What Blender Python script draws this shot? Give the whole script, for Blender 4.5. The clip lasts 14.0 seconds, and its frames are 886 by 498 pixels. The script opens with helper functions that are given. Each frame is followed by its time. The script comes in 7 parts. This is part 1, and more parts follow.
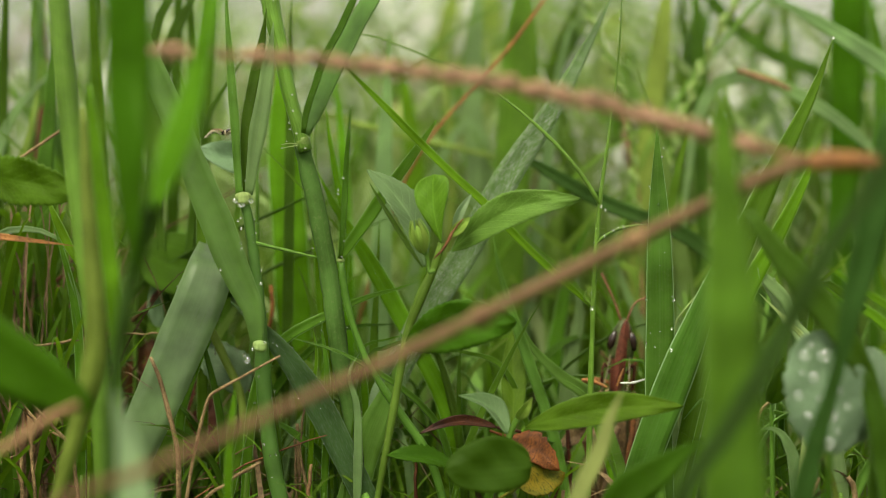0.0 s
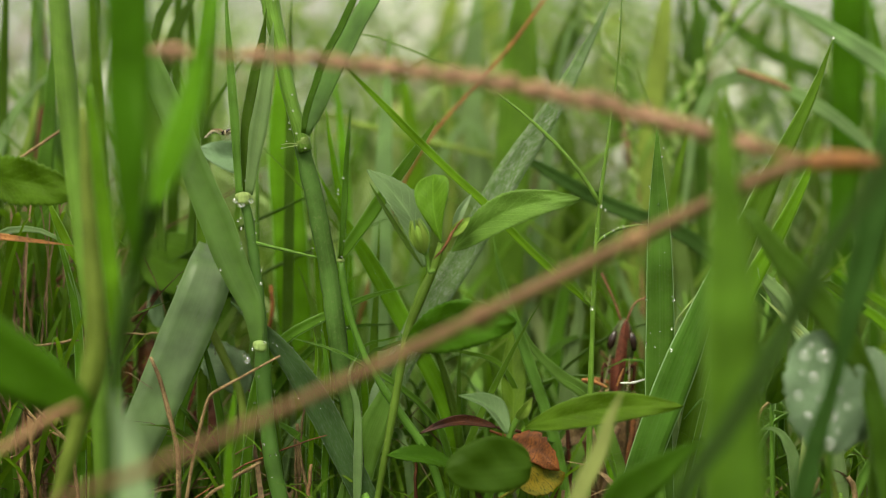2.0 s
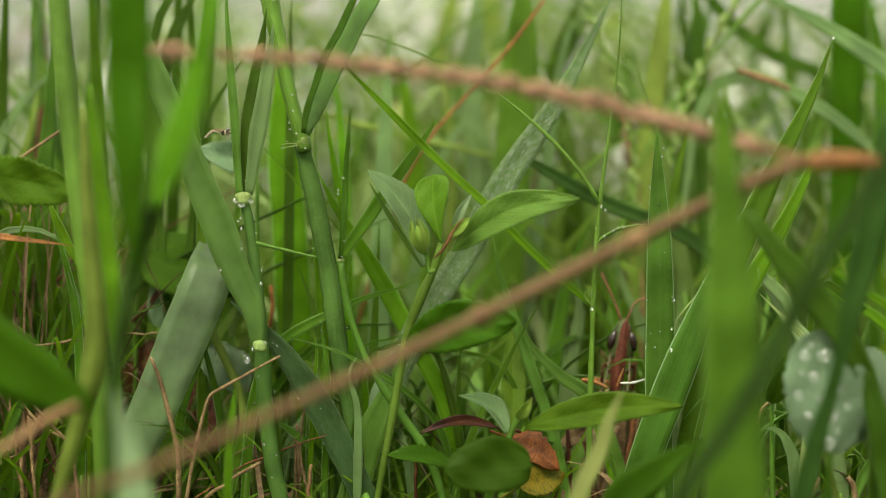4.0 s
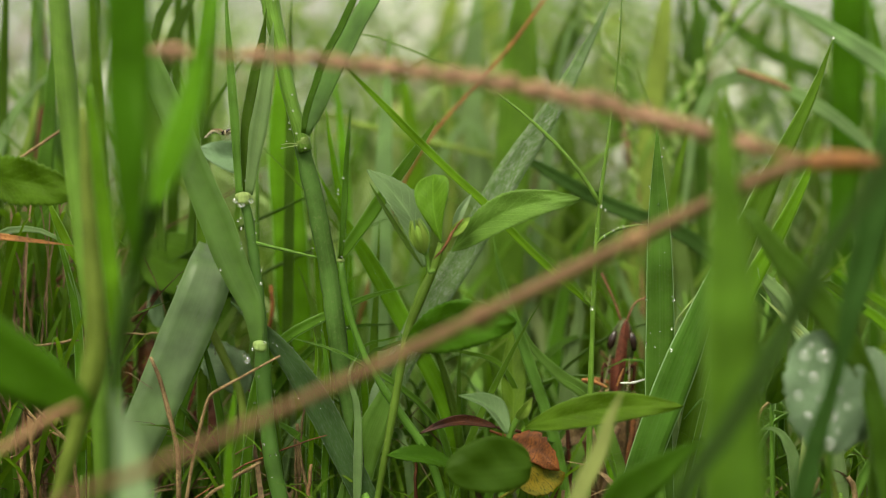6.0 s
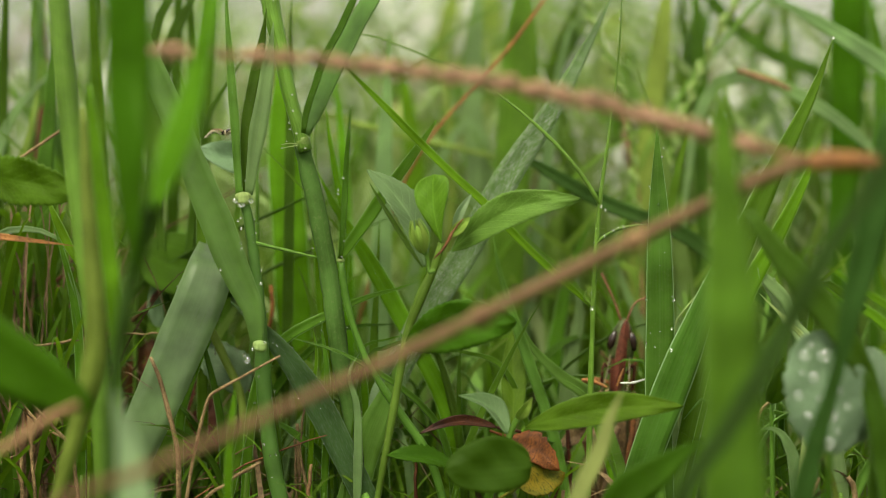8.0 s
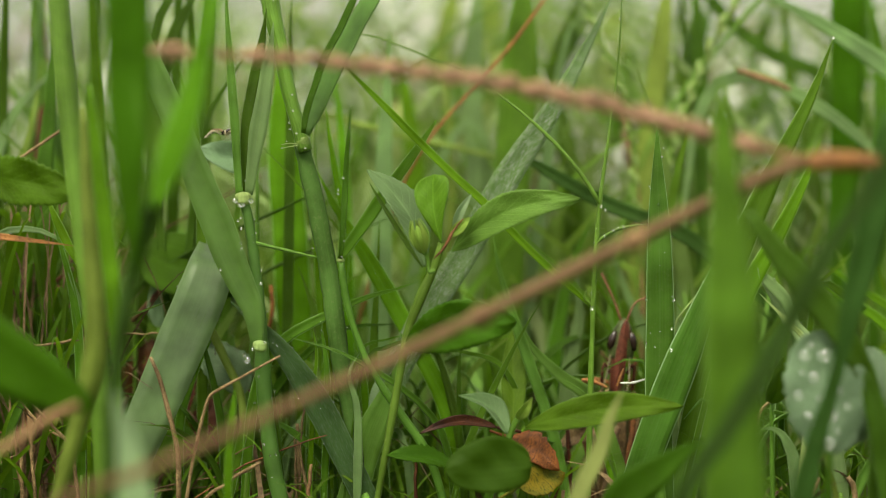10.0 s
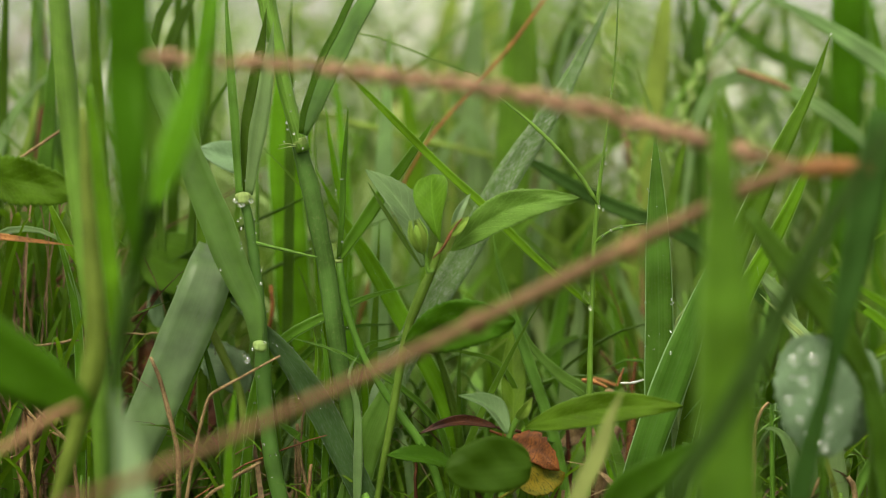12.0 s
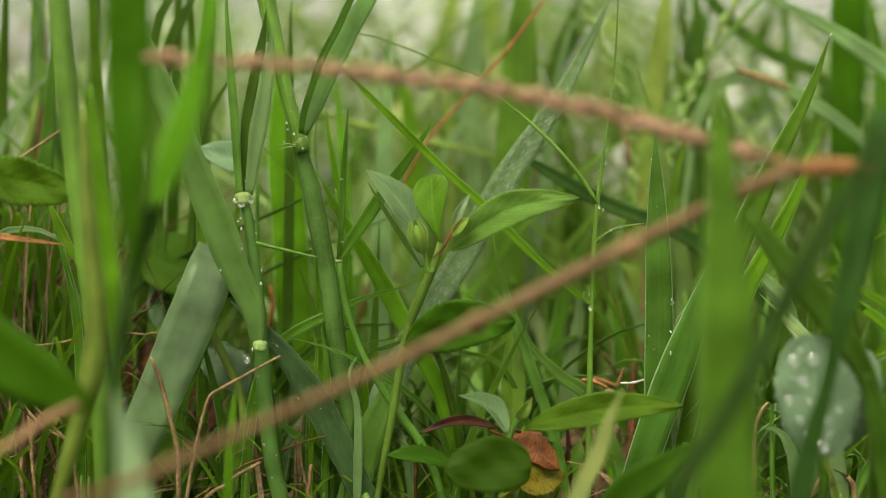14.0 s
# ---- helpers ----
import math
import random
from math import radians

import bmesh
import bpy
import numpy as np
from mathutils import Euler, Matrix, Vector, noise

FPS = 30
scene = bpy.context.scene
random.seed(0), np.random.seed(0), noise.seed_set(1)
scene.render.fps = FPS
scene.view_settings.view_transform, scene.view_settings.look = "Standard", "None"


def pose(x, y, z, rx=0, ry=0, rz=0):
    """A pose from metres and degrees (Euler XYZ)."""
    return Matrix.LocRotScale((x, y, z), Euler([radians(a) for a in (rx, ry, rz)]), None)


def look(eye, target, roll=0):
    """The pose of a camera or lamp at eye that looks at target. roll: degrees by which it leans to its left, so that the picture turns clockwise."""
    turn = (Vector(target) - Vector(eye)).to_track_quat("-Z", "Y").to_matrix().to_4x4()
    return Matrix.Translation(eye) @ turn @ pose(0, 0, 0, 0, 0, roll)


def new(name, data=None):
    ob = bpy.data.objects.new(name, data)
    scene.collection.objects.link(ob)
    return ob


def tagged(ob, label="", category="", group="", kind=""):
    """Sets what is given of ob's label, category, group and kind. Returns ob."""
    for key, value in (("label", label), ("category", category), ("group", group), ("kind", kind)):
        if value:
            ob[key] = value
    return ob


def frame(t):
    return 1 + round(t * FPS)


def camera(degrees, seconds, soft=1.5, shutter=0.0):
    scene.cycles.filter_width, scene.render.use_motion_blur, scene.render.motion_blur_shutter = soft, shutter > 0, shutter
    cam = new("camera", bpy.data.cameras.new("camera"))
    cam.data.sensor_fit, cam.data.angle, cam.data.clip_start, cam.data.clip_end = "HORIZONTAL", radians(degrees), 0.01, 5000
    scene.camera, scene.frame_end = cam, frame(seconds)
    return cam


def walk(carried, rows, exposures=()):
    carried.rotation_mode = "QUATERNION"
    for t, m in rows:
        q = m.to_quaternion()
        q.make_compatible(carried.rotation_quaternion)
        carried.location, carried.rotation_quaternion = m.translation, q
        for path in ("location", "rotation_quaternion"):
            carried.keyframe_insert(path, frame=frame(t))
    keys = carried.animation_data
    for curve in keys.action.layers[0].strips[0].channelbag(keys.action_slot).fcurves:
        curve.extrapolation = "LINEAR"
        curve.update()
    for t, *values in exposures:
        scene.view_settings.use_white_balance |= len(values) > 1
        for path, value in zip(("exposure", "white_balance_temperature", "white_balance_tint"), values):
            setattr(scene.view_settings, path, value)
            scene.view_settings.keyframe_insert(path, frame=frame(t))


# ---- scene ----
# Wet meadow seen low and close through a long lens; the camera stands still.
cam = camera(30, 14.0, soft=1.0, shutter=0.5)
cam.data.dof.use_dof = True
cam.data.dof.focus_distance = 0.55
cam.data.dof.aperture_fstop = 4.8
cam.data.dof.aperture_blades = 0
STAND = pose(0, 0, 0.138, 85.6, 0, 0)
walk(cam, [(0.0, STAND), (14.0, STAND)], exposures=[(0.0, 1.33, 7700, 2), (14.0, 1.33, 7700, 2)])

# ---- sky and light: a pale overcast day ----
world = bpy.data.worlds.new("overcast_sky")
scene.world = world
world.use_nodes = True
wn = world.node_tree
sky = wn.nodes.new("ShaderNodeTexSky")
sky.sky_type = 'NISHITA'
sky.sun_disc = False
sky.sun_elevation = radians(58)
sky.sun_rotation = radians(205)
sky.dust_density = 4.0
pale = wn.nodes.new("ShaderNodeHueSaturation")
pale.inputs["Saturation"].default_value = 0.12
wn.links.new(sky.outputs["Color"], pale.inputs["Color"])
wn.links.new(pale.outputs["Color"], wn.nodes["Background"].inputs["Color"])
wn.nodes["Background"].inputs["Strength"].default_value = 0.13

sun = new("sun", bpy.data.lights.new("sun", "SUN"))
sun.data.energy = 1.3
sun.data.angle = radians(35)
sun.data.color = (1.0, 0.97, 0.9)
sun.matrix_world = look((-0.9, -1.3, 4.0), (0, 0.5, 0))


# ---- materials ----
def nodes_of(name):
    m = bpy.data.materials.new(name)
    m.use_nodes = True
    t = m.node_tree
    return m, t, t.nodes["Principled BSDF"], t.nodes["Material Output"]


def mixed(t, a, b, fac, mode="MIX"):
    n = t.nodes.new("ShaderNodeMix")
    n.data_type, n.blend_type = "RGBA", mode
    for key, v in (("Factor", fac), ("A", a), ("B", b)):
        slot = [s for s in n.inputs if s.name == key and s.enabled][0]
        if isinstance(v, bpy.types.NodeSocket):
            t.links.new(v, slot)
        else:
            slot.default_value = (*v, 1) if isinstance(v, tuple) else v
    return [s for s in n.outputs if s.enabled][0]


def ramp(t, value, lo, hi, a=0.0, b=1.0):
    n = t.nodes.new("ShaderNodeMapRange")
    t.links.new(value, n.inputs["Value"])
    for key, v in (("From Min", lo), ("From Max", hi), ("To Min", a), ("To Max", b)):
        n.inputs[key].default_value = v
    return n.outputs["Result"]


def noise_of(t, coord, scale, detail=3.0, rough=0.55):
    n = t.nodes.new("ShaderNodeTexNoise")
    n.inputs["Scale"].default_value, n.inputs["Detail"].default_value = scale, detail
    n.inputs["Roughness"].default_value = rough
    if coord is not None:
        t.links.new(coord, n.inputs["Vector"])
    return n.outputs["Fac"]


def calc(t, op, a, b=0.0):
    n = t.nodes.new("ShaderNodeMath")
    n.operation = op
    for i, v in enumerate((a, b)):
        if isinstance(v, bpy.types.NodeSocket):
            t.links.new(v, n.inputs[i])
        else:
            n.inputs[i].default_value = v
    return n.outputs[0]


def bumped(t, bsdf, height, strength, distance):
    n = t.nodes.new("ShaderNodeBump")
    n.inputs["Strength"].default_value, n.inputs["Distance"].default_value = strength, distance
    t.links.new(height, n.inputs["Height"])
    t.links.new(n.outputs["Normal"], bsdf.inputs["Normal"])


def stretched(t, coord, across, along):
    n = t.nodes.new("ShaderNodeMapping")
    n.inputs["Scale"].default_value = (across, along, 1)
    t.links.new(coord, n.inputs["Vector"])
    return n.outputs[0]


def leafy(name, colour, veins=13.0, vein_gain=0.2, edge=0.8, gloss=0.42, see=0.45, spots=0.25,
          fleck=(0.16, 0.17, 0.07), speckle=0.0, bloom=0.0, island=False, net=0.0, spec=0.10, blotch=1.0, streak=1.0):
    """Living leaf: parallel veins across U, a pale rib and margin, blotches, light through it."""
    m, t, b, out = nodes_of(name)
    tc = t.nodes.new("ShaderNodeTexCoord")
    sep = t.nodes.new("ShaderNodeSeparateXYZ")
    t.links.new(tc.outputs["UV"], sep.inputs[0])
    u, v = sep.outputs[0], sep.outputs[1]
    off = calc(t, "ABSOLUTE", calc(t, "SUBTRACT", u, 0.5))
    lines = calc(t, "SINE", calc(t, "MULTIPLY", u, veins * 6.283))
    big = noise_of(t, tc.outputs["Object"], 60, 3)
    fine = noise_of(t, tc.outputs["Object"], 900, 3, 0.65)
    dark = tuple(c * (1 - 0.38 * blotch) for c in colour)
    light = tuple(min(1, c * 1.45 + 0.01) for c in colour)
    c = mixed(t, dark, tuple(a + (b - a) * blotch for a, b in zip(colour, light)), ramp(t, big, 0.3, 0.7))
    grain = noise_of(t, stretched(t, tc.outputs["UV"], 38, 0.8), 1.0, 4, 0.65)
    c = mixed(t, c, tuple(x * 0.5 for x in colour), ramp(t, grain, 0.5, 0.68, 0.0, 0.32 * streak))
    c = mixed(t, c, tuple(min(1, x * 1.8 + 0.015) for x in colour), ramp(t, grain, 0.5, 0.34, 0.0, 0.26 * streak))
    c = mixed(t, c, light, calc(t, "MULTIPLY", ramp(t, lines, 0.35, 0.95), vein_gain))
    c = mixed(t, c, fleck, calc(t, "MULTIPLY", ramp(t, fine, 0.56, 0.75), spots))
    if speckle:
        c = mixed(t, c, (0.46, 0.52, 0.42), calc(t, "MULTIPLY", ramp(t, noise_of(t, stretched(t, tc.outputs["UV"], 30, 15), 1.0, 6, 0.8), 0.50, 0.60), speckle))
    h = calc(t, "ADD", calc(t, "MULTIPLY", lines, 1.5 * vein_gain), calc(t, "MULTIPLY", fine, 0.7))
    if net:
        run = calc(t, "SUBTRACT", calc(t, "MULTIPLY", v, 9.0), calc(t, "MULTIPLY", off, 5.0))
        run = calc(t, "ADD", run, calc(t, "MULTIPLY", big, 0.5))
        rib = ramp(t, calc(t, "SINE", calc(t, "MULTIPLY", run, 6.283)), 0.86, 1.0)
        cell = t.nodes.new("ShaderNodeTexVoronoi")
        cell.feature = "DISTANCE_TO_EDGE"
        cell.inputs["Scale"].default_value = 900
        t.links.new(tc.outputs["Object"], cell.inputs["Vector"])
        mesh_lines = ramp(t, cell.outputs["Distance"], 0.12, 0.0)
        c = mixed(t, c, light, calc(t, "MULTIPLY", rib, 0.75 * net))
        c = mixed(t, c, dark, calc(t, "MULTIPLY", mesh_lines, 0.4 * net))
        c = mixed(t, c, light, ramp(t, off, 0.035, 0.015, 0.0, 0.8 * net))
        h = calc(t, "SUBTRACT", calc(t, "ADD", fine, calc(t, "MULTIPLY", cell.outputs["Distance"], 2.0)), calc(t, "MULTIPLY", rib, 1.2))
    if bloom:
        c = mixed(t, c, (0.26, 0.34, 0.25), bloom)
    pale_edge = tuple(min(1, x * 1.8 + 0.16) for x in colour)
    if edge:
        c = mixed(t, c, pale_edge, calc(t, "MULTIPLY", ramp(t, off, 0.465, 0.48), edge))
        c = mixed(t, c, pale_edge, calc(t, "MULTIPLY", ramp(t, off, 0.03, 0.005), edge * 0.08))
    rnd = t.nodes.new("ShaderNodeObjectInfo").outputs["Random"]
    if island:
        rnd = t.nodes.new("ShaderNodeNewGeometry").outputs["Random Per Island"]
    hs = t.nodes.new("ShaderNodeHueSaturation")
    t.links.new(c, hs.inputs["Color"])
    t.links.new(ramp(t, rnd, 0, 1, 0.493, 0.511), hs.inputs["Hue"])
    t.links.new(ramp(t, rnd, 0, 1, 0.6, 1.35) if island else ramp(t, rnd, 0, 1, 0.85, 1.15), hs.inputs["Value"])
    c = hs.outputs["Color"]
    t.links.new(c, b.inputs["Base Color"])
    b.inputs["Roughness"].default_value = gloss
    t.links.new(calc(t, "ADD", ramp(t, big, 0.3, 0.7, gloss - 0.10, gloss + 0.10), ramp(t, grain, 0.35, 0.65, -0.08 * streak, 0.10 * streak)), b.inputs["Roughness"])
    b.inputs["Specular IOR Level"].default_value = spec
    bumped(t, b, h, 0.55, 0.00015)
    tr = t.nodes.new("ShaderNodeBsdfTranslucent")
    t.links.new(mixed(t, c, (0.20, 0.40, 0.012), 0.5), tr.inputs["Color"])
    mx = t.nodes.new("ShaderNodeMixShader")
    mx.inputs[0].default_value = see
    t.links.new(b.outputs[0], mx.inputs[1])
    t.links.new(tr.outputs[0], mx.inputs[2])
    t.links.new(mx.outputs[0], out.inputs["Surface"])
    return m


def dry(name, colour, colour2, scale=220, gloss=0.6, see=0.12, streak=1.0, island=False):
    """Dead stalk or leaf: long fibres, blotches between two tones."""
    m, t, b, out = nodes_of(name)
    tc = t.nodes.new("ShaderNodeTexCoord")
    big = noise_of(t, tc.outputs["Object"], scale, 5, 0.65)
    mp = t.nodes.new("ShaderNodeMapping")
    mp.inputs["Scale"].default_value = (7 * streak, 34, 1)
    t.links.new(tc.outputs["UV"], mp.inputs["Vector"])
    fib = noise_of(t, mp.outputs[0], 1.0, 4, 0.7)
    fine = noise_of(t, tc.outputs["Object"], 1400, 3, 0.7)
    c = mixed(t, colour, colour2, ramp(t, big, 0.4, 0.6))
    c = mixed(t, c, tuple(x * 0.35 for x in colour2), calc(t, "MULTIPLY", ramp(t, fib, 0.5, 0.62), 0.8))
    c = mixed(t, c, tuple(min(1, x * 1.5) for x in colour), calc(t, "MULTIPLY", ramp(t, fine, 0.55, 0.7), 0.5))
    rnd = t.nodes.new("ShaderNodeNewGeometry").outputs["Random Per Island"] if island else t.nodes.new("ShaderNodeObjectInfo").outputs["Random"]
    hs = t.nodes.new("ShaderNodeHueSaturation")
    t.links.new(c, hs.inputs["Color"])
    t.links.new(ramp(t, rnd, 0, 1, 0.7, 1.3), hs.inputs["Value"])
    t.links.new(hs.outputs[0], b.inputs["Base Color"])
    b.inputs["Roughness"].default_value = gloss
    b.inputs["Specular IOR Level"].default_value = 0.2
    bumped(t, b, calc(t, "ADD", fib, calc(t, "MULTIPLY", fine, 0.6)), 0.5, 0.0002)
    tr = t.nodes.new("ShaderNodeBsdfTranslucent")
    t.links.new(hs.outputs[0], tr.inputs["Color"])
    mx = t.nodes.new("ShaderNodeMixShader")
    mx.inputs[0].default_value = see
    t.links.new(b.outputs[0], mx.inputs[1])
    t.links.new(tr.outputs[0], mx.inputs[2])
    t.links.new(mx.outputs[0], out.inputs["Surface"])
    return m


GREEN = leafy("grass_green", (0.063, 0.150, 0.006), edge=1.0, vein_gain=0.2)
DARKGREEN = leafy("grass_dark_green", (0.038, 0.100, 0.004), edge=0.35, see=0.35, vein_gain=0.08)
BRIGHT = leafy("grass_bright", (0.088, 0.216, 0.004), see=0.42)
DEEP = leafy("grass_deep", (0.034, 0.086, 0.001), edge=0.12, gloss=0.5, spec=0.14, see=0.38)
BLUISH = leafy("grass_bluish", (0.096, 0.200, 0.026), gloss=0.34, edge=0.25, spec=0.22)
WETBLADE = leafy("grass_wet_blade", (0.048, 0.128, 0.012), edge=0.85, veins=9, vein_gain=0.20, streak=0.5, gloss=0.36, see=0.35)
GREY = leafy("grass_grey", (0.125, 0.218, 0.055), bloom=0.16, edge=0.2, gloss=0.3, vein_gain=0.12, spec=0.22)
SCUFFED_DARK = leafy("grass_scuffed_dark", (0.030, 0.070, 0.016), speckle=0.10, edge=0.3, gloss=0.42)
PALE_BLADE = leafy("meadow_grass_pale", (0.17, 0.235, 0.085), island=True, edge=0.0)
SCUFFED = leafy("grass_scuffed", (0.085, 0.175, 0.045), speckle=0.85, edge=0.2, spec=0.22)
STOUT = leafy("stem_dark_bluish", (0.046, 0.100, 0.016), veins=6, vein_gain=0.12, edge=0.0, see=0.1, gloss=0.6, spots=0.4, streak=0.5)
SHEATH = leafy("stem_green", (0.090, 0.192, 0.020), veins=7, vein_gain=0.35, edge=0.0, see=0.2, spec=0.22)
TAWNY = leafy("stem_tawny", (0.130, 0.180, 0.028), veins=5, edge=0.0, see=0.25)
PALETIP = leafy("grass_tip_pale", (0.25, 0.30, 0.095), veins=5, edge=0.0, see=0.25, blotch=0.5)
OLIVE = leafy("stem_olive", (0.080, 0.135, 0.016), veins=5, edge=0.0, see=0.25)
YELLOWISH = leafy("stem_yellow_green", (0.150, 0.215, 0.035), veins=5, edge=0.0, see=0.25)
NEARLIGHT = leafy("grass_near_light", (0.068, 0.140, 0.006), edge=0.3, spec=0.16, gloss=0.5)
NEARWIDE = leafy("grass_near_wide", (0.036, 0.112, 0.000), edge=0.1, spec=0.05, gloss=0.7, see=0.5)
NEARDARK = leafy("grass_dark_bluish", (0.019, 0.054, 0.004), edge=0.05, gloss=0.55, spec=0.09, see=0.3)
GLAUC = leafy("grass_glaucous", (0.084, 0.186, 0.030), bloom=0.04, streak=0.35, edge=0.15, vein_gain=0.03, veins=5, gloss=0.36, spec=0.22)
NODE = leafy("node_pale", (0.24, 0.33, 0.11), veins=3, edge=0.0, see=0.3)
HERB = leafy("herb_leaf", (0.088, 0.166, 0.020), veins=2, vein_gain=0.0, edge=0.12, see=0.4, gloss=0.52, spec=0.14, net=0.6)
HERB_MID = leafy("herb_leaf_mid", (0.056, 0.124, 0.003), veins=2, vein_gain=0.0, edge=0.1, see=0.35, gloss=0.55, spec=0.06, net=0.5)
ROUND = leafy("herb_leaf_round", (0.024, 0.066, 0.001), veins=2, vein_gain=0.0, edge=0.0, see=0.3, gloss=0.6, spec=0.10, spots=0.05, blotch=0.2)
YOUNG = leafy("herb_leaf_young", (0.092, 0.190, 0.010), veins=2, vein_gain=0.0, edge=0.1, see=0.5, net=1.0)
HERB_SIDE = leafy("herb_leaf_side", (0.092, 0.165, 0.050), veins=2, vein_gain=0.0, edge=0.1, bloom=0.14, gloss=0.4, see=0.4, net=0.8)
HERB_PALE = leafy("herb_leaf_pale", (0.120, 0.210, 0.095), veins=2, vein_gain=0.0, edge=0.12, bloom=0.25, gloss=0.42, net=1.0)
DEWY = leafy("dewy_leaf", (0.10, 0.175, 0.085), veins=2, vein_gain=0.0, edge=0.1, see=0.5, bloom=0.32, gloss=0.35, net=1.0)
# dark copy of the herb green: shade on the low leaves is in this colour
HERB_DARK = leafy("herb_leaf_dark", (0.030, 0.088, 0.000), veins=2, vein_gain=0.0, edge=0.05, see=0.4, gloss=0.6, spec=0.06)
BUD = leafy("bud_green", (0.21, 0.33, 0.055), veins=5, vein_gain=0.4, edge=0.0)
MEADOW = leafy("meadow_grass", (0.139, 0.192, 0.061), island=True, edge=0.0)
WOODS = leafy("far_leaves", (0.075, 0.135, 0.024), island=True, edge=0.0)
STRAW = dry("straw", (0.27, 0.185, 0.092), (0.125, 0.080, 0.038))
FRESH = leafy("grass_fresh", (0.106, 0.200, 0.034), island=True, edge=0.0)
LOWGRASS = leafy("grass_low", (0.085, 0.180, 0.010), island=True, edge=0.0)
# darkened grass green: shade between the plants is put into its colour
SHADY = leafy("grass_shade_toned", (0.046, 0.110, 0.004), island=True, edge=0.0)
BENT = leafy("grass_bent_pale", (0.092, 0.176, 0.054), bloom=0.10, edge=0.15, gloss=0.36, veins=6, vein_gain=0.03, blotch=1.6, spots=0.15, spec=0.45, streak=0.45)
DEADLEAF = dry("dead_leaf_orange", (0.20, 0.066, 0.014), (0.095, 0.032, 0.010), scale=120, see=0.25)
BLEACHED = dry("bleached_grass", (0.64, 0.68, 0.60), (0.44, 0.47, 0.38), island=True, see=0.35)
BROWNED = dry("browned_grass", (0.18, 0.12, 0.065), (0.09, 0.055, 0.03), island=True, see=0.25)
MILKY = leafy("grass_near_milky", (0.24, 0.36, 0.16), bloom=0.35, edge=0.1, gloss=0.3, spec=0.22)
COLLAR = leafy("collar_pale", (0.15, 0.245, 0.055), veins=5, edge=0.0, see=0.3, vein_gain=0.3, spec=0.22)
STRAW_LOOSE = dry("straw_litter", (0.19, 0.13, 0.065), (0.06, 0.034, 0.017), island=True)
TAN = dry("seed_stalk_tan", (0.23, 0.140, 0.068), (0.145, 0.078, 0.036))
SEED = dry("seed_grain_tan", (0.43, 0.27, 0.175), (0.25, 0.135, 0.085), scale=400)
ORANGE = dry("sheath_orange", (0.36, 0.16, 0.05), (0.22, 0.10, 0.04))
RUSTY_STEM = dry("stem_rusty", (0.38, 0.15, 0.05), (0.26, 0.10, 0.035))
RUST = dry("dead_leaf_rust", (0.15, 0.060, 0.022), (0.06, 0.026, 0.011), scale=120)
YELLOW = dry("dead_leaf_yellow", (0.17, 0.125, 0.008), (0.07, 0.09, 0.008), scale=90, see=0.3)
MAROON = dry("dead_leaf_maroon", (0.085, 0.028, 0.012), (0.035, 0.012, 0.007), scale=120, gloss=0.45)
HOPPER_BACK = dry("insect_red_brown", (0.115, 0.034, 0.020), (0.06, 0.018, 0.011), gloss=0.45, see=0.0, scale=500)
HOPPER_SIDE = dry("insect_green", (0.055, 0.080, 0.024), (0.04, 0.05, 0.016), gloss=0.45, see=0.0, scale=500)
HOPPER_WING = dry("insect_wing_brown", (0.20, 0.13, 0.06), (0.09, 0.055, 0.025), gloss=0.5, see=0.05, scale=400)
HOPPER_LINE = dry("insect_pale_line", (0.42, 0.40, 0.26), (0.34, 0.30, 0.18), gloss=0.5, see=0.0)
FEELER = dry("insect_feeler", (0.27, 0.13, 0.07), (0.17, 0.075, 0.04), gloss=0.5, see=0.0, scale=500)
EYE, t_, b_, o_ = nodes_of("insect_eye")
b_.inputs["Base Color"].default_value, b_.inputs["Roughness"].default_value = (0.020, 0.010, 0.008, 1), 0.25

WATER, t_, b_, o_ = nodes_of("water_drop")
gl_, rf_ = t_.nodes.new("ShaderNodeBsdfGlossy"), t_.nodes.new("ShaderNodeBsdfGlass")
gl_.inputs["Roughness"].default_value, rf_.inputs["Roughness"].default_value, rf_.inputs["IOR"].default_value = 0.08, 0.02, 1.33
m1_ = t_.nodes.new("ShaderNodeMixShader")
m1_.inputs[0].default_value = 0.12
t_.links.new(rf_.outputs[0], m1_.inputs[1])
t_.links.new(gl_.outputs[0], m1_.inputs[2])
t_.links.new(m1_.outputs[0], o_.inputs["Surface"])

FILM, t_, b_, o_ = nodes_of("water_on_leaf")
gl_, tp_, df_ = (t_.nodes.new("ShaderNodeBsdf" + k) for k in ("Glossy", "Transparent", "Diffuse"))
gl_.inputs["Roughness"].default_value = 0.12
# whitish diffuse share paints the sky's brightness that clear drops would refract
df_.inputs["Color"].default_value = (0.5, 0.56, 0.48, 1)
m1_, m2_ = t_.nodes.new("ShaderNodeMixShader"), t_.nodes.new("ShaderNodeMixShader")
m1_.inputs[0].default_value, m2_.inputs[0].default_value = 0.7, 0.22
t_.links.new(df_.outputs[0], m1_.inputs[1])
t_.links.new(gl_.outputs[0], m1_.inputs[2])
t_.links.new(tp_.outputs[0], m2_.inputs[1])
t_.links.new(m1_.outputs[0], m2_.inputs[2])
t_.links.new(m2_.outputs[0], o_.inputs["Surface"])

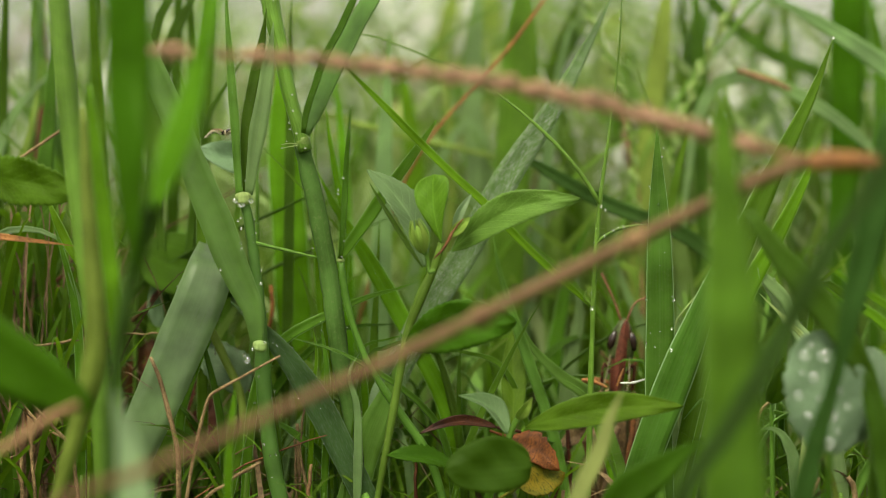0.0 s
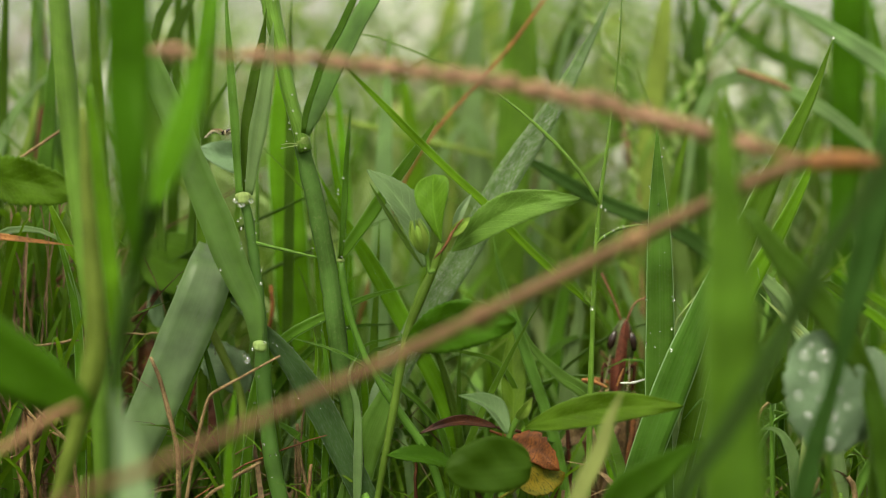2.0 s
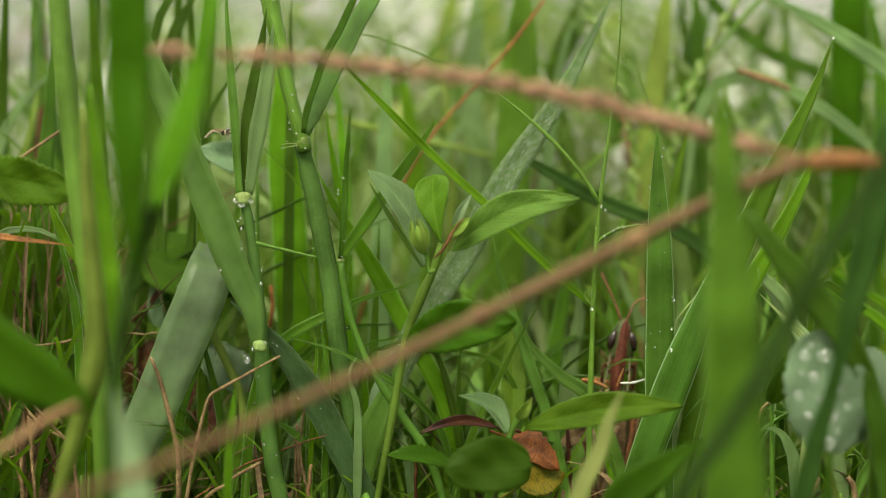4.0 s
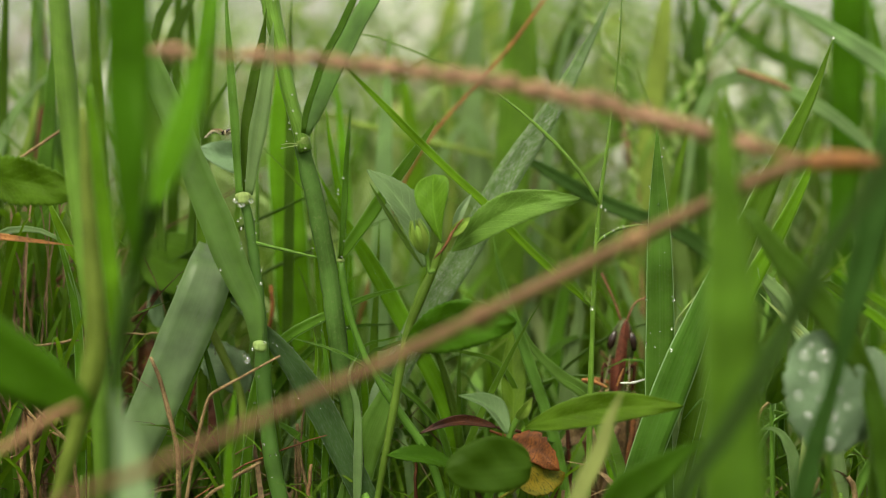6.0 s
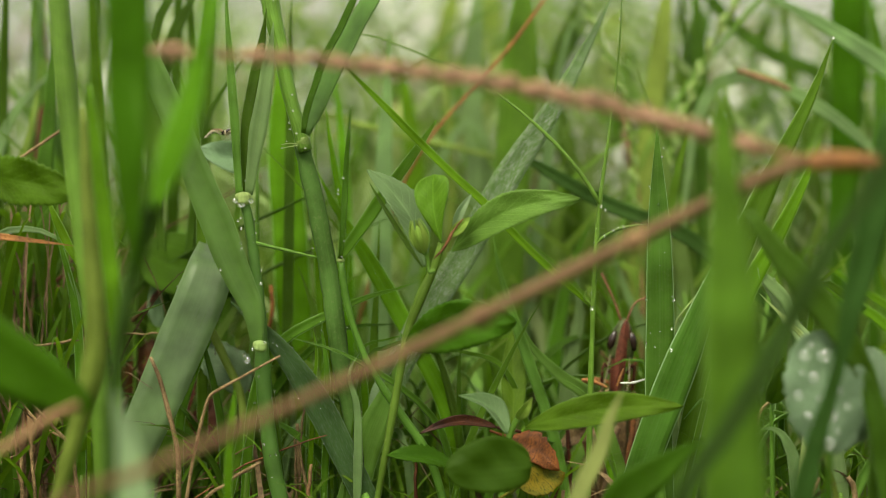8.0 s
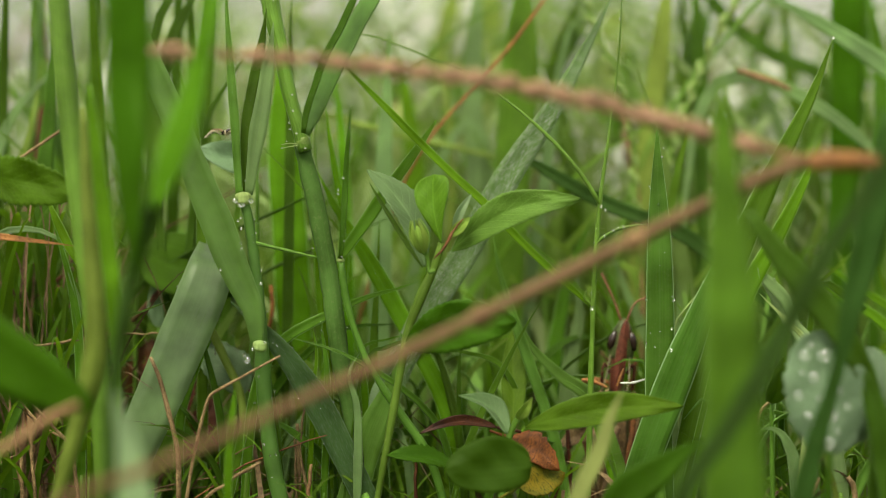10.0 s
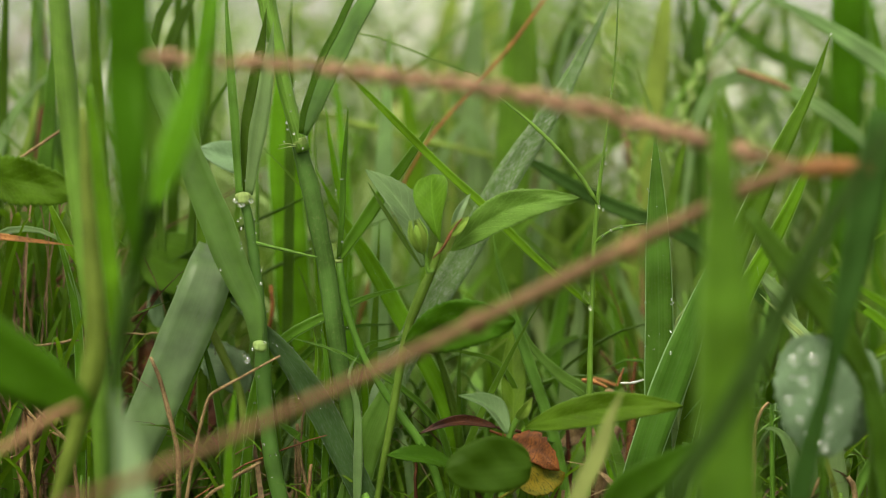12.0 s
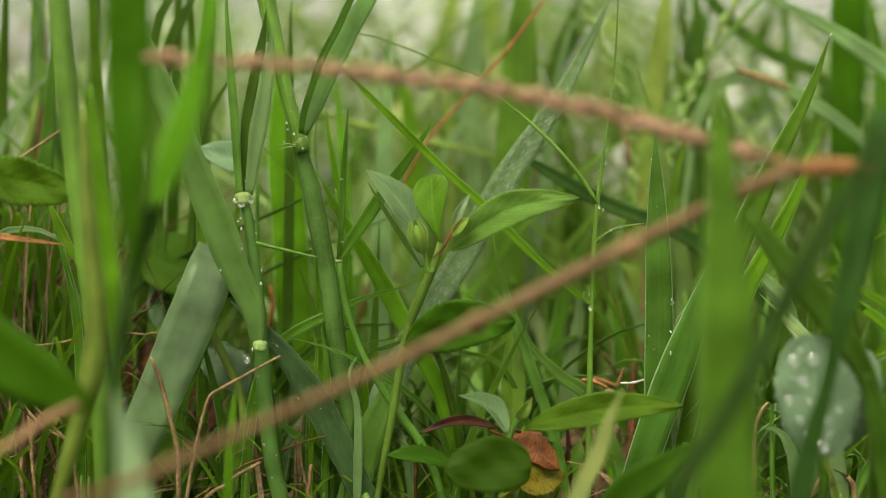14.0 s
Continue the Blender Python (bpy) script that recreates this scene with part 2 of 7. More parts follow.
SOIL, t_, b_, o_ = nodes_of("damp_soil")
tc_ = t_.nodes.new("ShaderNodeTexCoord")
n1_, n2_ = noise_of(t_, tc_.outputs["Object"], 30, 5), noise_of(t_, tc_.outputs["Object"], 0.7, 4)
c_ = mixed(t_, (0.018, 0.012, 0.007), (0.05, 0.036, 0.018), ramp(t_, n1_, 0.35, 0.7))
c_ = mixed(t_, c_, (0.05, 0.10, 0.025), ramp(t_, n2_, 0.4, 0.6, 0.15, 0.7))
t_.links.new(c_, b_.inputs["Base Color"])
b_.inputs["Roughness"].default_value = 0.75
bumped(t_, b_, n1_, 0.6, 0.004)

# ---- builders ----
DROP = {}


def mesh_of(name, verts, faces, mat, uvs=None, smooth=True):
    me = bpy.data.meshes.new(name)
    me.from_pydata([tuple(v) for v in verts], [], faces)
    if uvs is not None:
        layer = me.uv_layers.new(name="UVMap")
        flat = np.array([uvs[l.vertex_index] for l in me.loops], dtype=np.float32).ravel()
        layer.data.foreach_set("uv", flat)
    me.materials.append(mat)
    if smooth:
        me.polygons.foreach_set("use_smooth", [True] * len(me.polygons))
    me.update()
    return me


def under(ob, parent):
    if parent is not None:
        ob.parent = parent
    return ob


def curve_points(pts, n):
    """n + 1 even points on a smooth line through pts, with tangents."""
    p = [Vector(q) for q in pts]
    if len(p) == 2:
        p = [p[0], p[0].lerp(p[1], 0.5), p[1]]
    p = [p[0] * 2 - p[1]] + p + [p[-1] * 2 - p[-2]]
    dense = []
    gap = [max(1e-6, (q - p_).length) ** 0.5 for p_, q in zip(p, p[1:])]
    for i in range(1, len(p) - 2):
        a, b, c, d = p[i - 1], p[i], p[i + 1], p[i + 2]
        g0, g1, g2 = gap[i - 1], gap[i], gap[i + 1]
        m1 = (b - a) * (g1 / g0) - (c - a) * (g1 / (g0 + g1)) + (c - b)
        m2 = (c - b) - (d - b) * (g1 / (g1 + g2)) + (d - c) * (g1 / g2)
        for k in range(12):
            s = k / 12
            dense.append(b * (2 * s ** 3 - 3 * s * s + 1) + m1 * (s ** 3 - 2 * s * s + s) + c * (3 * s * s - 2 * s ** 3) + m2 * (s ** 3 - s * s))
    dense.append(p[-2])
    run = [0.0]
    for a, b in zip(dense, dense[1:]):
        run.append(run[-1] + (b - a).length)
    out, j = [], 0
    for k in range(n + 1):
        want = run[-1] * k / n
        while j < len(run) - 2 and run[j + 1] < want:
            j += 1
        f = (want - run[j]) / max(1e-9, run[j + 1] - run[j])
        out.append(dense[j].lerp(dense[j + 1], f))
    tan = [(out[min(n, i + 1)] - out[max(0, i - 1)]).normalized() for i in range(n + 1)]
    return out, tan, run[-1]


def ribbon(pts, w, mat, roll=0.0, twist=0.0, fold=0.22, tip=0.45, root=0.75, thick=0.0003, n=26, wave=0.03, seed=1, origin=(0, 0, 0), swell=0.0, carry=False, widths=None):
    """A leaf blade through pts, root first: folded along its rib, tapering to a point, with real thickness."""
    P_, T_, length = curve_points(pts, n)
    o = Vector(origin)
    rnd = random.Random(seed)
    ph = rnd.uniform(0, 6)
    verts, uvs, rows = [], [], []
    face = Vector((0, -1, 0.12)).normalized()
    runs = [0.0]
    for a, b in zip(pts, pts[1:]):
        runs.append(runs[-1] + (Vector(b) - Vector(a)).length)
    runs = [q / runs[-1] for q in runs]
    for i, (p, t) in enumerate(zip(P_, T_)):
        s = i / n
        side = t.cross(face)
        if side.length < 0.15:
            side = t.cross(Vector((0.3, -1, 0.5)))
        side.normalize()
        if carry and i:
            side = (held - t * held.dot(t)).normalized()
        held = side.copy()
        side = Matrix.Rotation(radians(roll + twist * s + 4 * math.sin(5 * s + ph)), 3, t) @ side
        nor = side.cross(t).normalized()
        grow = swell if swell else 0.35
        prof = root + (1 - root) * min(1, s / grow) ** (4.0 if swell else 1.0) if s < grow else 1.0
        if s > 1 - tip:
            k = (s - (1 - tip)) / tip
            prof *= max(0.02, (1 - k ** 1.7))
        if widths:
            prof = max(0.02, float(np.interp(s, runs, widths)))
        half = 0.5 * w * prof * (1 + wave * math.sin(17 * s + ph)) 
        th = thick * (0.4 + 0.6 * min(1, prof))
        ring = []
        for k, (u, lift) in enumerate(((-1, 1), (-0.5, 0.38), (0, 0), (0.5, 0.38), (1, 1))):
            q = p + side * (u * half) + nor * (lift * half * fold) - o
            verts.append(q + nor * th)
            uvs.append(((u + 1) / 2, s * length * 20))
        for k, (u, lift) in enumerate(((1, 1), (0.5, 0.38), (0, 0), (-0.5, 0.38), (-1, 1))):
            q = p + side * (u * half) + nor * (lift * half * fold) - o
            verts.append(q - nor * th * (1.0 if abs(u) > 0.1 else 2.2))
            uvs.append(((u + 1) / 2, s * length * 20))
    faces = []
    for i in range(n):
        a, b = i * 10, (i + 1) * 10
        for k in range(10):
            k2 = (k + 1) % 10
            faces.append((a + k, a + k2, b + k2, b + k))
    faces.append(tuple(reversed(range(10))))
    faces.append(tuple(range(n * 10, n * 10 + 10)))
    return mesh_of("blade", verts, faces, mat, uvs)


def tube(pts, radii, mat, n=24, sides=9, origin=(0, 0, 0), rough=0.05, seed=1, wob=0.12):
    """A round stalk through pts with radii given at even steps."""
    P_, T_, length = curve_points(pts, n)
    o, rnd = Vector(origin), random.Random(seed)
    verts, uvs, faces = [], [], []
    ref = Vector((0.2, -1, 0.3))
    for i, (p, t) in enumerate(zip(P_, T_)):
        s = i / n * (len(radii) - 1)
        j = min(int(s), len(radii) - 2)
        r = radii[j] + (radii[j + 1] - radii[j]) * (s - j)
        a = t.cross(ref).normalized()
        b = a.cross(t)
        for k in range(sides):
            g = 2 * math.pi * k / sides
            rr = r * (1 + rough * rnd.uniform(-1, 1)) * (1 + wob * math.sin(i * 0.9 + seed) * math.sin(i * 0.37))
            verts.append(p + a * (rr * math.cos(g)) + b * (rr * math.sin(g)) - o)
            uvs.append((abs(k / sides * 2 - 1), s * 0.5))
    for i in range(n):
        for k in range(sides):
            k2 = (k + 1) % sides
            faces.append((i * sides + k, i * sides + k2, (i + 1) * sides + k2, (i + 1) * sides + k))
    faces.append(tuple(reversed(range(sides))))
    faces.append(tuple(range(n * sides, n * sides + sides)))
    return mesh_of("stalk", verts, faces, mat, uvs)


def broad(base, tip, w, mat, facing=(0, -1, 0.3), arch=0.08, fold=0.18, teeth=0, tooth=0.04, belly=0.42, thick=0.0003, origin=(0, 0, 0), blunt=0.0, curl=0.0, ruffle=0.03, seed=1, bend=0.0):
    """A broad herb leaf from base to tip: toothed edge, sunken side veins, folded along the midrib, arched."""
    b, e, f = Vector(base), Vector(tip), Vector(facing).normalized()
    ax = e - b
    length = ax.length
    ax.normalize()
    side = ax.cross(f).normalized()
    nor = side.cross(ax).normalized()
    o, rnd = Vector(origin), random.Random(seed)
    n, m = max(28, teeth * 4), 12
    top, uvs = [], []
    for i in range(n + 1):
        s = i / n
        prof = math.sin(math.pi * min(1, s ** (math.log(0.5) / math.log(belly)))) ** (0.75 - 0.35 * blunt)
        prof = max(prof, 0.03)
        if teeth:
            saw = (s * teeth + 0.25 * math.sin(s * 23 + seed)) % 1.0
            prof *= 1 + tooth * (saw - 0.5) * 2 * (1 if 0.08 < s < 0.97 else 0)
        for k in range(m + 1):
            u = k / m * 2 - 1
            x = u * 0.5 * w * prof
            z = abs(u) ** 1.2 * fold * 0.5 * w * prof
            z += arch * length * math.sin(math.pi * s) - curl * length * s * s
            vein = math.sin((s * 9 - abs(u) * 2.2) * 2 * math.pi)
            z += 0.008 * w * vein * min(1, abs(u) * 3) - 0.02 * w * math.exp(-(u / 0.08) ** 2)
            z += ruffle * w * (math.sin(7 * s + 3 * u + seed) + 0.5 * math.sin(17 * s - 5 * u))
            top.append(b + ax * (s * length) + side * (x + bend * length * math.sin(math.pi * s)) + nor * z - o)
            uvs.append(((u + 1) / 2, s))
    cnt = len(top)
    verts = [v + nor * thick * 0.5 for v in top] + [v - nor * thick * 0.5 for v in top]
    faces, r = [], m + 1
    for i in range(n):
        for k in range(m):
            a = i * r + k
            faces.append((a, a + 1, a + r + 1, a + r))
            faces.append((cnt + a, cnt + a + r, cnt + a + r + 1, cnt + a + 1))
        for k in (0, m):
            a, c = i * r + k, (i + 1) * r + k
            faces.append((a, c, cnt + c, cnt + a) if k == 0 else (a, cnt + a, cnt + c, c))
    for i in (0, n):
        for k in range(m):
            a = i * r + k
            faces.append((a, cnt + a, cnt + a + 1, a + 1) if i == 0 else (a, a + 1, cnt + a + 1, cnt + a))
    return mesh_of("leaf", verts, faces, mat, uvs + uvs)


def bead(name, mat, rings=7, sides=10, shape=lambda s: math.sin(math.pi * s), rx=1.0, ry=1.0, length=1.0):
    """A closed bead of revolution along z, from 0 to length, of half width shape(s)."""
    verts, faces, uvs = [(0, 0, 0)], [], [(0.5, 0)]
    for i in range(1, rings):
        s = i / rings
        for k in range(sides):
            g = 2 * math.pi * k / sides
            verts.append((rx * shape(s) * math.cos(g), ry * shape(s) * math.sin(g), s * length))
            uvs.append((abs(k / sides * 2 - 1), s))
    verts.append((0, 0, length))
    uvs.append((0.5, 1))
    for k in range(sides):
        faces.append((0, 1 + (k + 1) % sides, 1 + k))
        last = 1 + (rings - 2) * sides
        faces.append((len(verts) - 1, last + k, last + (k + 1) % sides))
    for i in range(rings - 2):
        for k in range(sides):
            a, b = 1 + i * sides + k, 1 + i * sides + (k + 1) % sides
            faces.append((a, b, b + sides, a + sides))
    return mesh_of(name, verts, faces, mat, uvs)


def drop_mesh():
    if "drop" not in DROP:
        DROP["drop"] = bead("drop", WATER, 8, 12, lambda s: math.sqrt(max(0, s * (1 - s))), 1, 1, 1.0)
    return DROP["drop"]


def part(name, me, parent, label="", m=None):
    ob = under(new(name, me), parent)
    if m is not None:
        ob.matrix_basis = m
    return tagged(ob, label)


def drops_on(parent, me, count, seed, size=0.0006, lo=0.1, hi=0.98, where="edge"):
    """Water drops seated on random points of a part's surface."""
    rnd = random.Random(seed)
    n = len(me.vertices)
    for _ in range(int(count * 1.6)):
        v = me.vertices[int(n * rnd.uniform(lo, hi))].co
        if where == "edge":
            k = int(n * rnd.uniform(lo, hi)) // 10 * 10
            v = me.vertices[min(n - 1, k + rnd.choice((0, 4, 0, 4, 2)))].co
        r = size * rnd.choice((0.25, 0.3, 0.4, 0.5, 0.75))
        part("water_drop", drop_mesh(), parent, "", Matrix.Translation(Vector(v) + Vector((0, -r * 0.35, -r))) @ Matrix.Diagonal((2 * r, 2 * r, 2 * r * rnd.uniform(0.9, 1.25), 1)))


def drop_at(parent, where, origin, r):
    """One drop seated at a place of the world, as part of a thing whose origin is given."""
    r = r * 0.82
    part("water_drop", drop_mesh(), parent, "", Matrix.Translation(Vector(where) - Vector(origin) + Vector((0, -r * 0.3, -r))) @ Matrix.Diagonal((2 * r, 2 * r, 2.2 * r, 1)))


def blade(pts, w, mat, label, drops=0, size=0.0006, group="grass shoots", **shape):
    """One grass shoot as a thing: its blade and the sheath round its foot, origin at the root."""
    seed = int(abs(pts[0][0] * 7919 + pts[-1][2] * 104729 + pts[-1][0] * 611) * 100) % 9973
    ob = plant("grass_shoot", pts[0], label, "grass", group)
    me = ribbon(pts, w, mat, seed=seed, origin=pts[0], **shape)
    leaf = part("leaf_blade", me, ob)
    P_, T_, L_ = curve_points(pts, 12)
    part("sheath", tube(P_[:3], [w * 0.3, w * 0.26, w * 0.16], SHEATH, n=6, sides=8, origin=pts[0]), ob)
    drops_on(leaf, me, drops, seed, size)
    return ob


def plant(name, at, label, category, group=""):
    ob = new(name)
    ob.empty_display_size = 0.01
    ob.location = at
    return tagged(ob, label, category, group)


def stalk(pts, r, mat, label, name="dry_grass", category="dead grass", group="dead grass", drops=0, crooked=True, **kw):
    """One stalk as a thing with its stem, origin at the first point."""
    ob = plant(name, pts[0], label, category, group)
    if name == "dry_grass" and crooked:
        rnd = random.Random(int(abs(pts[-1][0]) * 1e5) % 997)
        P_, T_, L_ = curve_points(pts, 9)
        pts = [P_[0]] + [q + Vector((rnd.uniform(-1, 1), rnd.uniform(-1, 1), rnd.uniform(-1, 1))) * 0.00035 for q in P_[1:-1]] + [P_[-1]]
        r = [q * 0.66 for q in r]
    me = tube(pts, r, mat, origin=pts[0], **kw)
    stem = part("stem", me, ob)
    if name == "grass_shoot":
        P_, T_, L_ = curve_points(pts, 10)
        q = r[0]
        part("node", bead("node", mat, 6, 10, lambda s: math.sin(math.pi * s) ** 0.4, q * 1.18, q * 1.18, q * 1.6), ob, "", Matrix.Translation(P_[1] - Vector(pts[0])) @ T_[1].to_track_quat("Z", "Y").to_matrix().to_4x4())
    drops_on(stem, me, drops, 7, 0.0006, 0.1, 0.95, "any")
    return ob


# ---- ground: one sheet to the horizon ----
def ground():
    near = [-3 + 6 * i / 80 for i in range(81)]
    xs = [-600, -120, -40, -12, -5] + near + [5, 12, 40, 120, 600]
    ys = [y + 1.5 for y in xs]
    verts, faces = [], []
    for y in ys:
        for x in xs:
            flat = max(0, 1 - max(abs(x), abs(y - 1.5)) / 3.2)
            z = -0.006 + 0.010 * noise.noise(Vector((x * 3, y * 3, 0))) * flat + 0.006 * noise.noise(Vector((x * 14, y * 14, 4))) * flat
            verts.append((x, y, z))
    n = len(xs)
    for j in range(n - 1):
        for i in range(n - 1):
            a = j * n + i
            faces.append((a, a + 1, a + n + 1, a + n))
    tagged(new("ground", mesh_of("ground", verts, faces, SOIL)), "damp dark soil under the wet meadow grass", "ground", kind="structure")


ground()


def strewn(name, rows, mat, label, category, seg=7):
    """Many thin curved blades joined into one mesh. rows: root x, y, z, heading, height, reach, width, droop."""
    r = np.array(rows)
    x, y, z, head, height, reach, w, droop = (r[:, i][:, None] for i in range(8))
    s = np.linspace(0, 1, seg + 1)[None, :]
    dx, dy = np.cos(head), np.sin(head)
    sx, sy = -np.sin(head), np.cos(head)
    sx, sy = 0.6 * sx + 0.8 * np.where(sx > 0, 1, -1), 0.6 * sy
    size = np.hypot(sx, sy)
    sx, sy = sx / size, sy / size
    out = reach * s ** 1.6
    px, py, pz = x + dx * out, y + dy * out, z + height * (s - droop * s ** 3)
    half = 0.5 * w * (1 - s ** 2.2) + 0.0001
    lift = -0.25 * half
    left = np.stack((px - sx * half + dx * lift, py - sy * half + dy * lift, pz), -1)
    right = np.stack((px + sx * half + dx * lift, py + sy * half + dy * lift, pz), -1)
    verts = np.stack((left, np.stack((px, py, pz), -1), right), 2).reshape(-1, 3)
    n = len(rows)
    one = np.array([(i * 3 + k, i * 3 + k + 1, i * 3 + k + 4, i * 3 + k + 3) for i in range(seg) for k in range(2)])
    quads = (one[None] + (np.arange(n) * (seg + 1) * 3)[:, None, None]).reshape(-1, 4)
    me = bpy.data.meshes.new(name)
    me.vertices.add(len(verts))
    me.vertices.foreach_set("co", verts.ravel())
    me.loops.add(quads.size)
    me.loops.foreach_set("vertex_index", quads.ravel())
    me.polygons.add(len(quads))
    me.polygons.foreach_set("loop_start", np.arange(0, quads.size, 4))
    uv = np.stack((np.broadcast_to(np.array([0.0, 0.5, 1.0])[None, None, :], (n, seg + 1, 3)), np.broadcast_to(s[:, :, None], (n, seg + 1, 3))), -1).reshape(-1, 2)
    me.uv_layers.new(name="UVMap").data.foreach_set("uv", uv[quads.ravel()].ravel())
    me.materials.append(mat)
    me.polygons.foreach_set("use_smooth", np.ones(len(quads), dtype=bool))
    me.update(calc_edges=True)
    me.validate()
    return tagged(new(name, me), label, category, kind="stuff")


def bow(top, reach, width, droop):
    """Height, reach, width and droop of an arching blade whose highest point is at top."""
    peak = 1 - droop if droop < 1 / 3 else 2 / 3 * math.sqrt(1 / (3 * droop))
    return (top / peak, reach, width, droop)


def away(row):
    """The same blade, turned round where it would arch in among the plants in front of it."""
    if row[1] + math.sin(row[3]) * row[5] < 0.70:
        return row[:3] + (-row[3],) + row[4:]
    return row


def meadow():
    rnd = random.Random(11)
    rows = []
    for _ in range(15000):
        y = 0.72 + 6.0 * rnd.random() ** 2.4
        half = 0.34 * y + 0.15
        x = rnd.uniform(-half, half)
        tall = 0.05 + 0.10 * rnd.random() ** 1.3
        if rnd.random() < 0.04 and y > 0.8:
            tall += 0.05
        rows.append((x, y, -0.008, rnd.uniform(0, 6.283), tall, tall * rnd.uniform(0.1, 0.9), rnd.uniform(0.0025, 0.008), rnd.uniform(0, 0.5)))
    for _ in range(420):
        y = rnd.uniform(0.9, 2.6)
        half = 0.32 * y
        tall = 0.138 + y * rnd.uniform(-0.06, 0.10)
        rows.append((rnd.uniform(-half, half), y, -0.008, rnd.uniform(0, 6.283), tall, tall * rnd.uniform(0.15, 1.2), rnd.uniform(0.005, 0.016), rnd.uniform(0, 0.7)))
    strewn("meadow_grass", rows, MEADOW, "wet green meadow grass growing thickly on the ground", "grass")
    rows = []
    for _ in range(210):
        y = rnd.uniform(0.7, 1.25)
        tall = 0.138 + y * rnd.uniform(-0.05, 0.10)
        rows.append((rnd.uniform(-0.34, 0.34) * y, y, -0.008, rnd.uniform(0, 6.283)) + bow(tall, tall * rnd.uniform(0.3, 1.6), rnd.uniform(0.0012, 0.0045), rnd.uniform(0.1, 0.9)))
    for _ in range(260):
        y = rnd.uniform(0.85, 1.9)
        tall = 0.138 + y * rnd.uniform(-0.04, 0.10)
        rows.append((rnd.uniform(-0.34, 0.34) * y, y, -0.008, rnd.uniform(0, 6.283)) + bow(tall, tall * rnd.uniform(0.3, 1.8), rnd.uniform(0.002, 0.007), rnd.uniform(0.1, 0.9)))
    rows = [away(r) for r in rows]
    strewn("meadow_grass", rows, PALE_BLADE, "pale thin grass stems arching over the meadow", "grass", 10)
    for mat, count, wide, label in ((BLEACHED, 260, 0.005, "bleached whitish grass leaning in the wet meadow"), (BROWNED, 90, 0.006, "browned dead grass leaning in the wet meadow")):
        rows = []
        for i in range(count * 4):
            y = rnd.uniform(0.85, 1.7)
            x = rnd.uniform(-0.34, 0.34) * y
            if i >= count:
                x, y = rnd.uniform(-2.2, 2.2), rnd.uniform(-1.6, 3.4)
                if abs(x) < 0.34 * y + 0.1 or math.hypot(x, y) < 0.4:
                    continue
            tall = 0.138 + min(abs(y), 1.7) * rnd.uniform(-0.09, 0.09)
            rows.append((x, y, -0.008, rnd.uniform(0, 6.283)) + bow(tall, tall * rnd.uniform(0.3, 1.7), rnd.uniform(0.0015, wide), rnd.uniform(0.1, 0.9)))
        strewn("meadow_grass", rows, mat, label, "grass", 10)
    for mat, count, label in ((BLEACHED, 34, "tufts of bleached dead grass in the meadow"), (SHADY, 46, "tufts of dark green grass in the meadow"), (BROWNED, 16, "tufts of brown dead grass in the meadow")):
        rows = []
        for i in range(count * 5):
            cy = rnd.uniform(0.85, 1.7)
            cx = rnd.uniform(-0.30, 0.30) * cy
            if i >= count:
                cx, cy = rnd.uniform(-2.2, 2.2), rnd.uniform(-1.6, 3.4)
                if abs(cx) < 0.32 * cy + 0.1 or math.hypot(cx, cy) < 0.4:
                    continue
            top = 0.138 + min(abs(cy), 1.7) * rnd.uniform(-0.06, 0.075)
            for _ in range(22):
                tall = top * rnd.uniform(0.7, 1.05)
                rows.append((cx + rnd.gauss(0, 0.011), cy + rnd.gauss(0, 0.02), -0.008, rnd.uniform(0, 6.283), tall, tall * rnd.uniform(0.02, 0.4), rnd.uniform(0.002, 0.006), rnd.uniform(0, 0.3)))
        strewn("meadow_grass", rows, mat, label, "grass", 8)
    for mat, count, label in ((PALE_BLADE, 80, "pale grass arching behind the seed stalk"), (SHADY, 70, "dark grass arching behind the seed stalk"), (FRESH, 26, "fresh grass arching behind the seed stalk"), (BLEACHED, 26, "bleached grass arching behind the seed stalk"), (BROWNED, 14, "brown grass arching behind the seed stalk")):
        rows = []
        for _ in range(count):
            y = rnd.uniform(0.82, 1.05) if mat in (BLEACHED, BROWNED) else rnd.uniform(0.69, 0.98)
            tall = 0.138 + y * rnd.uniform(-0.02, 0.10)
            rows.append((rnd.uniform(-0.20, 0.32) * y, y, -0.008, rnd.choice((0, 3.14)) + rnd.gauss(0, 0.7)) + bow(tall, tall * rnd.uniform(0.3, 1.6), rnd.uniform(0.0015, 0.006), rnd.uniform(0.2, 0.8)))
        strewn("meadow_grass", [away(r) for r in rows], mat, label, "grass", 14)
    rows = []
    for i in range(105000):
        if i < 70000:
            x, y = rnd.gauss(0, 1.25), 1.1 + rnd.gauss(0, 1.25)
        else:
            r, a = 9.0 * rnd.random() ** 0.6, rnd.uniform(0, 6.283)
            x, y = r * math.cos(a), 1.0 + r * math.sin(a)
        if y > 0.05 and abs(x) < 0.30 * y + 0.10:
            if 0.42 < y < 1.7:
                continue
            tall = rnd.uniform(0.012, 0.03) if y < 0.5 else 0.05 + 0.08 * rnd.random()
        elif math.hypot(x, y) < 0.25:
            tall = rnd.uniform(0.012, 0.04)
        else:
            tall = 0.06 + 0.11 * rnd.random() ** 1.4
        rows.append((x, y, -0.008, rnd.uniform(0, 6.283), tall, tall * rnd.uniform(0.1, 0.9), rnd.uniform(0.004, 0.010), rnd.uniform(0, 0.5)))
    strewn("meadow_grass", rows, MEADOW, "wet green grass of the meadow all round", "grass", 3)
    rows = []
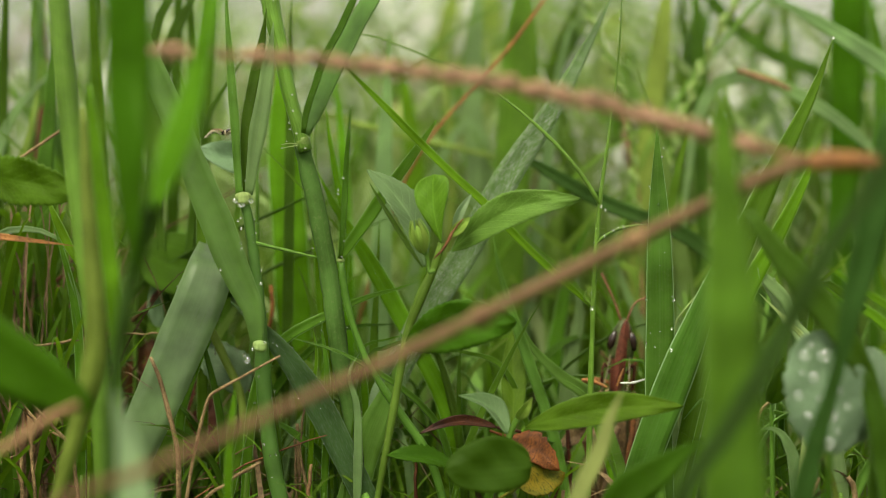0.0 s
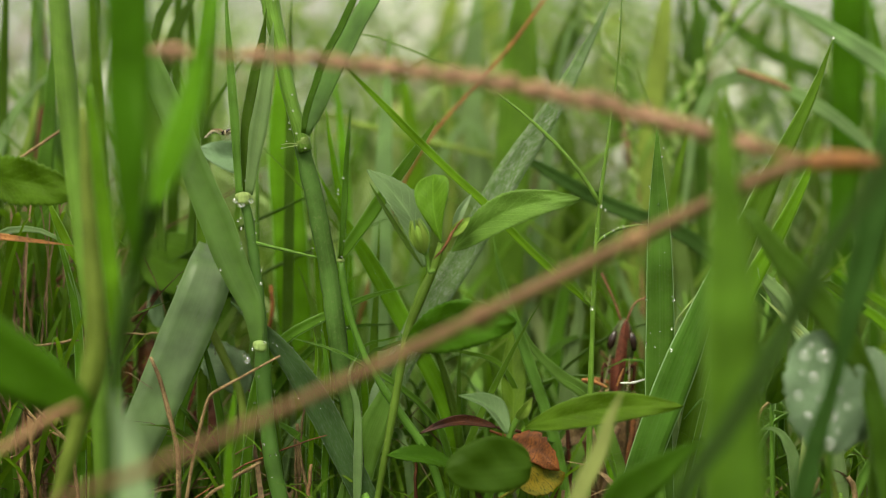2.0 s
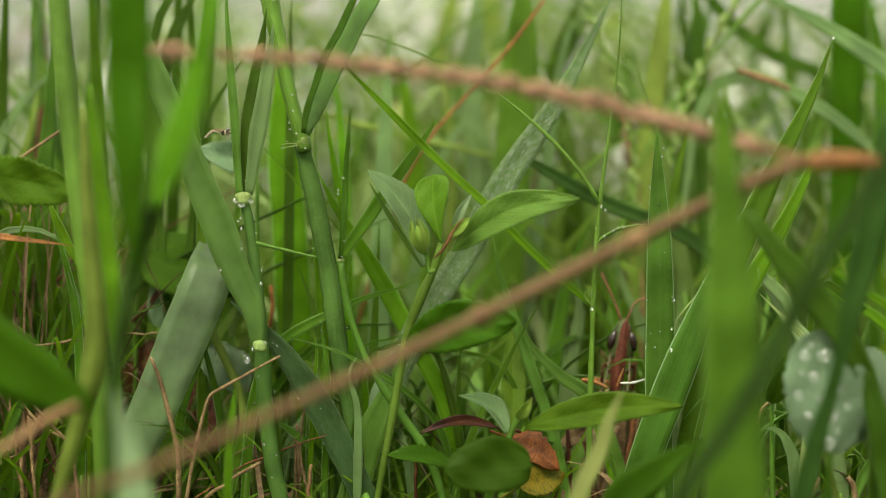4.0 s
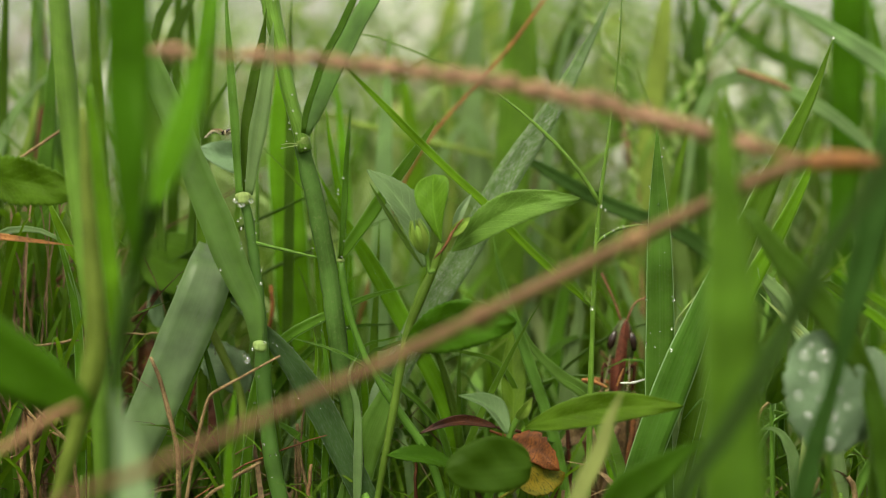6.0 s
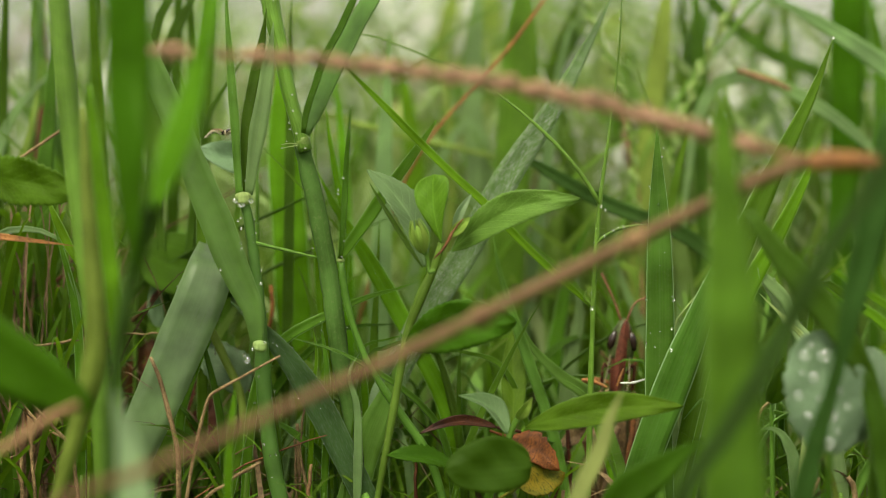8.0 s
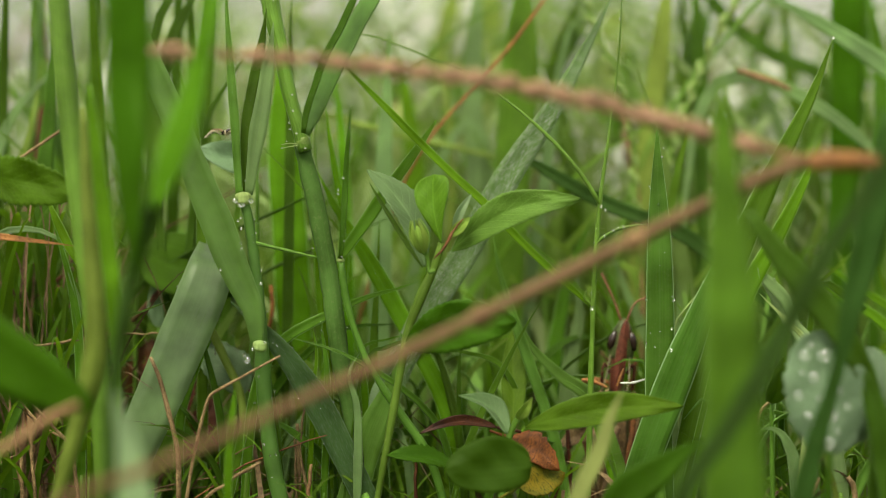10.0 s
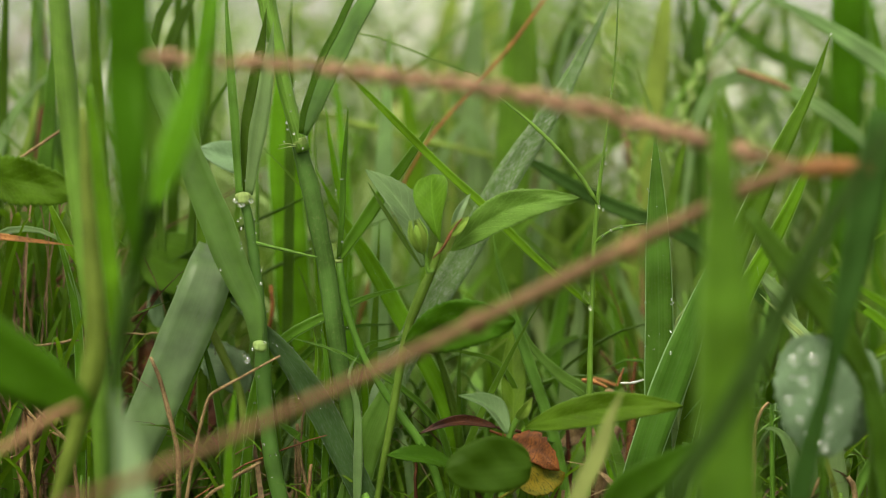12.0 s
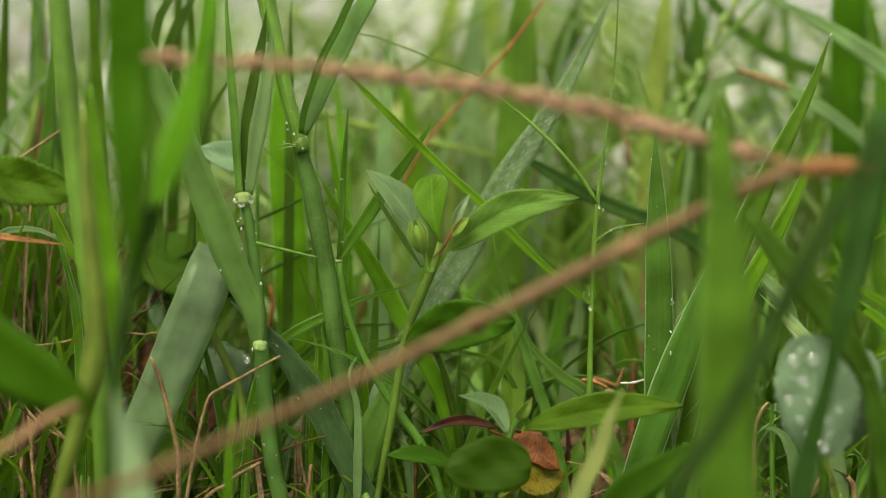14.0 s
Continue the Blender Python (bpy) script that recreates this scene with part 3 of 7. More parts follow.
    for _ in range(4200):
        y = rnd.uniform(-0.1, 0.56)
        x = rnd.uniform(-0.30, 0.30) * max(y, 0.0) + rnd.uniform(-0.12, 0.12)
        tall = (0.138 - 0.232 * max(y, 0.0)) * rnd.uniform(0.25, 0.8)
        rows.append((x, y, -0.008, rnd.uniform(0, 6.283), tall, tall * rnd.uniform(0.1, 0.9), rnd.uniform(0.002, 0.006), rnd.uniform(0, 0.5)))
    strewn("meadow_grass", rows, MEADOW, "short wet grass low in front of the tall plants", "grass", 4)
    rows = []
    for _ in range(500):
        y = rnd.uniform(0.52, 0.95)
        x = rnd.uniform(-0.34 * y, 0.34 * y)
        flat = rnd.uniform(0.004, 0.05)
        rows.append((x, y, -0.004, rnd.uniform(0, 6.283), flat, rnd.uniform(0.03, 0.10), rnd.uniform(0.0008, 0.003), rnd.uniform(0, 0.8)))
    strewn("straw_litter", rows, STRAW_LOOSE, "brown dead straw lying matted under the grass", "straw")


def far_bushes():
    """Loose shrubs at the meadow's far side, with pale sky between them."""
    rnd = random.Random(5)
    verts, faces = [], []
    for _ in range(60):
        cx, cy = rnd.uniform(-9, 9), rnd.uniform(9, 16)
        cz, rad = rnd.uniform(0.05, 1.0), rnd.uniform(0.3, 0.9)
        for _ in range(150):
            v = Vector((rnd.gauss(0, 1), rnd.gauss(0, 1), rnd.gauss(0, 1)))
            v = v.normalized() * rad * rnd.random() ** 0.4
            c = Vector((cx, cy, max(0.02, cz + v.z))) + Vector((v.x, v.y, 0))
            a = Vector((rnd.uniform(-1, 1), rnd.uniform(-1, 1), rnd.uniform(-1, 1))).normalized() * rnd.uniform(0.03, 0.09)
            b = a.cross(Vector((rnd.uniform(-1, 1), rnd.uniform(-1, 1), rnd.uniform(-1, 1)))).normalized() * a.length * 0.5
            k = len(verts)
            verts += [c - a, c - b, c + a, c + b]
            faces.append((k, k + 1, k + 2, k + 3))
    for _ in range(20):
        cy = rnd.uniform(4.0, 8.0)
        cx, cz, rad = rnd.uniform(-0.32, 0.32) * cy, cy * rnd.uniform(-0.01, 0.075) + 0.138, cy * rnd.uniform(0.008, 0.020)
        for _ in range(30):
            v = Vector((rnd.gauss(0, 1), rnd.gauss(0, 1), rnd.gauss(0, 1.4))) * rad
            c = Vector((cx, cy, cz)) + v
            a = Vector((rnd.uniform(-1, 1), rnd.uniform(-1, 1), rnd.uniform(-1, 1))).normalized() * rnd.uniform(0.03, 0.07)
            b = a.cross(Vector((rnd.uniform(-1, 1), rnd.uniform(-1, 1), rnd.uniform(-1, 1)))).normalized() * a.length * 0.5
            k = len(verts)
            verts += [c - a, c - b, c + a, c + b]
            faces.append((k, k + 1, k + 2, k + 3))
    tagged(new("far_bushes", mesh_of("far_bushes", verts, faces, WOODS, [(0.3, 0.5)] * len(verts), False)), "loose pale green bushes far behind the meadow", "bushes", kind="stuff")


meadow()
far_bushes()

# ---- tall grass close to the lens ----
blade([(-0.1687, 0.4006, 0), (-0.1309, 0.4146, 0.1821), (-0.1002, 0.4129, 0.2258), (-0.0792, 0.4062, 0.2029), (-0.0763, 0.4034, 0.1674), (-0.0757, 0.4013, 0.1402), (-0.0755, 0.3997, 0.1184), (-0.0744, 0.3982, 0.0993)], 0.01066, NEARWIDE, "broad deep green grass blade arching down, out of focus", tip=0.13)


def near_leafy():
    root = (-0.0822, 0.3956, 0)
    ob = plant("grass_plant", root, "grass stem with two bright blades, close and blurred", "grass plant")
    part("stem", tube([(-0.0822, 0.3956, -0), (-0.0814, 0.4, 0.0574), (-0.08, 0.4017, 0.0795), (-0.0778, 0.4028, 0.0933), (-0.0753, 0.4036, 0.1043), (-0.072, 0.4044, 0.1147), (-0.0687, 0.405, 0.1229)], [0.00111, 0.00138, 0.00180, 0.00208, 0.00194], NEARDARK, origin=root), ob, "dark grey-green stem")
    part("leaf_blade", ribbon([(-0.0697, 0.3946, 0.117), (-0.068, 0.3949, 0.1213), (-0.0659, 0.3953, 0.1267), (-0.0634, 0.3958, 0.1334), (-0.061, 0.3964, 0.1408), (-0.0586, 0.3971, 0.1496), (-0.0564, 0.3978, 0.159), (-0.0545, 0.3986, 0.1697)], 0.00729, BRIGHT, origin=root, widths=(0.074, 0.48, 0.93, 1, 0.89, 0.7, 0.56, 0.37)), ob, "bright green blade")
    part("leaf_blade", ribbon([(-0.0664, 0.4001, 0.1241), (-0.0684, 0.4006, 0.1309), (-0.0708, 0.4012, 0.1381), (-0.0727, 0.4019, 0.147), (-0.0738, 0.4025, 0.1552)], 0.00492, NEARLIGHT, origin=root, widths=(0.44, 0.94, 1, 0.78, 0.28)), ob, "lighter green blade")
    return ob


near_leafy()
blade([(-0.0672, 0.3555, 0), (-0.0679, 0.3597, 0.0554), (-0.0697, 0.3607, 0.0678), (-0.0729, 0.3615, 0.079)], 0.01148, MILKY, "pale grey-green grass blade rising close to the lens", tip=0.6)
stalk([(-0.1162, 0.4658, 0), (-0.1117, 0.4679, 0.0273), (-0.1081, 0.4689, 0.0402), (-0.1042, 0.4699, 0.0532), (-0.101, 0.4709, 0.0661), (-0.0997, 0.4719, 0.0791), (-0.1002, 0.4729, 0.092), (-0.1013, 0.4739, 0.105), (-0.1023, 0.475, 0.1195), (-0.1029, 0.476, 0.1325), (-0.1036, 0.4767, 0.1422)], [0.0009, 0.00150, 0.00250, 0.00335, 0.00300, 0.00190, 0.00090], TAWNY, "yellowing green grass stem, soft and near", "grass_shoot", "grass", "grass stems")
stalk([(-0.1025, 0.4959, 0), (-0.1049, 0.5001, 0.0547), (-0.1067, 0.5019, 0.0788), (-0.1091, 0.5034, 0.0977), (-0.1113, 0.5047, 0.1149), (-0.1129, 0.5058, 0.1287), (-0.1144, 0.5068, 0.1424), (-0.1158, 0.5079, 0.1562), (-0.1174, 0.5094, 0.1751), (-0.1184, 0.5101, 0.1855)], [0.00242, 0.00293, 0.00328, 0.00345, 0.00328, 0.00311], SHEATH, "grey-green grass stem beside a yellow one", "grass_shoot", "grass", "grass stems", wob=0.03)
blade([(-0.0913, 0.4588, 0), (-0.0921, 0.4632, 0.0576), (-0.0926, 0.4647, 0.0767), (-0.0936, 0.4659, 0.0927), (-0.095, 0.4669, 0.1054), (-0.0966, 0.4679, 0.1182), (-0.0982, 0.4688, 0.131), (-0.0993, 0.4696, 0.1405), (-0.1001, 0.4702, 0.1485)], 0.00480, BRIGHT, "yellow-green narrow grass blade, slightly blurred", widths=(0.43, 0.53, 0.73, 0.93, 1, 0.93, 0.73, 0.53, 0.2))
blade([(-0.1326, 0.4106, 0), (-0.1211, 0.417, 0.083), (-0.1111, 0.4166, 0.0773), (-0.1011, 0.4161, 0.0716), (-0.0939, 0.4159, 0.068), (-0.0889, 0.4157, 0.0656)], 0.01751, NEARWIDE, "dark green drooping grass blade near the lens", widths=(0.79, 0.98, 1, 0.79, 0.49, 0.13), fold=0.1)
near_right = blade([(0.0696, 0.3805, 0), (0.0688, 0.3846, 0.0524), (0.0684, 0.3862, 0.0737), (0.068, 0.3872, 0.0869), (0.0674, 0.3882, 0.1002), (0.0669, 0.3893, 0.1135), (0.0664, 0.3903, 0.1268), (0.066, 0.3911, 0.1374), (0.0656, 0.3919, 0.1481)], 0.01493, NEARLIGHT, "wide upright green grass blade, blurred near the lens", widths=(0.8, 1, 0.96, 0.88, 0.75, 0.55, 0.43, 0.3, 0.071), fold=0.1)
near_dark = blade([(0.0408, 0.3685, 0), (0.0545, 0.3725, 0.0525), (0.0654, 0.3738, 0.0686), (0.0734, 0.3748, 0.0821), (0.0798, 0.3757, 0.0937), (0.0863, 0.3766, 0.1059), (0.0925, 0.3774, 0.1153), (0.0983, 0.378, 0.1239), (0.1054, 0.3789, 0.1349)], 0.00465, NEARDARK, "dark bluish-green grass blade leaning across", widths=(0.76, 0.94, 1, 1, 1, 1, 0.94, 0.83, 0.67))
near_lean = blade([(0.0898, 0.4307, 0), (0.0956, 0.4336, 0.0384), (0.0998, 0.4349, 0.0549), (0.1035, 0.4358, 0.0669), (0.1062, 0.4366, 0.0774), (0.1084, 0.4374, 0.0879), (0.1119, 0.4385, 0.1014), (0.1155, 0.4398, 0.1179), (0.1205, 0.4415, 0.1404)], 0.00932, NEARDARK, "dark green grass blade leaning at the meadow edge", widths=(0.52, 0.65, 0.55, 0.39, 0.39, 0.61, 0.9, 1, 0.74))
blade([(0.0313, 0.4457, 0), (0.0359, 0.4482, 0.0319), (0.0429, 0.4494, 0.0474), (0.0463, 0.4502, 0.0575), (0.0496, 0.4507, 0.0645)], 0.00467, PALETIP, "pale yellow-green grass tip close to the lens", tip=0.3)
blade([(0.054, 0.4608, 0), (0.0508, 0.4631, 0.03), (0.062, 0.4638, 0.0396), (0.0741, 0.4645, 0.0484)], 0.01189, HERB_DARK, "dark green short grass blade, soft", tip=0.5)
blade([(0.1284, 0.4658, 0), (0.1235, 0.4704, 0.0596), (0.1162, 0.4716, 0.075), (0.1065, 0.4726, 0.088), (0.0987, 0.4733, 0.0972), (0.0927, 0.4739, 0.105), (0.0878, 0.4745, 0.1127)], 0.00844, DEEP, "green grass blade drooping behind a stalk", widths=(0.46, 0.58, 0.85, 1, 0.88, 0.65, 0.27))

# ---- main seed stalk, broken over ----
def seed_stalk():
    hinge = (0.0872, 0.3988, 0.1287)
    ob = plant("seed_stalk", hinge, "dry tan grass stalk, broken over, with a beaded seed head", "seed stalk")
    lower = [(-0.0949, 0.3153, 0), (-0.083, 0.3297, 0.0565), (-0.0617, 0.3474, 0.0646), (-0.0337, 0.3702, 0.0745), (-0.0113, 0.3849, 0.083), (0.0239, 0.3962, 0.0988), (0.0567, 0.3974, 0.1151), (0.0743, 0.3981, 0.1236), (0.0872, 0.3985, 0.1288)]
    o = Vector(hinge)
    stem = part("stem", tube(lower, [0.00095, 0.00110, 0.00140, 0.00172, 0.00175], TAN, n=60, origin=hinge), ob)
    for q in ((0.0093, 0.3959, 0.0912), (0.0464, 0.3973, 0.1096)):
        part("node", bead("node", TAN, 8, 10, lambda s: math.sin(math.pi * s) ** 0.5, 0.00291, 0.00291, 0.00641), stem, "", Matrix.Translation(Vector(q) - o) @ (Vector((1, 0, 0.45)).to_track_quat("Z", "Y").to_matrix().to_4x4()) @ Matrix.Translation((0, 0, -0.00320)))
    part("sheath", tube([(0.0839, 0.3987, 0.1276), (0.0934, 0.3988, 0.1287), (0.1015, 0.3988, 0.1285), (0.1051, 0.3987, 0.1279)], [0.00116, 0.00248, 0.00233, 0.00146], ORANGE, origin=hinge), ob, "orange-brown dead leaf sheath at the break")
    head = part("seed_head", tube([(0.0872, 0.3988, 0.1287), (0.0798, 0.399, 0.1309), (0.0621, 0.3992, 0.1354), (0.0417, 0.3997, 0.1413), (0.0158, 0.4002, 0.147), (-0.0128, 0.4005, 0.1507), (-0.0386, 0.4006, 0.1534), (-0.0683, 0.4005, 0.1552)], [0.00102, 0.00116, 0.00116, 0.00087, 0.00044], TAN, n=50, origin=hinge), ob)
    P_, T_, L_ = curve_points([(0.0839, 0.3989, 0.1299), (0.0798, 0.399, 0.1309), (0.0621, 0.3992, 0.1354), (0.0417, 0.3997, 0.1413), (0.0158, 0.4002, 0.147), (-0.0128, 0.4005, 0.1507), (-0.0386, 0.4006, 0.1534), (-0.0683, 0.4005, 0.1552)], 96)
    rnd = random.Random(3)
    grain = bead("spikelet", SEED, 7, 8, lambda s: math.sin(math.pi * s ** 0.8) ** 0.8, 0.00160, 0.00116, 0.00495)
    for i in range(2, 96):
        if rnd.random() < 0.12 and i > 50:
            continue
        d = T_[i]
        a = d.cross(Vector((0, -1, 0))).normalized()
        g = i * 2.4
        out = a * math.cos(g) + a.cross(d) * math.sin(g)
        q = (d + out * rnd.uniform(0.1, 0.24)).to_track_quat("Z", "Y").to_matrix().to_4x4()
        k = (1.12 - 0.3 * i / 96) * rnd.uniform(0.7, 1.25)
        part("spikelet", grain, head, "", Matrix.Translation(P_[i] + out * 0.00087 - o) @ q @ Matrix.Scale(k, 4))
    return ob, stem, head


seed, seed_stem, seed_top = seed_stalk()
stalk([(-0.1205, 0.3805, 0), (-0.1125, 0.3848, 0.0557), (-0.1058, 0.3901, 0.0594), (-0.0976, 0.3956, 0.0649), (-0.0891, 0.4009, 0.0691)], [0.00191, 0.00191, 0.00205, 0.00164], TAN, "thick tan dead stalk, close and blurred")

# ---- the grass plants in focus ----
def jointed_plant():
    root = (-0.053, 0.541, 0)
    ob = plant("grass_plant", root, "green jointed grass plant beaded with water drops", "grass plant")
    stem = part("stem", tube([(-0.053, 0.541, 0), (-0.0541, 0.542, 0.0128), (-0.056, 0.5426, 0.021), (-0.0581, 0.5436, 0.0341), (-0.0594, 0.5446, 0.0473), (-0.0603, 0.5457, 0.0613), (-0.0609, 0.5467, 0.0735), (-0.0624, 0.5478, 0.0885), (-0.0639, 0.5487, 0.0997), (-0.065, 0.5493, 0.1072), (-0.0665, 0.5497, 0.1129)], [0.0029, 0.0028, 0.0027, 0.0026, 0.00205, 0.00169, 0.00169], GLAUC, n=44, origin=root, wob=0.04), ob)
    drops_on(stem, stem.data, 26, 8, 0.0006, 0.3, 0.98, "any")
    for q, r, h, tilt in (((-0.0599, 0.537, 0.0648), 0.0029, 0.0040, 4), ((-0.0664, 0.5487, 0.1125), 0.00338, 0.00488, -4)):
        part("node", bead("node", NODE, 10, 14, lambda s: (0.9 + 0.08 * math.sin(9 * s)) * math.sin(math.pi * (0.05 + 0.9 * s)) ** 0.6, r, r, h), stem, "pale wet collar", Matrix.Translation(Vector(q) - Vector(root)) @ pose(0, 0, 0, 0, tilt, 0) @ Matrix.Translation((0, 0, -h / 2)))
    for pts, w, mat, kw in (
        ([(-0.0608, 0.5379, 0.0645), (-0.0622, 0.5389, 0.0763), (-0.0663, 0.5396, 0.0855), (-0.0702, 0.5403, 0.0948), (-0.0735, 0.541, 0.104), (-0.0774, 0.5417, 0.1132), (-0.0811, 0.5424, 0.1225), (-0.0885, 0.5438, 0.1409), (-0.0934, 0.5447, 0.152), (-0.0978, 0.5455, 0.1631), (-0.1015, 0.5464, 0.1742), (-0.1035, 0.5471, 0.1834)], 0.01056, GLAUC, dict(widths=(0.32, 0.66, 0.88, 1, 1, 0.93, 0.89, 0.81, 0.74, 0.6, 0.35, 0.11), fold=0.34, n=40)),
        ([(-0.0679, 0.5517, 0.1128), (-0.0687, 0.5526, 0.1241), (-0.0694, 0.5536, 0.1372), (-0.0704, 0.5546, 0.1504), (-0.0715, 0.5557, 0.1654), (-0.0721, 0.5565, 0.1748), (-0.0724, 0.557, 0.1824)], 0.00302, BLUISH, dict(widths=(0.75, 0.88, 1, 1, 0.62, 0.38, 0.19), fold=0.5)),
        ([(-0.0661, 0.5528, 0.1137), (-0.0663, 0.5536, 0.124), (-0.0656, 0.5546, 0.1372), (-0.0633, 0.5556, 0.1504), (-0.061, 0.5565, 0.1617), (-0.0597, 0.5571, 0.1702), (-0.059, 0.5575, 0.1758)], 0.00397, DEEP, dict(widths=(0.57, 0.76, 0.9, 1, 0.81, 0.33, 0.048), fold=0.3)),
        ([(-0.0647, 0.5498, 0.1138), (-0.0633, 0.5506, 0.1241), (-0.0617, 0.5513, 0.1344), (-0.0598, 0.5521, 0.1447), (-0.0583, 0.553, 0.156), (-0.0571, 0.5537, 0.1644), (-0.0564, 0.5542, 0.171)], 0.00564, GREY, dict(widths=(0.47, 0.73, 1, 0.97, 0.73, 0.33, 0.033), fold=0.3, roll=8)),
    ):
        me = ribbon(pts, w, mat, seed=4, origin=root, **kw)
        b = part("leaf_blade", me, ob)
        drops_on(b, me, 3, 21, 0.0005)
    return ob


def stout_plant():
    root = (-0.0237, 0.551, 0)
    ob = plant("grass_plant", root, "stout green grass stem with a node and one long blade", "grass plant")
    lower = part("stem", tube([(-0.0237, 0.551, 0), (-0.0276, 0.5519, 0.0113), (-0.031, 0.554, 0.038), (-0.0348, 0.5554, 0.0571), (-0.036, 0.5562, 0.0666), (-0.0375, 0.557, 0.0781), (-0.0392, 0.5579, 0.0895), (-0.0417, 0.559, 0.1029), (-0.0444, 0.56, 0.1162), (-0.0471, 0.5608, 0.1267), (-0.048, 0.5611, 0.1311)], [0.00249, 0.00268, 0.00306, 0.00325, 0.00325, 0.00325, 0.00268], STOUT, n=40, origin=root, wob=0.03), ob, "dark bluish-green lower stem")
    drops_on(lower, lower.data, 10, 15, 0.0005, 0.5, 0.98, "any")
    upper = part("stem", tube([(-0.0463, 0.5579, 0.1281), (-0.0474, 0.5581, 0.1315), (-0.0487, 0.5585, 0.1363), (-0.0506, 0.559, 0.1429), (-0.0529, 0.5598, 0.1524), (-0.0546, 0.5605, 0.1619), (-0.0569, 0.5612, 0.1714), (-0.0583, 0.5618, 0.179), (-0.0602, 0.5627, 0.1904)], [0.00259, 0.00240, 0.00247, 0.00276, 0.00324, 0.00343], SHEATH, n=30, origin=root, wob=0.03), ob)
    drops_on(upper, upper.data, 16, 5, 0.0006, 0.0, 0.9, "any")
    part("node", tube([(-0.0466, 0.558, 0.1298), (-0.0472, 0.5581, 0.1311), (-0.0476, 0.5582, 0.1325)], [0.00244, 0.00267, 0.00244], COLLAR, n=6, sides=12, origin=root, wob=0.0), ob, "pale collar")
    me = ribbon([(-0.0456, 0.5503, 0.1339), (-0.042, 0.551, 0.1428), (-0.0372, 0.5519, 0.1541), (-0.033, 0.5525, 0.1625), (-0.0285, 0.5532, 0.1709), (-0.024, 0.5537, 0.1784), (-0.0188, 0.5544, 0.1877), (-0.0143, 0.5552, 0.1971)], 0.00807, GLAUC, origin=root, widths=(0.42, 0.84, 0.98, 1, 1, 0.95, 0.74, 0.19), fold=0.02, roll=-35)
    drops_on(part("leaf_blade", me, ob), me, 3, 8, 0.0006)
    part("leaf_blade", ribbon([(-0.0459, 0.5453, 0.1343), (-0.045, 0.5458, 0.1409), (-0.042, 0.5465, 0.1502), (-0.0387, 0.5473, 0.1595), (-0.0342, 0.5479, 0.1678), (-0.0301, 0.5486, 0.1765), (-0.0258, 0.5493, 0.1854)], 0.00242, DEEP, origin=root, widths=(0.62, 0.92, 0.92, 1, 1, 0.92, 0.46), fold=0.3), ob, "dark folded underside of the blade")
    for pts in ([(-0.0481, 0.549, 0.1305), (-0.0508, 0.5481, 0.1309), (-0.0533, 0.546, 0.1304)], [(-0.0481, 0.549, 0.1301), (-0.0507, 0.548, 0.1298), (-0.0536, 0.5459, 0.1292)]):
        part("ligule_hair", tube(pts, [0.00022, 0.00018, 0.0001], NODE, n=8, sides=5, origin=root), ob, "fine whitish hair at the collar")
    return ob


jointed = jointed_plant()
for where, r in (((-0.0627, 0.5257, 0.0618), 0.00127), ((-0.0638, 0.5258, 0.0634), 0.00063), ((-0.0609, 0.526, 0.0654), 0.00072), ((-0.0572, 0.5261, 0.0675), 0.00063), ((-0.0538, 0.531, 0.0658), 0.00040), ((-0.0552, 0.5311, 0.0665), 0.00037), ((-0.0675, 0.5366, 0.1124), 0.00101), ((-0.0648, 0.5355, 0.1109), 0.00082), ((-0.0624, 0.5366, 0.1124), 0.00101), ((-0.0658, 0.5345, 0.111), 0.00091), ((-0.0661, 0.5392, 0.1067), 0.00055), ((-0.067, 0.5391, 0.1058), 0.00055), ((-0.0659, 0.5389, 0.1032), 0.00055), ((-0.0609, 0.5391, 0.105), 0.00048), ((-0.0611, 0.5388, 0.1019), 0.00048), ((-0.0616, 0.5392, 0.1063), 0.00037), ((-0.0645, 0.5285, 0.0975), 0.00063), ((-0.0647, 0.5286, 0.0993), 0.00045), ((-0.059, 0.5359, 0.0899), 0.00055), ((-0.0592, 0.5356, 0.0855), 0.00059), ((-0.0714, 0.5279, 0.0905), 0.00054), ((-0.0572, 0.5348, 0.0764), 0.00037), ((-0.0596, 0.5302, 0.0556), 0.00055), ((-0.0545, 0.5299, 0.0512), 0.00055), ((-0.0609, 0.5296, 0.0472), 0.00055), ((-0.0592, 0.5289, 0.0384), 0.00055), ((-0.058, 0.5286, 0.0339), 0.00059), ((-0.056, 0.5283, 0.0302), 0.00046), ((-0.0541, 0.5283, 0.0306), 0.00040), ((-0.0554, 0.5278, 0.0233), 0.00040)):
    drop_at(jointed, where, jointed.location, r)
stout = stout_plant()
for where, r in (((-0.0484, 0.5463, 0.1343), 0.00056), ((-0.0455, 0.547, 0.1294), 0.00049), ((-0.043, 0.5434, 0.0964), 0.00034), ((-0.0477, 0.5476, 0.151), 0.00045), ((-0.0494, 0.5469, 0.1417), 0.00045), ((-0.0497, 0.5473, 0.1469), 0.00037), ((-0.0507, 0.5466, 0.1378), 0.00055), ((-0.0505, 0.5464, 0.1357), 0.00045), ((-0.0516, 0.5461, 0.1317), 0.00035), ((-0.0531, 0.546, 0.1294), 0.00035)):
    drop_at(stout, where, stout.location, r)
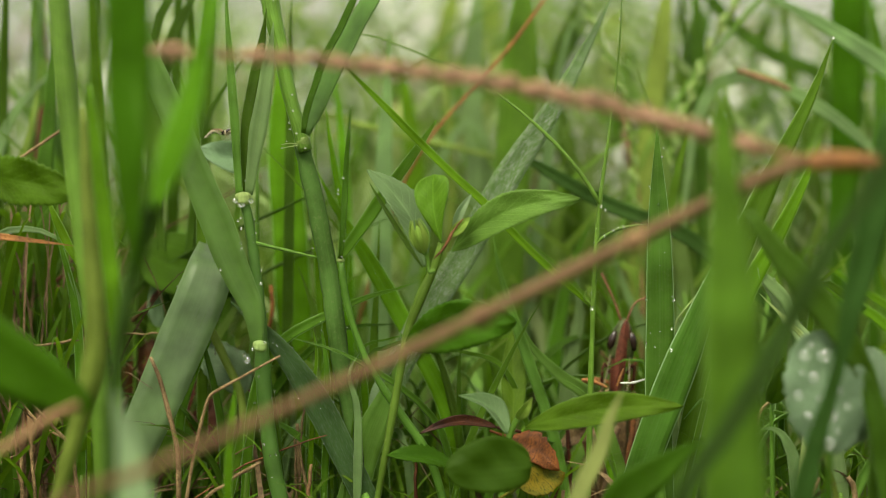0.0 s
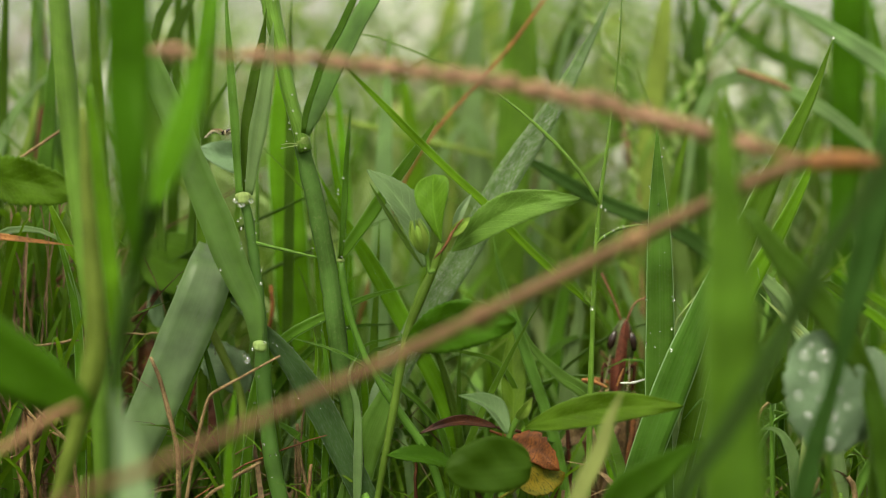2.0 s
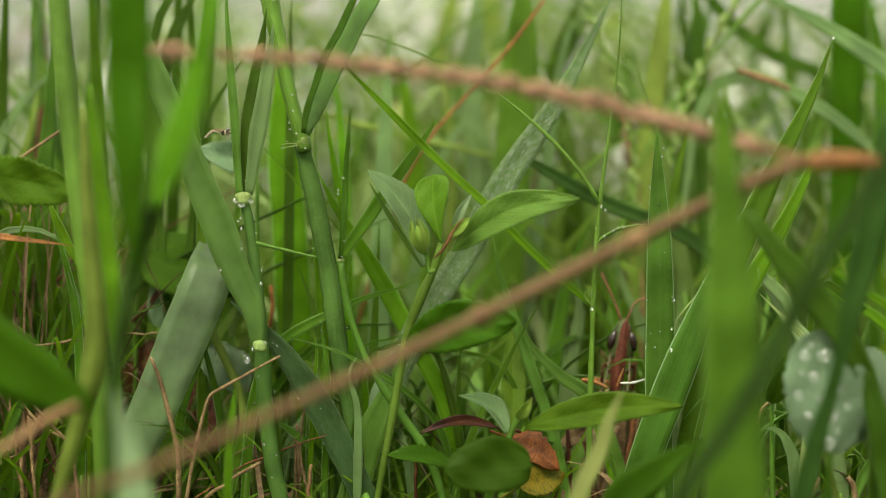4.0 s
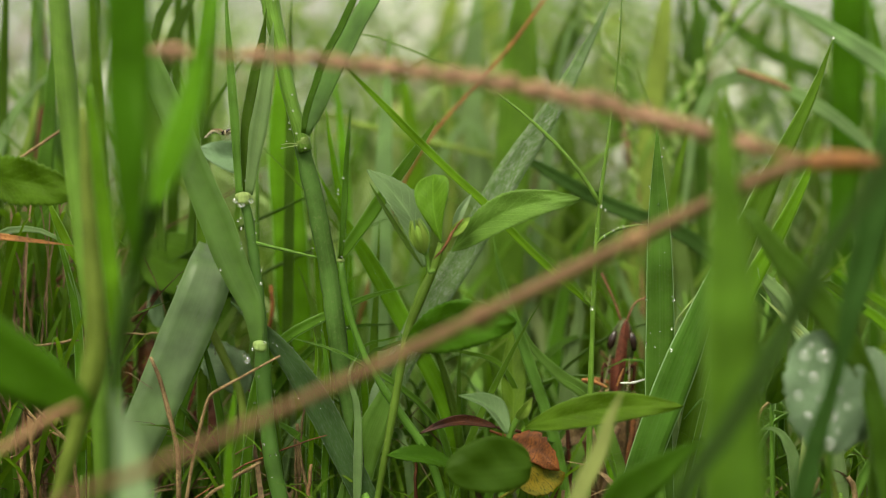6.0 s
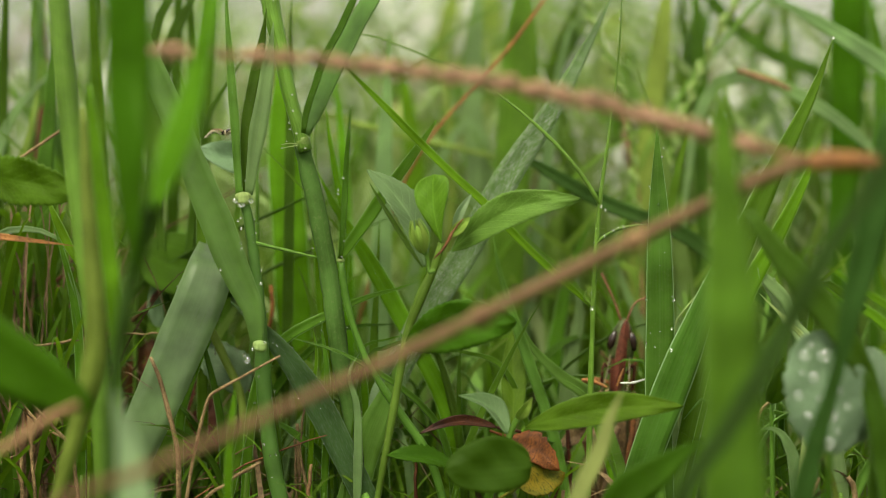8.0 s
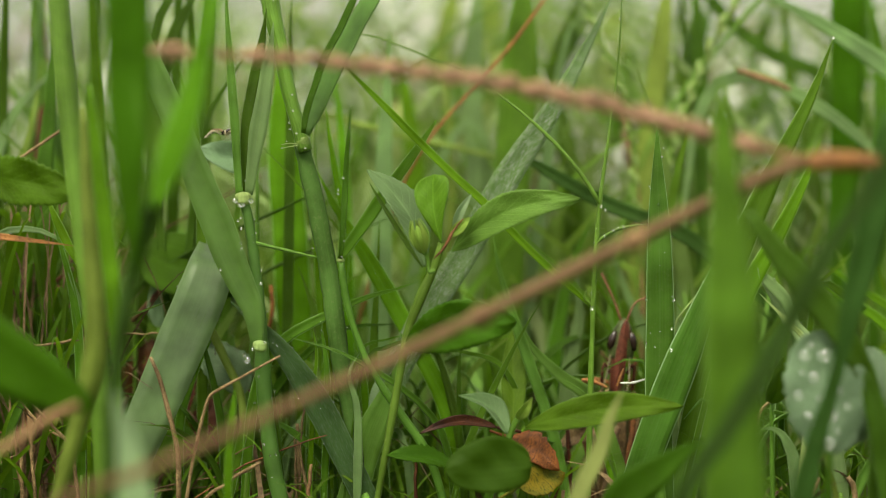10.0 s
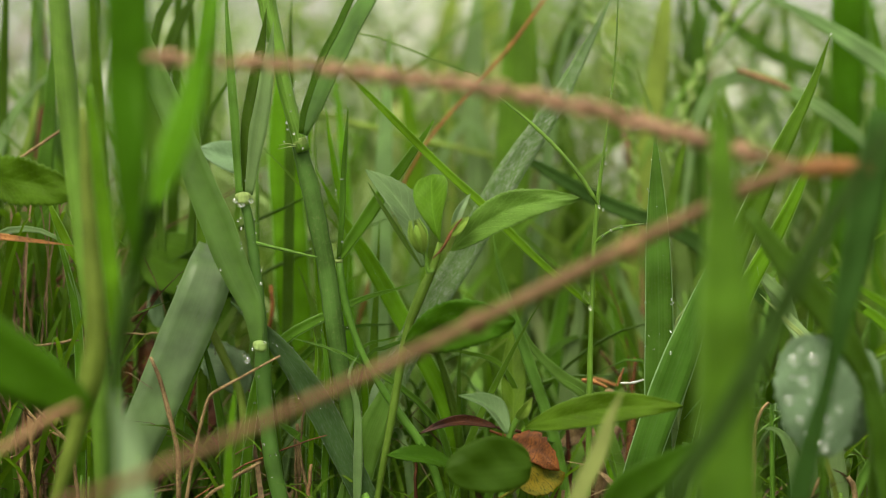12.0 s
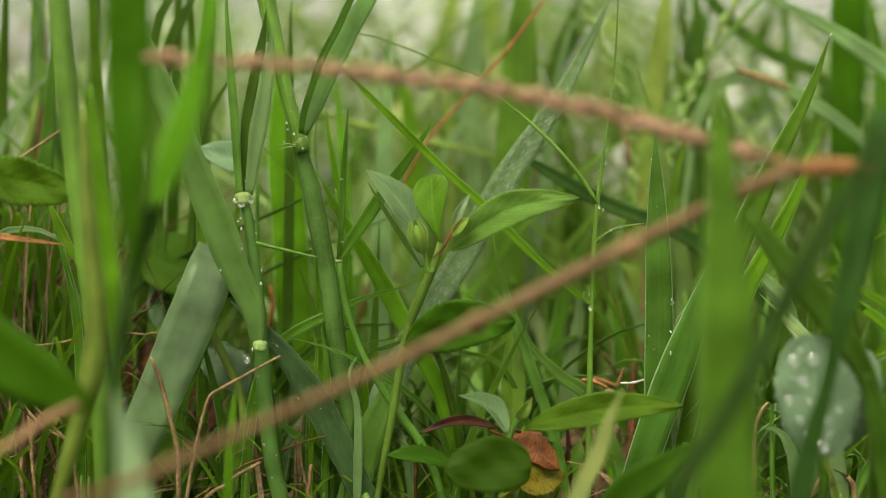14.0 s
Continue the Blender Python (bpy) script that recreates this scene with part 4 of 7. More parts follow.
bent = blade([(-0.1115, 0.54, 0), (-0.1021, 0.5422, 0.0287), (-0.0977, 0.5441, 0.0398), (-0.0936, 0.5458, 0.049), (-0.0867, 0.5501, 0.0663), (-0.081, 0.5531, 0.0803), (-0.0787, 0.5577, 0.0889), (-0.0793, 0.57, 0.093), (-0.0806, 0.5822, 0.0948), (-0.0819, 0.5923, 0.0956), (-0.0828, 0.6003, 0.0954), (-0.0837, 0.6091, 0.0923), (-0.0832, 0.6142, 0.0783), (-0.0814, 0.6152, 0.0654)], 0.01726, BENT, "pale grey-green grass blade bent sharply over at its middle", widths=(0.61, 0.76, 0.85, 0.91, 1, 0.99, 0.87, 0.7, 0.61, 0.57, 0.54, 0.54, 0.59, 0.61), drops=2, fold=0.06, carry=True, n=90)
for where, r in (((-0.073, 0.5518, 0.0888), 0.0006), ((-0.0892, 0.5532, 0.0826), 0.0006)):
    drop_at(bent, where, bent.location, r)
blade([(-0.0196, 0.543, 0), (-0.0306, 0.5447, 0.0225), (-0.0423, 0.5465, 0.0451), (-0.0555, 0.5479, 0.0639), (-0.0711, 0.553, 0.0775)], 0.0092, SCUFFED_DARK, "dark bluish grass blade slanting over the litter", drops=26, tip=0.5)
blade([(-0.0538, 0.6112, 0), (-0.0555, 0.6158, 0.059), (-0.0576, 0.6188, 0.0991), (-0.0606, 0.6216, 0.135), (-0.0623, 0.6234, 0.1583)], 0.01314, BRIGHT, "broad bright green upright grass blade behind the stems", tip=0.3)
blade_a = blade([(0.0726, 0.541, 0), (0.0718, 0.5444, 0.0435), (0.0722, 0.5467, 0.0735), (0.0718, 0.549, 0.1035), (0.0714, 0.5504, 0.1222), (0.0712, 0.5515, 0.1368)], 0.00940, WETBLADE, "upright ribbed green grass blade with pale wet edges", drops=20, tip=0.42, root=0.9, fold=0.12)
for where, r in (((0.0749, 0.5374, 0.0705), 0.00065), ((0.0747, 0.5369, 0.0635), 0.00074), ((0.0664, 0.537, 0.0657), 0.00048), ((0.0692, 0.537, 0.0646), 0.00048), ((0.0677, 0.5373, 0.069), 0.00037), ((0.0675, 0.541, 0.117), 0.00041), ((0.0751, 0.5382, 0.081), 0.00037), ((0.0751, 0.5381, 0.0795), 0.00037), ((0.0721, 0.5419, 0.1295), 0.00037), ((0.0671, 0.5397, 0.1004), 0.00033), ((0.0725, 0.5393, 0.0952), 0.00030), ((0.071, 0.539, 0.0911), 0.00026)):
    drop_at(blade_a, where, blade_a.location, r)
blade_b = blade([(0.058, 0.537, 0), (0.0642, 0.5385, 0.02), (0.0687, 0.5395, 0.033), (0.0743, 0.5407, 0.0479), (0.0802, 0.5418, 0.0628), (0.0862, 0.543, 0.0777), (0.0916, 0.544, 0.0907), (0.0963, 0.545, 0.1037)], 0.01194, WETBLADE, "green grass blade leaning across an upright one", widths=(0.65, 0.81, 0.94, 1, 0.91, 0.69, 0.41, 0.12), drops=5, fold=0.1)
blade([(0.0674, 0.5611, 0), (0.0771, 0.563, 0.0245), (0.0859, 0.565, 0.0517), (0.0947, 0.5671, 0.0789)], 0.01169, GREY, "pale green grass blade behind others", drops=4, tip=0.5)
scuffed = blade([(-0.0266, 0.5711, 0), (-0.0186, 0.5745, 0.0443), (-0.0032, 0.5769, 0.0749), (0.0075, 0.5782, 0.0917), (0.023, 0.5803, 0.1194), (0.0389, 0.5821, 0.1431), (0.0507, 0.5838, 0.1649), (0.0597, 0.5851, 0.1826)], 0.00991, SCUFFED, "scuffed grey-green grass blade leaning, flecked and wet", tip=0.45, fold=0.2)

arching = blade([(-0.0678, 0.551, 0), (-0.0643, 0.5543, 0.0418), (-0.0597, 0.5554, 0.0571), (-0.0524, 0.5561, 0.0655), (-0.041, 0.5566, 0.0718), (-0.0276, 0.557, 0.0781), (-0.0161, 0.5573, 0.0815), (-0.0075, 0.5575, 0.0842)], 0.00383, GREEN, "thin green arching grass blade", tip=0.5, fold=0.35)
blade([(0.044, 0.5611, 0), (0.0427, 0.5617, 0.0086), (0.0392, 0.5631, 0.0265), (0.0323, 0.5647, 0.0478), (0.0242, 0.5665, 0.0712), (0.0191, 0.5679, 0.0886), (0.0171, 0.5688, 0.1003)], 0.00390, BLUISH, "bluish-green grass blade curving through the plants", tip=0.5, fold=0.3)
tip_b = blade([(0.0758, 0.551, 0), (0.0968, 0.5576, 0.0857), (0.1074, 0.5596, 0.1114), (0.116, 0.561, 0.1292), (0.1256, 0.5625, 0.1487), (0.1323, 0.5639, 0.1666)], 0.00842, GREEN, "tapering green grass blade with a drop on its tip", drops=7, tip=0.45, fold=0.25)
drop_at(tip_b, (0.132, 0.5628, 0.1664), tip_b.location, 0.0006)
tip_c = blade([(0.0796, 0.551, 0), (0.1007, 0.5569, 0.0761), (0.1131, 0.5587, 0.0994), (0.1221, 0.5601, 0.1172), (0.1282, 0.5613, 0.1328)], 0.00651, BRIGHT, "small pointed light green grass blade", drops=3, tip=0.4, fold=0.25)

def forked_plant():
    root = (0.003, 0.541, 0)
    ob = plant("grass_plant", root, "thin dark grass stem forking at a wet joint", "grass plant")
    stem = part("stem", tube([(0.003, 0.541, 0), (-0.0045, 0.5431, 0.0266), (-0.0158, 0.5444, 0.0435), (-0.0252, 0.5455, 0.0585), (-0.0318, 0.547, 0.0772), (-0.034, 0.5481, 0.0919)], [0.00150, 0.00150, 0.00113, 0.00113], BLUISH, origin=root), ob)
    drops_on(stem, stem.data, 5, 3, 0.0005, 0.2, 0.9, "any")
    part("node", bead("node", NODE, 6, 8, lambda s: math.sin(math.pi * s) ** 0.5, 0.0013, 0.0013, 0.002), ob, "", Matrix.Translation(Vector((-0.034, 0.548, 0.0911)) - Vector(root)))
    for pts, w, mat, n, ws in (([(-0.0348, 0.5601, 0.0916), (-0.0311, 0.5605, 0.0974), (-0.0257, 0.5611, 0.105), (-0.02, 0.5618, 0.1133), (-0.0138, 0.5624, 0.1215), (-0.0075, 0.5631, 0.1305), (-0.0023, 0.5637, 0.1384)], 0.00480, GREEN, 4, (0.48, 0.8, 1, 0.96, 0.8, 0.52, 0.12)), ([(-0.0341, 0.5471, 0.0927), (-0.0334, 0.5477, 0.0998), (-0.0326, 0.5487, 0.1129), (-0.0319, 0.5497, 0.126), (-0.0311, 0.5505, 0.1363), (-0.0306, 0.551, 0.1432)], 0.00206, DEEP, 5, (0.64, 0.91, 1, 0.82, 0.45, 0.18))):
        me = ribbon(pts, w, mat, origin=root, fold=0.35, widths=ws)
        b = part("leaf_blade", me, ob)
        drops_on(b, me, n, 31, 0.0005)
    return ob


forked = forked_plant()
for where, r in (((-0.0346, 0.5449, 0.1157), 0.00048), ((-0.0346, 0.5448, 0.1144), 0.00048), ((-0.033, 0.5452, 0.1196), 0.00045), ((-0.0324, 0.5452, 0.1194), 0.00034), ((-0.0326, 0.5436, 0.0988), 0.00048), ((-0.0307, 0.55, 0.143), 0.00034), ((-0.0309, 0.5495, 0.1361), 0.00034), ((-0.0307, 0.5496, 0.1376), 0.00028), ((-0.0334, 0.5442, 0.0935), 0.00041)):
    drop_at(forked, where, forked.location, r)


def thin_plant():
    root = (0.0481, 0.541, 0)
    ob = plant("grass_plant", root, "hair-thin wet grass stem with fine side shoots", "grass plant")
    stem = part("stem", tube([(0.0481, 0.541, 0), (0.0491, 0.5448, 0.0491), (0.05, 0.547, 0.0772), (0.0511, 0.5485, 0.0979), (0.0526, 0.5498, 0.1147), (0.056, 0.5517, 0.1391), (0.0586, 0.5534, 0.1616), (0.0598, 0.5553, 0.186)], [0.00100, 0.00096, 0.00090, 0.00074, 0.00032, 0.00024], SHEATH, n=40, origin=root), ob)
    drops_on(stem, stem.data, 28, 6, 0.0005, 0.3, 0.98, "any")
    me = ribbon([(0.0497, 0.5519, 0.0763), (0.0419, 0.5524, 0.0833), (0.0334, 0.553, 0.0909), (0.022, 0.5539, 0.1022), (0.0135, 0.5546, 0.1111), (0.003, 0.5553, 0.1206), (-0.0074, 0.5561, 0.1308), (-0.0178, 0.5569, 0.1414), (-0.0264, 0.5576, 0.1501), (-0.0338, 0.5582, 0.1576)], 0.00280, BRIGHT, origin=root, fold=0.4, widths=(0.38, 0.81, 0.94, 1, 1, 1, 1, 0.88, 0.56, 0.12), n=40)
    part("leaf_blade", me, ob)
    for pts, r in (([(0.0508, 0.5485, 0.0975), (0.0545, 0.5468, 0.1008), (0.0599, 0.5449, 0.1032), (0.0671, 0.544, 0.1044)], 0.00050), ([(0.0523, 0.5495, 0.1106), (0.0462, 0.5503, 0.1204), (0.0389, 0.553, 0.1293), (0.0277, 0.5568, 0.1401), (0.0183, 0.5604, 0.1477)], 0.00075), ([(0.0496, 0.547, 0.0772), (0.0472, 0.5471, 0.0795), (0.0477, 0.5473, 0.0819)], 0.00056)):
        s = part("side_shoot", tube(pts, [r, r, r * 0.4], SHEATH, n=12, sides=6, origin=root), ob)
        drops_on(s, s.data, 5 if len(pts) > 3 else 1, 9, 0.0005, 0.1, 0.98, "any")
    return ob


thin = thin_plant()
for where, r in (((0.0523, 0.5455, 0.1101), 0.0007), ((0.0537, 0.5454, 0.1089), 0.0006), ((0.0489, 0.5433, 0.0814), 0.0006), ((0.049, 0.5419, 0.0767), 0.0009), ((0.0551, 0.5489, 0.1288), 0.0005), ((0.0547, 0.5486, 0.1242), 0.0005), ((0.0569, 0.5504, 0.1475), 0.0004), ((0.0559, 0.5419, 0.1024), 0.0006), ((0.0593, 0.541, 0.1036), 0.0006), ((0.0531, 0.5417, 0.1006), 0.0005)):
    drop_at(thin, where, thin.location, r)
stalk([(0.0131, 0.5829, 0.1538), (-0.0048, 0.5834, 0.1605), (-0.0167, 0.5838, 0.1652), (-0.0276, 0.5841, 0.1688), (-0.0334, 0.592, 0.168), (-0.0388, 0.5953, 0.1577), (-0.0441, 0.5943, 0.1452), (-0.0461, 0.5931, 0.1291), (-0.0419, 0.5889, 0.101), (-0.0387, 0.5864, 0.0688), (-0.0375, 0.5843, 0.0407), (-0.0371, 0.5811, -0)], [0.00028, 0.00036, 0.00042, 0.0006, 0.0008], SHEATH, "hair-thin pale green grass stem with drops", "grass_shoot", "grass", "grass stems")
stalk([(-0.0421, 0.5482, 0.093), (-0.0515, 0.5483, 0.0952), (-0.0628, 0.5485, 0.0979)], [0.00038, 0.00056, 0.00066], SHEATH, "thin pale green shoot across the stems", "grass_shoot", "grass", "grass stems")

# ---- the herb with toothed leaves ----
def herb():
    root = (-0.0238, 0.531, 0)
    ob = plant("herb", root, "young green herb with toothed leaves and flower buds", "herb")
    o = Vector(root)
    part("stem", tube([(-0.0238, 0.5311, 0.0011), (-0.0207, 0.5325, 0.0195), (-0.0173, 0.5339, 0.0379), (-0.014, 0.5353, 0.0563), (-0.0111, 0.5364, 0.071), (-0.0072, 0.5372, 0.0811), (-0.003, 0.5379, 0.0903), (-0.0004, 0.5386, 0.0986)], [0.00111, 0.00111, 0.00129, 0.00148, 0.00166, 0.00111], OLIVE, n=26, origin=root), ob)
    for b, e, w, mat, f, kw, lab in (
        ((0.003, 0.5404, 0.0959), (0.0444, 0.5297, 0.1134), 0.01148, HERB, (0.1, -0.9, 0.35), dict(teeth=26, tooth=0.045, arch=0.05, fold=0.2, belly=0.46, bend=-0.1), "toothed light green leaf"),
        ((-0.0006, 0.5366, 0.0987), (-0.003, 0.5423, 0.1208), 0.0118, YOUNG, (-0.25, -1, 0.1), dict(teeth=0, arch=0.04, fold=0.25, belly=0.76, blunt=0.95, bend=-0.05), "rounded upright young leaf"),
        ((-0.006, 0.543, 0.0904), (-0.0253, 0.5534, 0.1221), 0.01155, HERB_SIDE, (0.5, -1, 0.3), dict(teeth=14, tooth=0.05, arch=0.05, fold=0.35, belly=0.5, bend=0.1), "pale folded leaf"),
        ((-0.0067, 0.5389, 0.0904), (-0.0246, 0.5491, 0.1181), 0.00166, DEEP, (0.3, -1, 0.3), dict(arch=0.03, fold=0.3, bend=-0.02), ""),
        ((-0.0124, 0.529, 0.0661), (0.023, 0.5147, 0.0758), 0.01603, HERB_DARK, (0.05, -1, 0.12), dict(teeth=15, arch=0.04, fold=0.1, belly=0.5, blunt=0.4, bend=-0.07), "broad lower leaf coloured dark for shade"),
        ((0.0035, 0.5369, 0.1024), (0.0093, 0.5358, 0.1146), 0.0030, MILKY, (0.2, -1, 0.2), dict(arch=0.1, fold=0.5, bend=-0.08), "pale unfolding leaflet"),
        ((0.0026, 0.5357, 0.101), (0.0088, 0.5352, 0.1073), 0.00367, BUD, (0.1, -1, 0.2), dict(arch=0.1, fold=0.4), "small unfolding leaf"),
    ):
        part("leaf", broad(b, e, w, mat, f, origin=root, **kw), ob, lab)
    part("pedicel", tube([(-0.0026, 0.5309, 0.0904), (-0.0044, 0.5309, 0.0897), (-0.0049, 0.5311, 0.0927), (-0.0056, 0.5314, 0.0973)], [0.00073, 0.00064], SHEATH, n=10, sides=7, origin=root), ob)
    turn = pose(0, 0, 0, 0, -14, 0)
    bud = part("bud", bead("bud", BUD, 12, 12, lambda s: (0.25 + 0.75 * min(1, s / 0.5) ** 1.1) if s < 0.62 else max(0.05, 1 - ((s - 0.62) / 0.38) ** 1.7), 0.00175, 0.00165, 0.01014), ob, "ribbed green flower bud", Matrix.Translation(Vector((-0.0060, 0.5284, 0.0952)) - o) @ turn)
    for k in range(5):
        g = k * 1.2566 + 0.3
        part("sepal", broad((0.00091 * math.cos(g), 0.00091 * math.sin(g), 0.001), (0.00155 * math.cos(g), 0.00155 * math.sin(g), 0.01195), 0.00215, BUD, (math.cos(g), math.sin(g), 0), arch=0.14, fold=0.12, belly=0.36), bud)
    for a in ([(0.0065, 0.5302, 0.1069), (0.004, 0.53, 0.104), (0.002, 0.5297, 0.1003), (-0.0011, 0.5293, 0.0956)], [(0.0047, 0.531, 0.1043), (0.0022, 0.5308, 0.1017), (0.0007, 0.5305, 0.0981), (-0.0029, 0.5302, 0.0941)]):
        part("stipule", tube(a, [0.0002, 0.0004, 0.0004, 0.0002], RUST, n=12, sides=7, origin=root, wob=0.4), ob, "red-brown withered stipule")
    return ob


def low_herb():
    root = (0.0186, 0.531, 0)
    ob = plant("herb", root, "low herb with long and round green leaves", "herb")
    part("stem", tube([(0.0186, 0.531, 0), (0.0199, 0.5329, 0.025), (0.0218, 0.5338, 0.036), (0.0255, 0.5343, 0.0434)], [0.00129, 0.00129, 0.00092], SHEATH, n=12, origin=root), ob)
    for b, e, w, mat, f, kw, lab in (
        ((0.0264, 0.524, 0.0403), (0.0757, 0.5147, 0.0488), 0.01051, HERB_MID, (0, -0.9, 0.4), dict(arch=0.04, fold=0.2, belly=0.46, teeth=14, tooth=0.02, bend=-0.04), "long pointed leaf"),
        ((0.0276, 0.5054, 0.0322), (0.0007, 0.4984, 0.0315), 0.01750, ROUND, (0, -1, 0.25), dict(arch=0.04, fold=0.03, belly=0.44, blunt=0.8, ruffle=0.03, bend=0.03, teeth=9, tooth=0.02, seed=8), "round dark leaf"),
        ((0.0206, 0.5219, 0.0387), (0.0051, 0.5278, 0.0501), 0.00794, HERB_SIDE, (0.5, -0.7, 0.6), dict(arch=0.05, fold=0.55, belly=0.4, bend=0.16), "pale folded leaf"),
        ((0.0238, 0.5558, 0.0353), (0.0244, 0.5811, 0.0644), 0.00884, YOUNG, (0.1, -1, 0.1), dict(arch=0.03, fold=0.2, belly=0.42), "narrow upright leaf"),
        ((0.0033, 0.533, 0.0265), (-0.0181, 0.5234, 0.0314), 0.00849, ROUND, (0, -0.6, 0.8), dict(arch=0.06, fold=0.25, teeth=12, tooth=0.14), "dark toothed leaf"),
        ((0.0237, 0.5243, 0.043), (0.0284, 0.5208, 0.0503), 0.00362, BUD, (0.2, -1, 0.2), dict(arch=0.1, fold=0.5), "pale bud leaf"),
    ):
        part("leaf", broad(b, e, w, mat, f, origin=root, **kw), ob, lab)
    return ob


herb_a = herb()
low_herb()


def dewy_plant():
    root = (0.1095, 0.4608, 0)
    ob = plant("broad_leaf_plant", root, "pale broad leaf covered with large water drops", "leafy plant")
    part("stem", tube([(0.1095, 0.4608, 0), (0.1095, 0.4633, 0.0332), (0.1099, 0.4642, 0.0444)], [0.00145, 0.00129, 0.00096], DEEP, n=10, origin=root), ob)
    leaf = part("leaf", broad((0.1115, 0.4681, 0.0428), (0.1089, 0.4768, 0.0778), 0.02365, DEWY, (-0.1, -1, 0.25), ruffle=0.03, tooth=0.06, teeth=9, arch=0.03, fold=0.08, belly=0.5, blunt=0.95, origin=root), ob, "grey-green dew-covered leaf")
    other = part("leaf", broad((0.1184, 0.4781, 0.0433), (0.1279, 0.4863, 0.0714), 0.01720, DEWY, (-0.4, -1, 0.3), teeth=9, arch=0.05, fold=0.2, belly=0.5, blunt=0.7, origin=root), ob, "second pale leaf, half turned away")
    wet = drop_mesh().copy()
    wet.materials[0] = FILM
    o = Vector(root)
    for on, rows in ((leaf, (((0.1023, 0.4648, 0.0719), 0.00176), ((0.1079, 0.4648, 0.0719), 0.00192), ((0.105, 0.4643, 0.0658), 0.00176), ((0.1006, 0.4639, 0.0607), 0.00160), ((0.1103, 0.4635, 0.0551), 0.00192), ((0.1034, 0.4635, 0.0551), 0.00128), ((0.1098, 0.4629, 0.0471), 0.00192), ((0.1127, 0.4641, 0.0623), 0.00096), ((0.1066, 0.4639, 0.0599), 0.00096), ((0.105, 0.4632, 0.0511), 0.00112), ((0.1146, 0.4637, 0.0575), 0.00112), ((0.1018, 0.4644, 0.0671), 0.00080), ((0.1111, 0.4646, 0.0687), 0.00096), ((0.1074, 0.4634, 0.0535), 0.00080), ((0.1044, 0.465, 0.0748), 0.00096), ((0.1118, 0.4631, 0.0503), 0.00096))), (other, (((0.1229, 0.475, 0.0671), 0.00180), ((0.1192, 0.4752, 0.0696), 0.00164), ((0.1218, 0.4745, 0.0606), 0.00115), ((0.1246, 0.4743, 0.0582), 0.00098), ((0.1197, 0.4747, 0.0639), 0.00098), ((0.1221, 0.474, 0.0549), 0.00098)))):
        for q, r in rows:
            part("water_drop", wet, on, "", Matrix.Translation(Vector(q) - o + Vector((0, 0, -r))) @ Matrix.Diagonal((2 * r, 1.0 * r, 2 * r, 1)))
    return ob


dewy = dewy_plant()

# ---- left side leaf, dead leaves and twigs ----
def single_leaf(b, e, w, mat, f, label, living=True, **kw):
    foot = (b[0] * 1.02, b[1] + 0.004, -0.003)
    ob = plant("herb" if living else "dead_leaf", foot if living else b, label, "herb" if living else "dead leaf", "single leaves" if living else "dead leaves")
    o = foot if living else b
    part("leaf" if living else "leaf_lamina", broad(b, e, w, mat, f, origin=o, **kw), ob)
    if living:
        part("stem", tube([foot, (b[0] * 1.01, b[1] + 0.003, b[2] * 0.6), b], [0.0011, 0.0009, 0.0006], SHEATH, n=10, sides=7, origin=foot), ob)
    else:
        out = (Vector(b) - Vector(e)).normalized() * 0.008
        part("leaf_stalk", tube([b, tuple(Vector(b) + out + Vector((0, 0, -0.002)))], [0.0006, 0.0005], mat, n=6, sides=6, origin=o), ob)
    return ob


single_leaf((-0.1565, 0.5305, 0.1235), (-0.1127, 0.5198, 0.1151), 0.01528, HERB_MID, (0, -1, 0.02), "green toothed leaf beside the stems", teeth=22, tooth=0.08, arch=0.03, fold=0.1, belly=0.5)
single_leaf((-0.0652, 0.5804, 0.1214), (-0.086, 0.581, 0.1289), 0.01150, HERB_PALE, (0.1, -0.9, 0.5), "pale green toothed leaf behind a blade", teeth=10, arch=0.06, fold=0.2)
single_leaf((-0.1116, 0.5982, 0.0922), (-0.0746, 0.597, 0.0758), 0.02461, HERB_DARK, (0, -0.8, 0.5), "broad green leaf, its shade put into the colour", arch=0.04, fold=0.1)
single_leaf((0.0179, 0.5389, 0.0375), (-0.0078, 0.5338, 0.0364), 0.00373, MAROON, (0, -0.75, 0.5), "dark maroon curled dead leaf", False, arch=0.05, fold=0.6, bend=0.1)
single_leaf((0.0222, 0.5436, 0.0332), (0.0384, 0.5378, 0.0236), 0.01053, DEADLEAF, (0, -0.9, 0.5), "rust-brown torn dead leaf on the litter", False, teeth=5, tooth=0.14, arch=0.06, fold=0.15, bend=-0.05)
single_leaf((0.0247, 0.5324, 0.0191), (0.0406, 0.5427, 0.0214), 0.01144, YELLOW, (0, -0.85, 0.55), "yellow-green withering leaf on the litter", False, teeth=5, tooth=0.1, arch=0.05, fold=0.1)
stalk([(-0.0864, 0.531, 0), (-0.0864, 0.5325, 0.0195), (-0.0867, 0.5333, 0.0305), (-0.0901, 0.5345, 0.0452), (-0.0926, 0.5352, 0.0544), (-0.0956, 0.5357, 0.0614)], [0.00092, 0.00089, 0.00081, 0.00063], STRAW, "red-brown dead grass stalk standing upright", crooked=False, n=30)
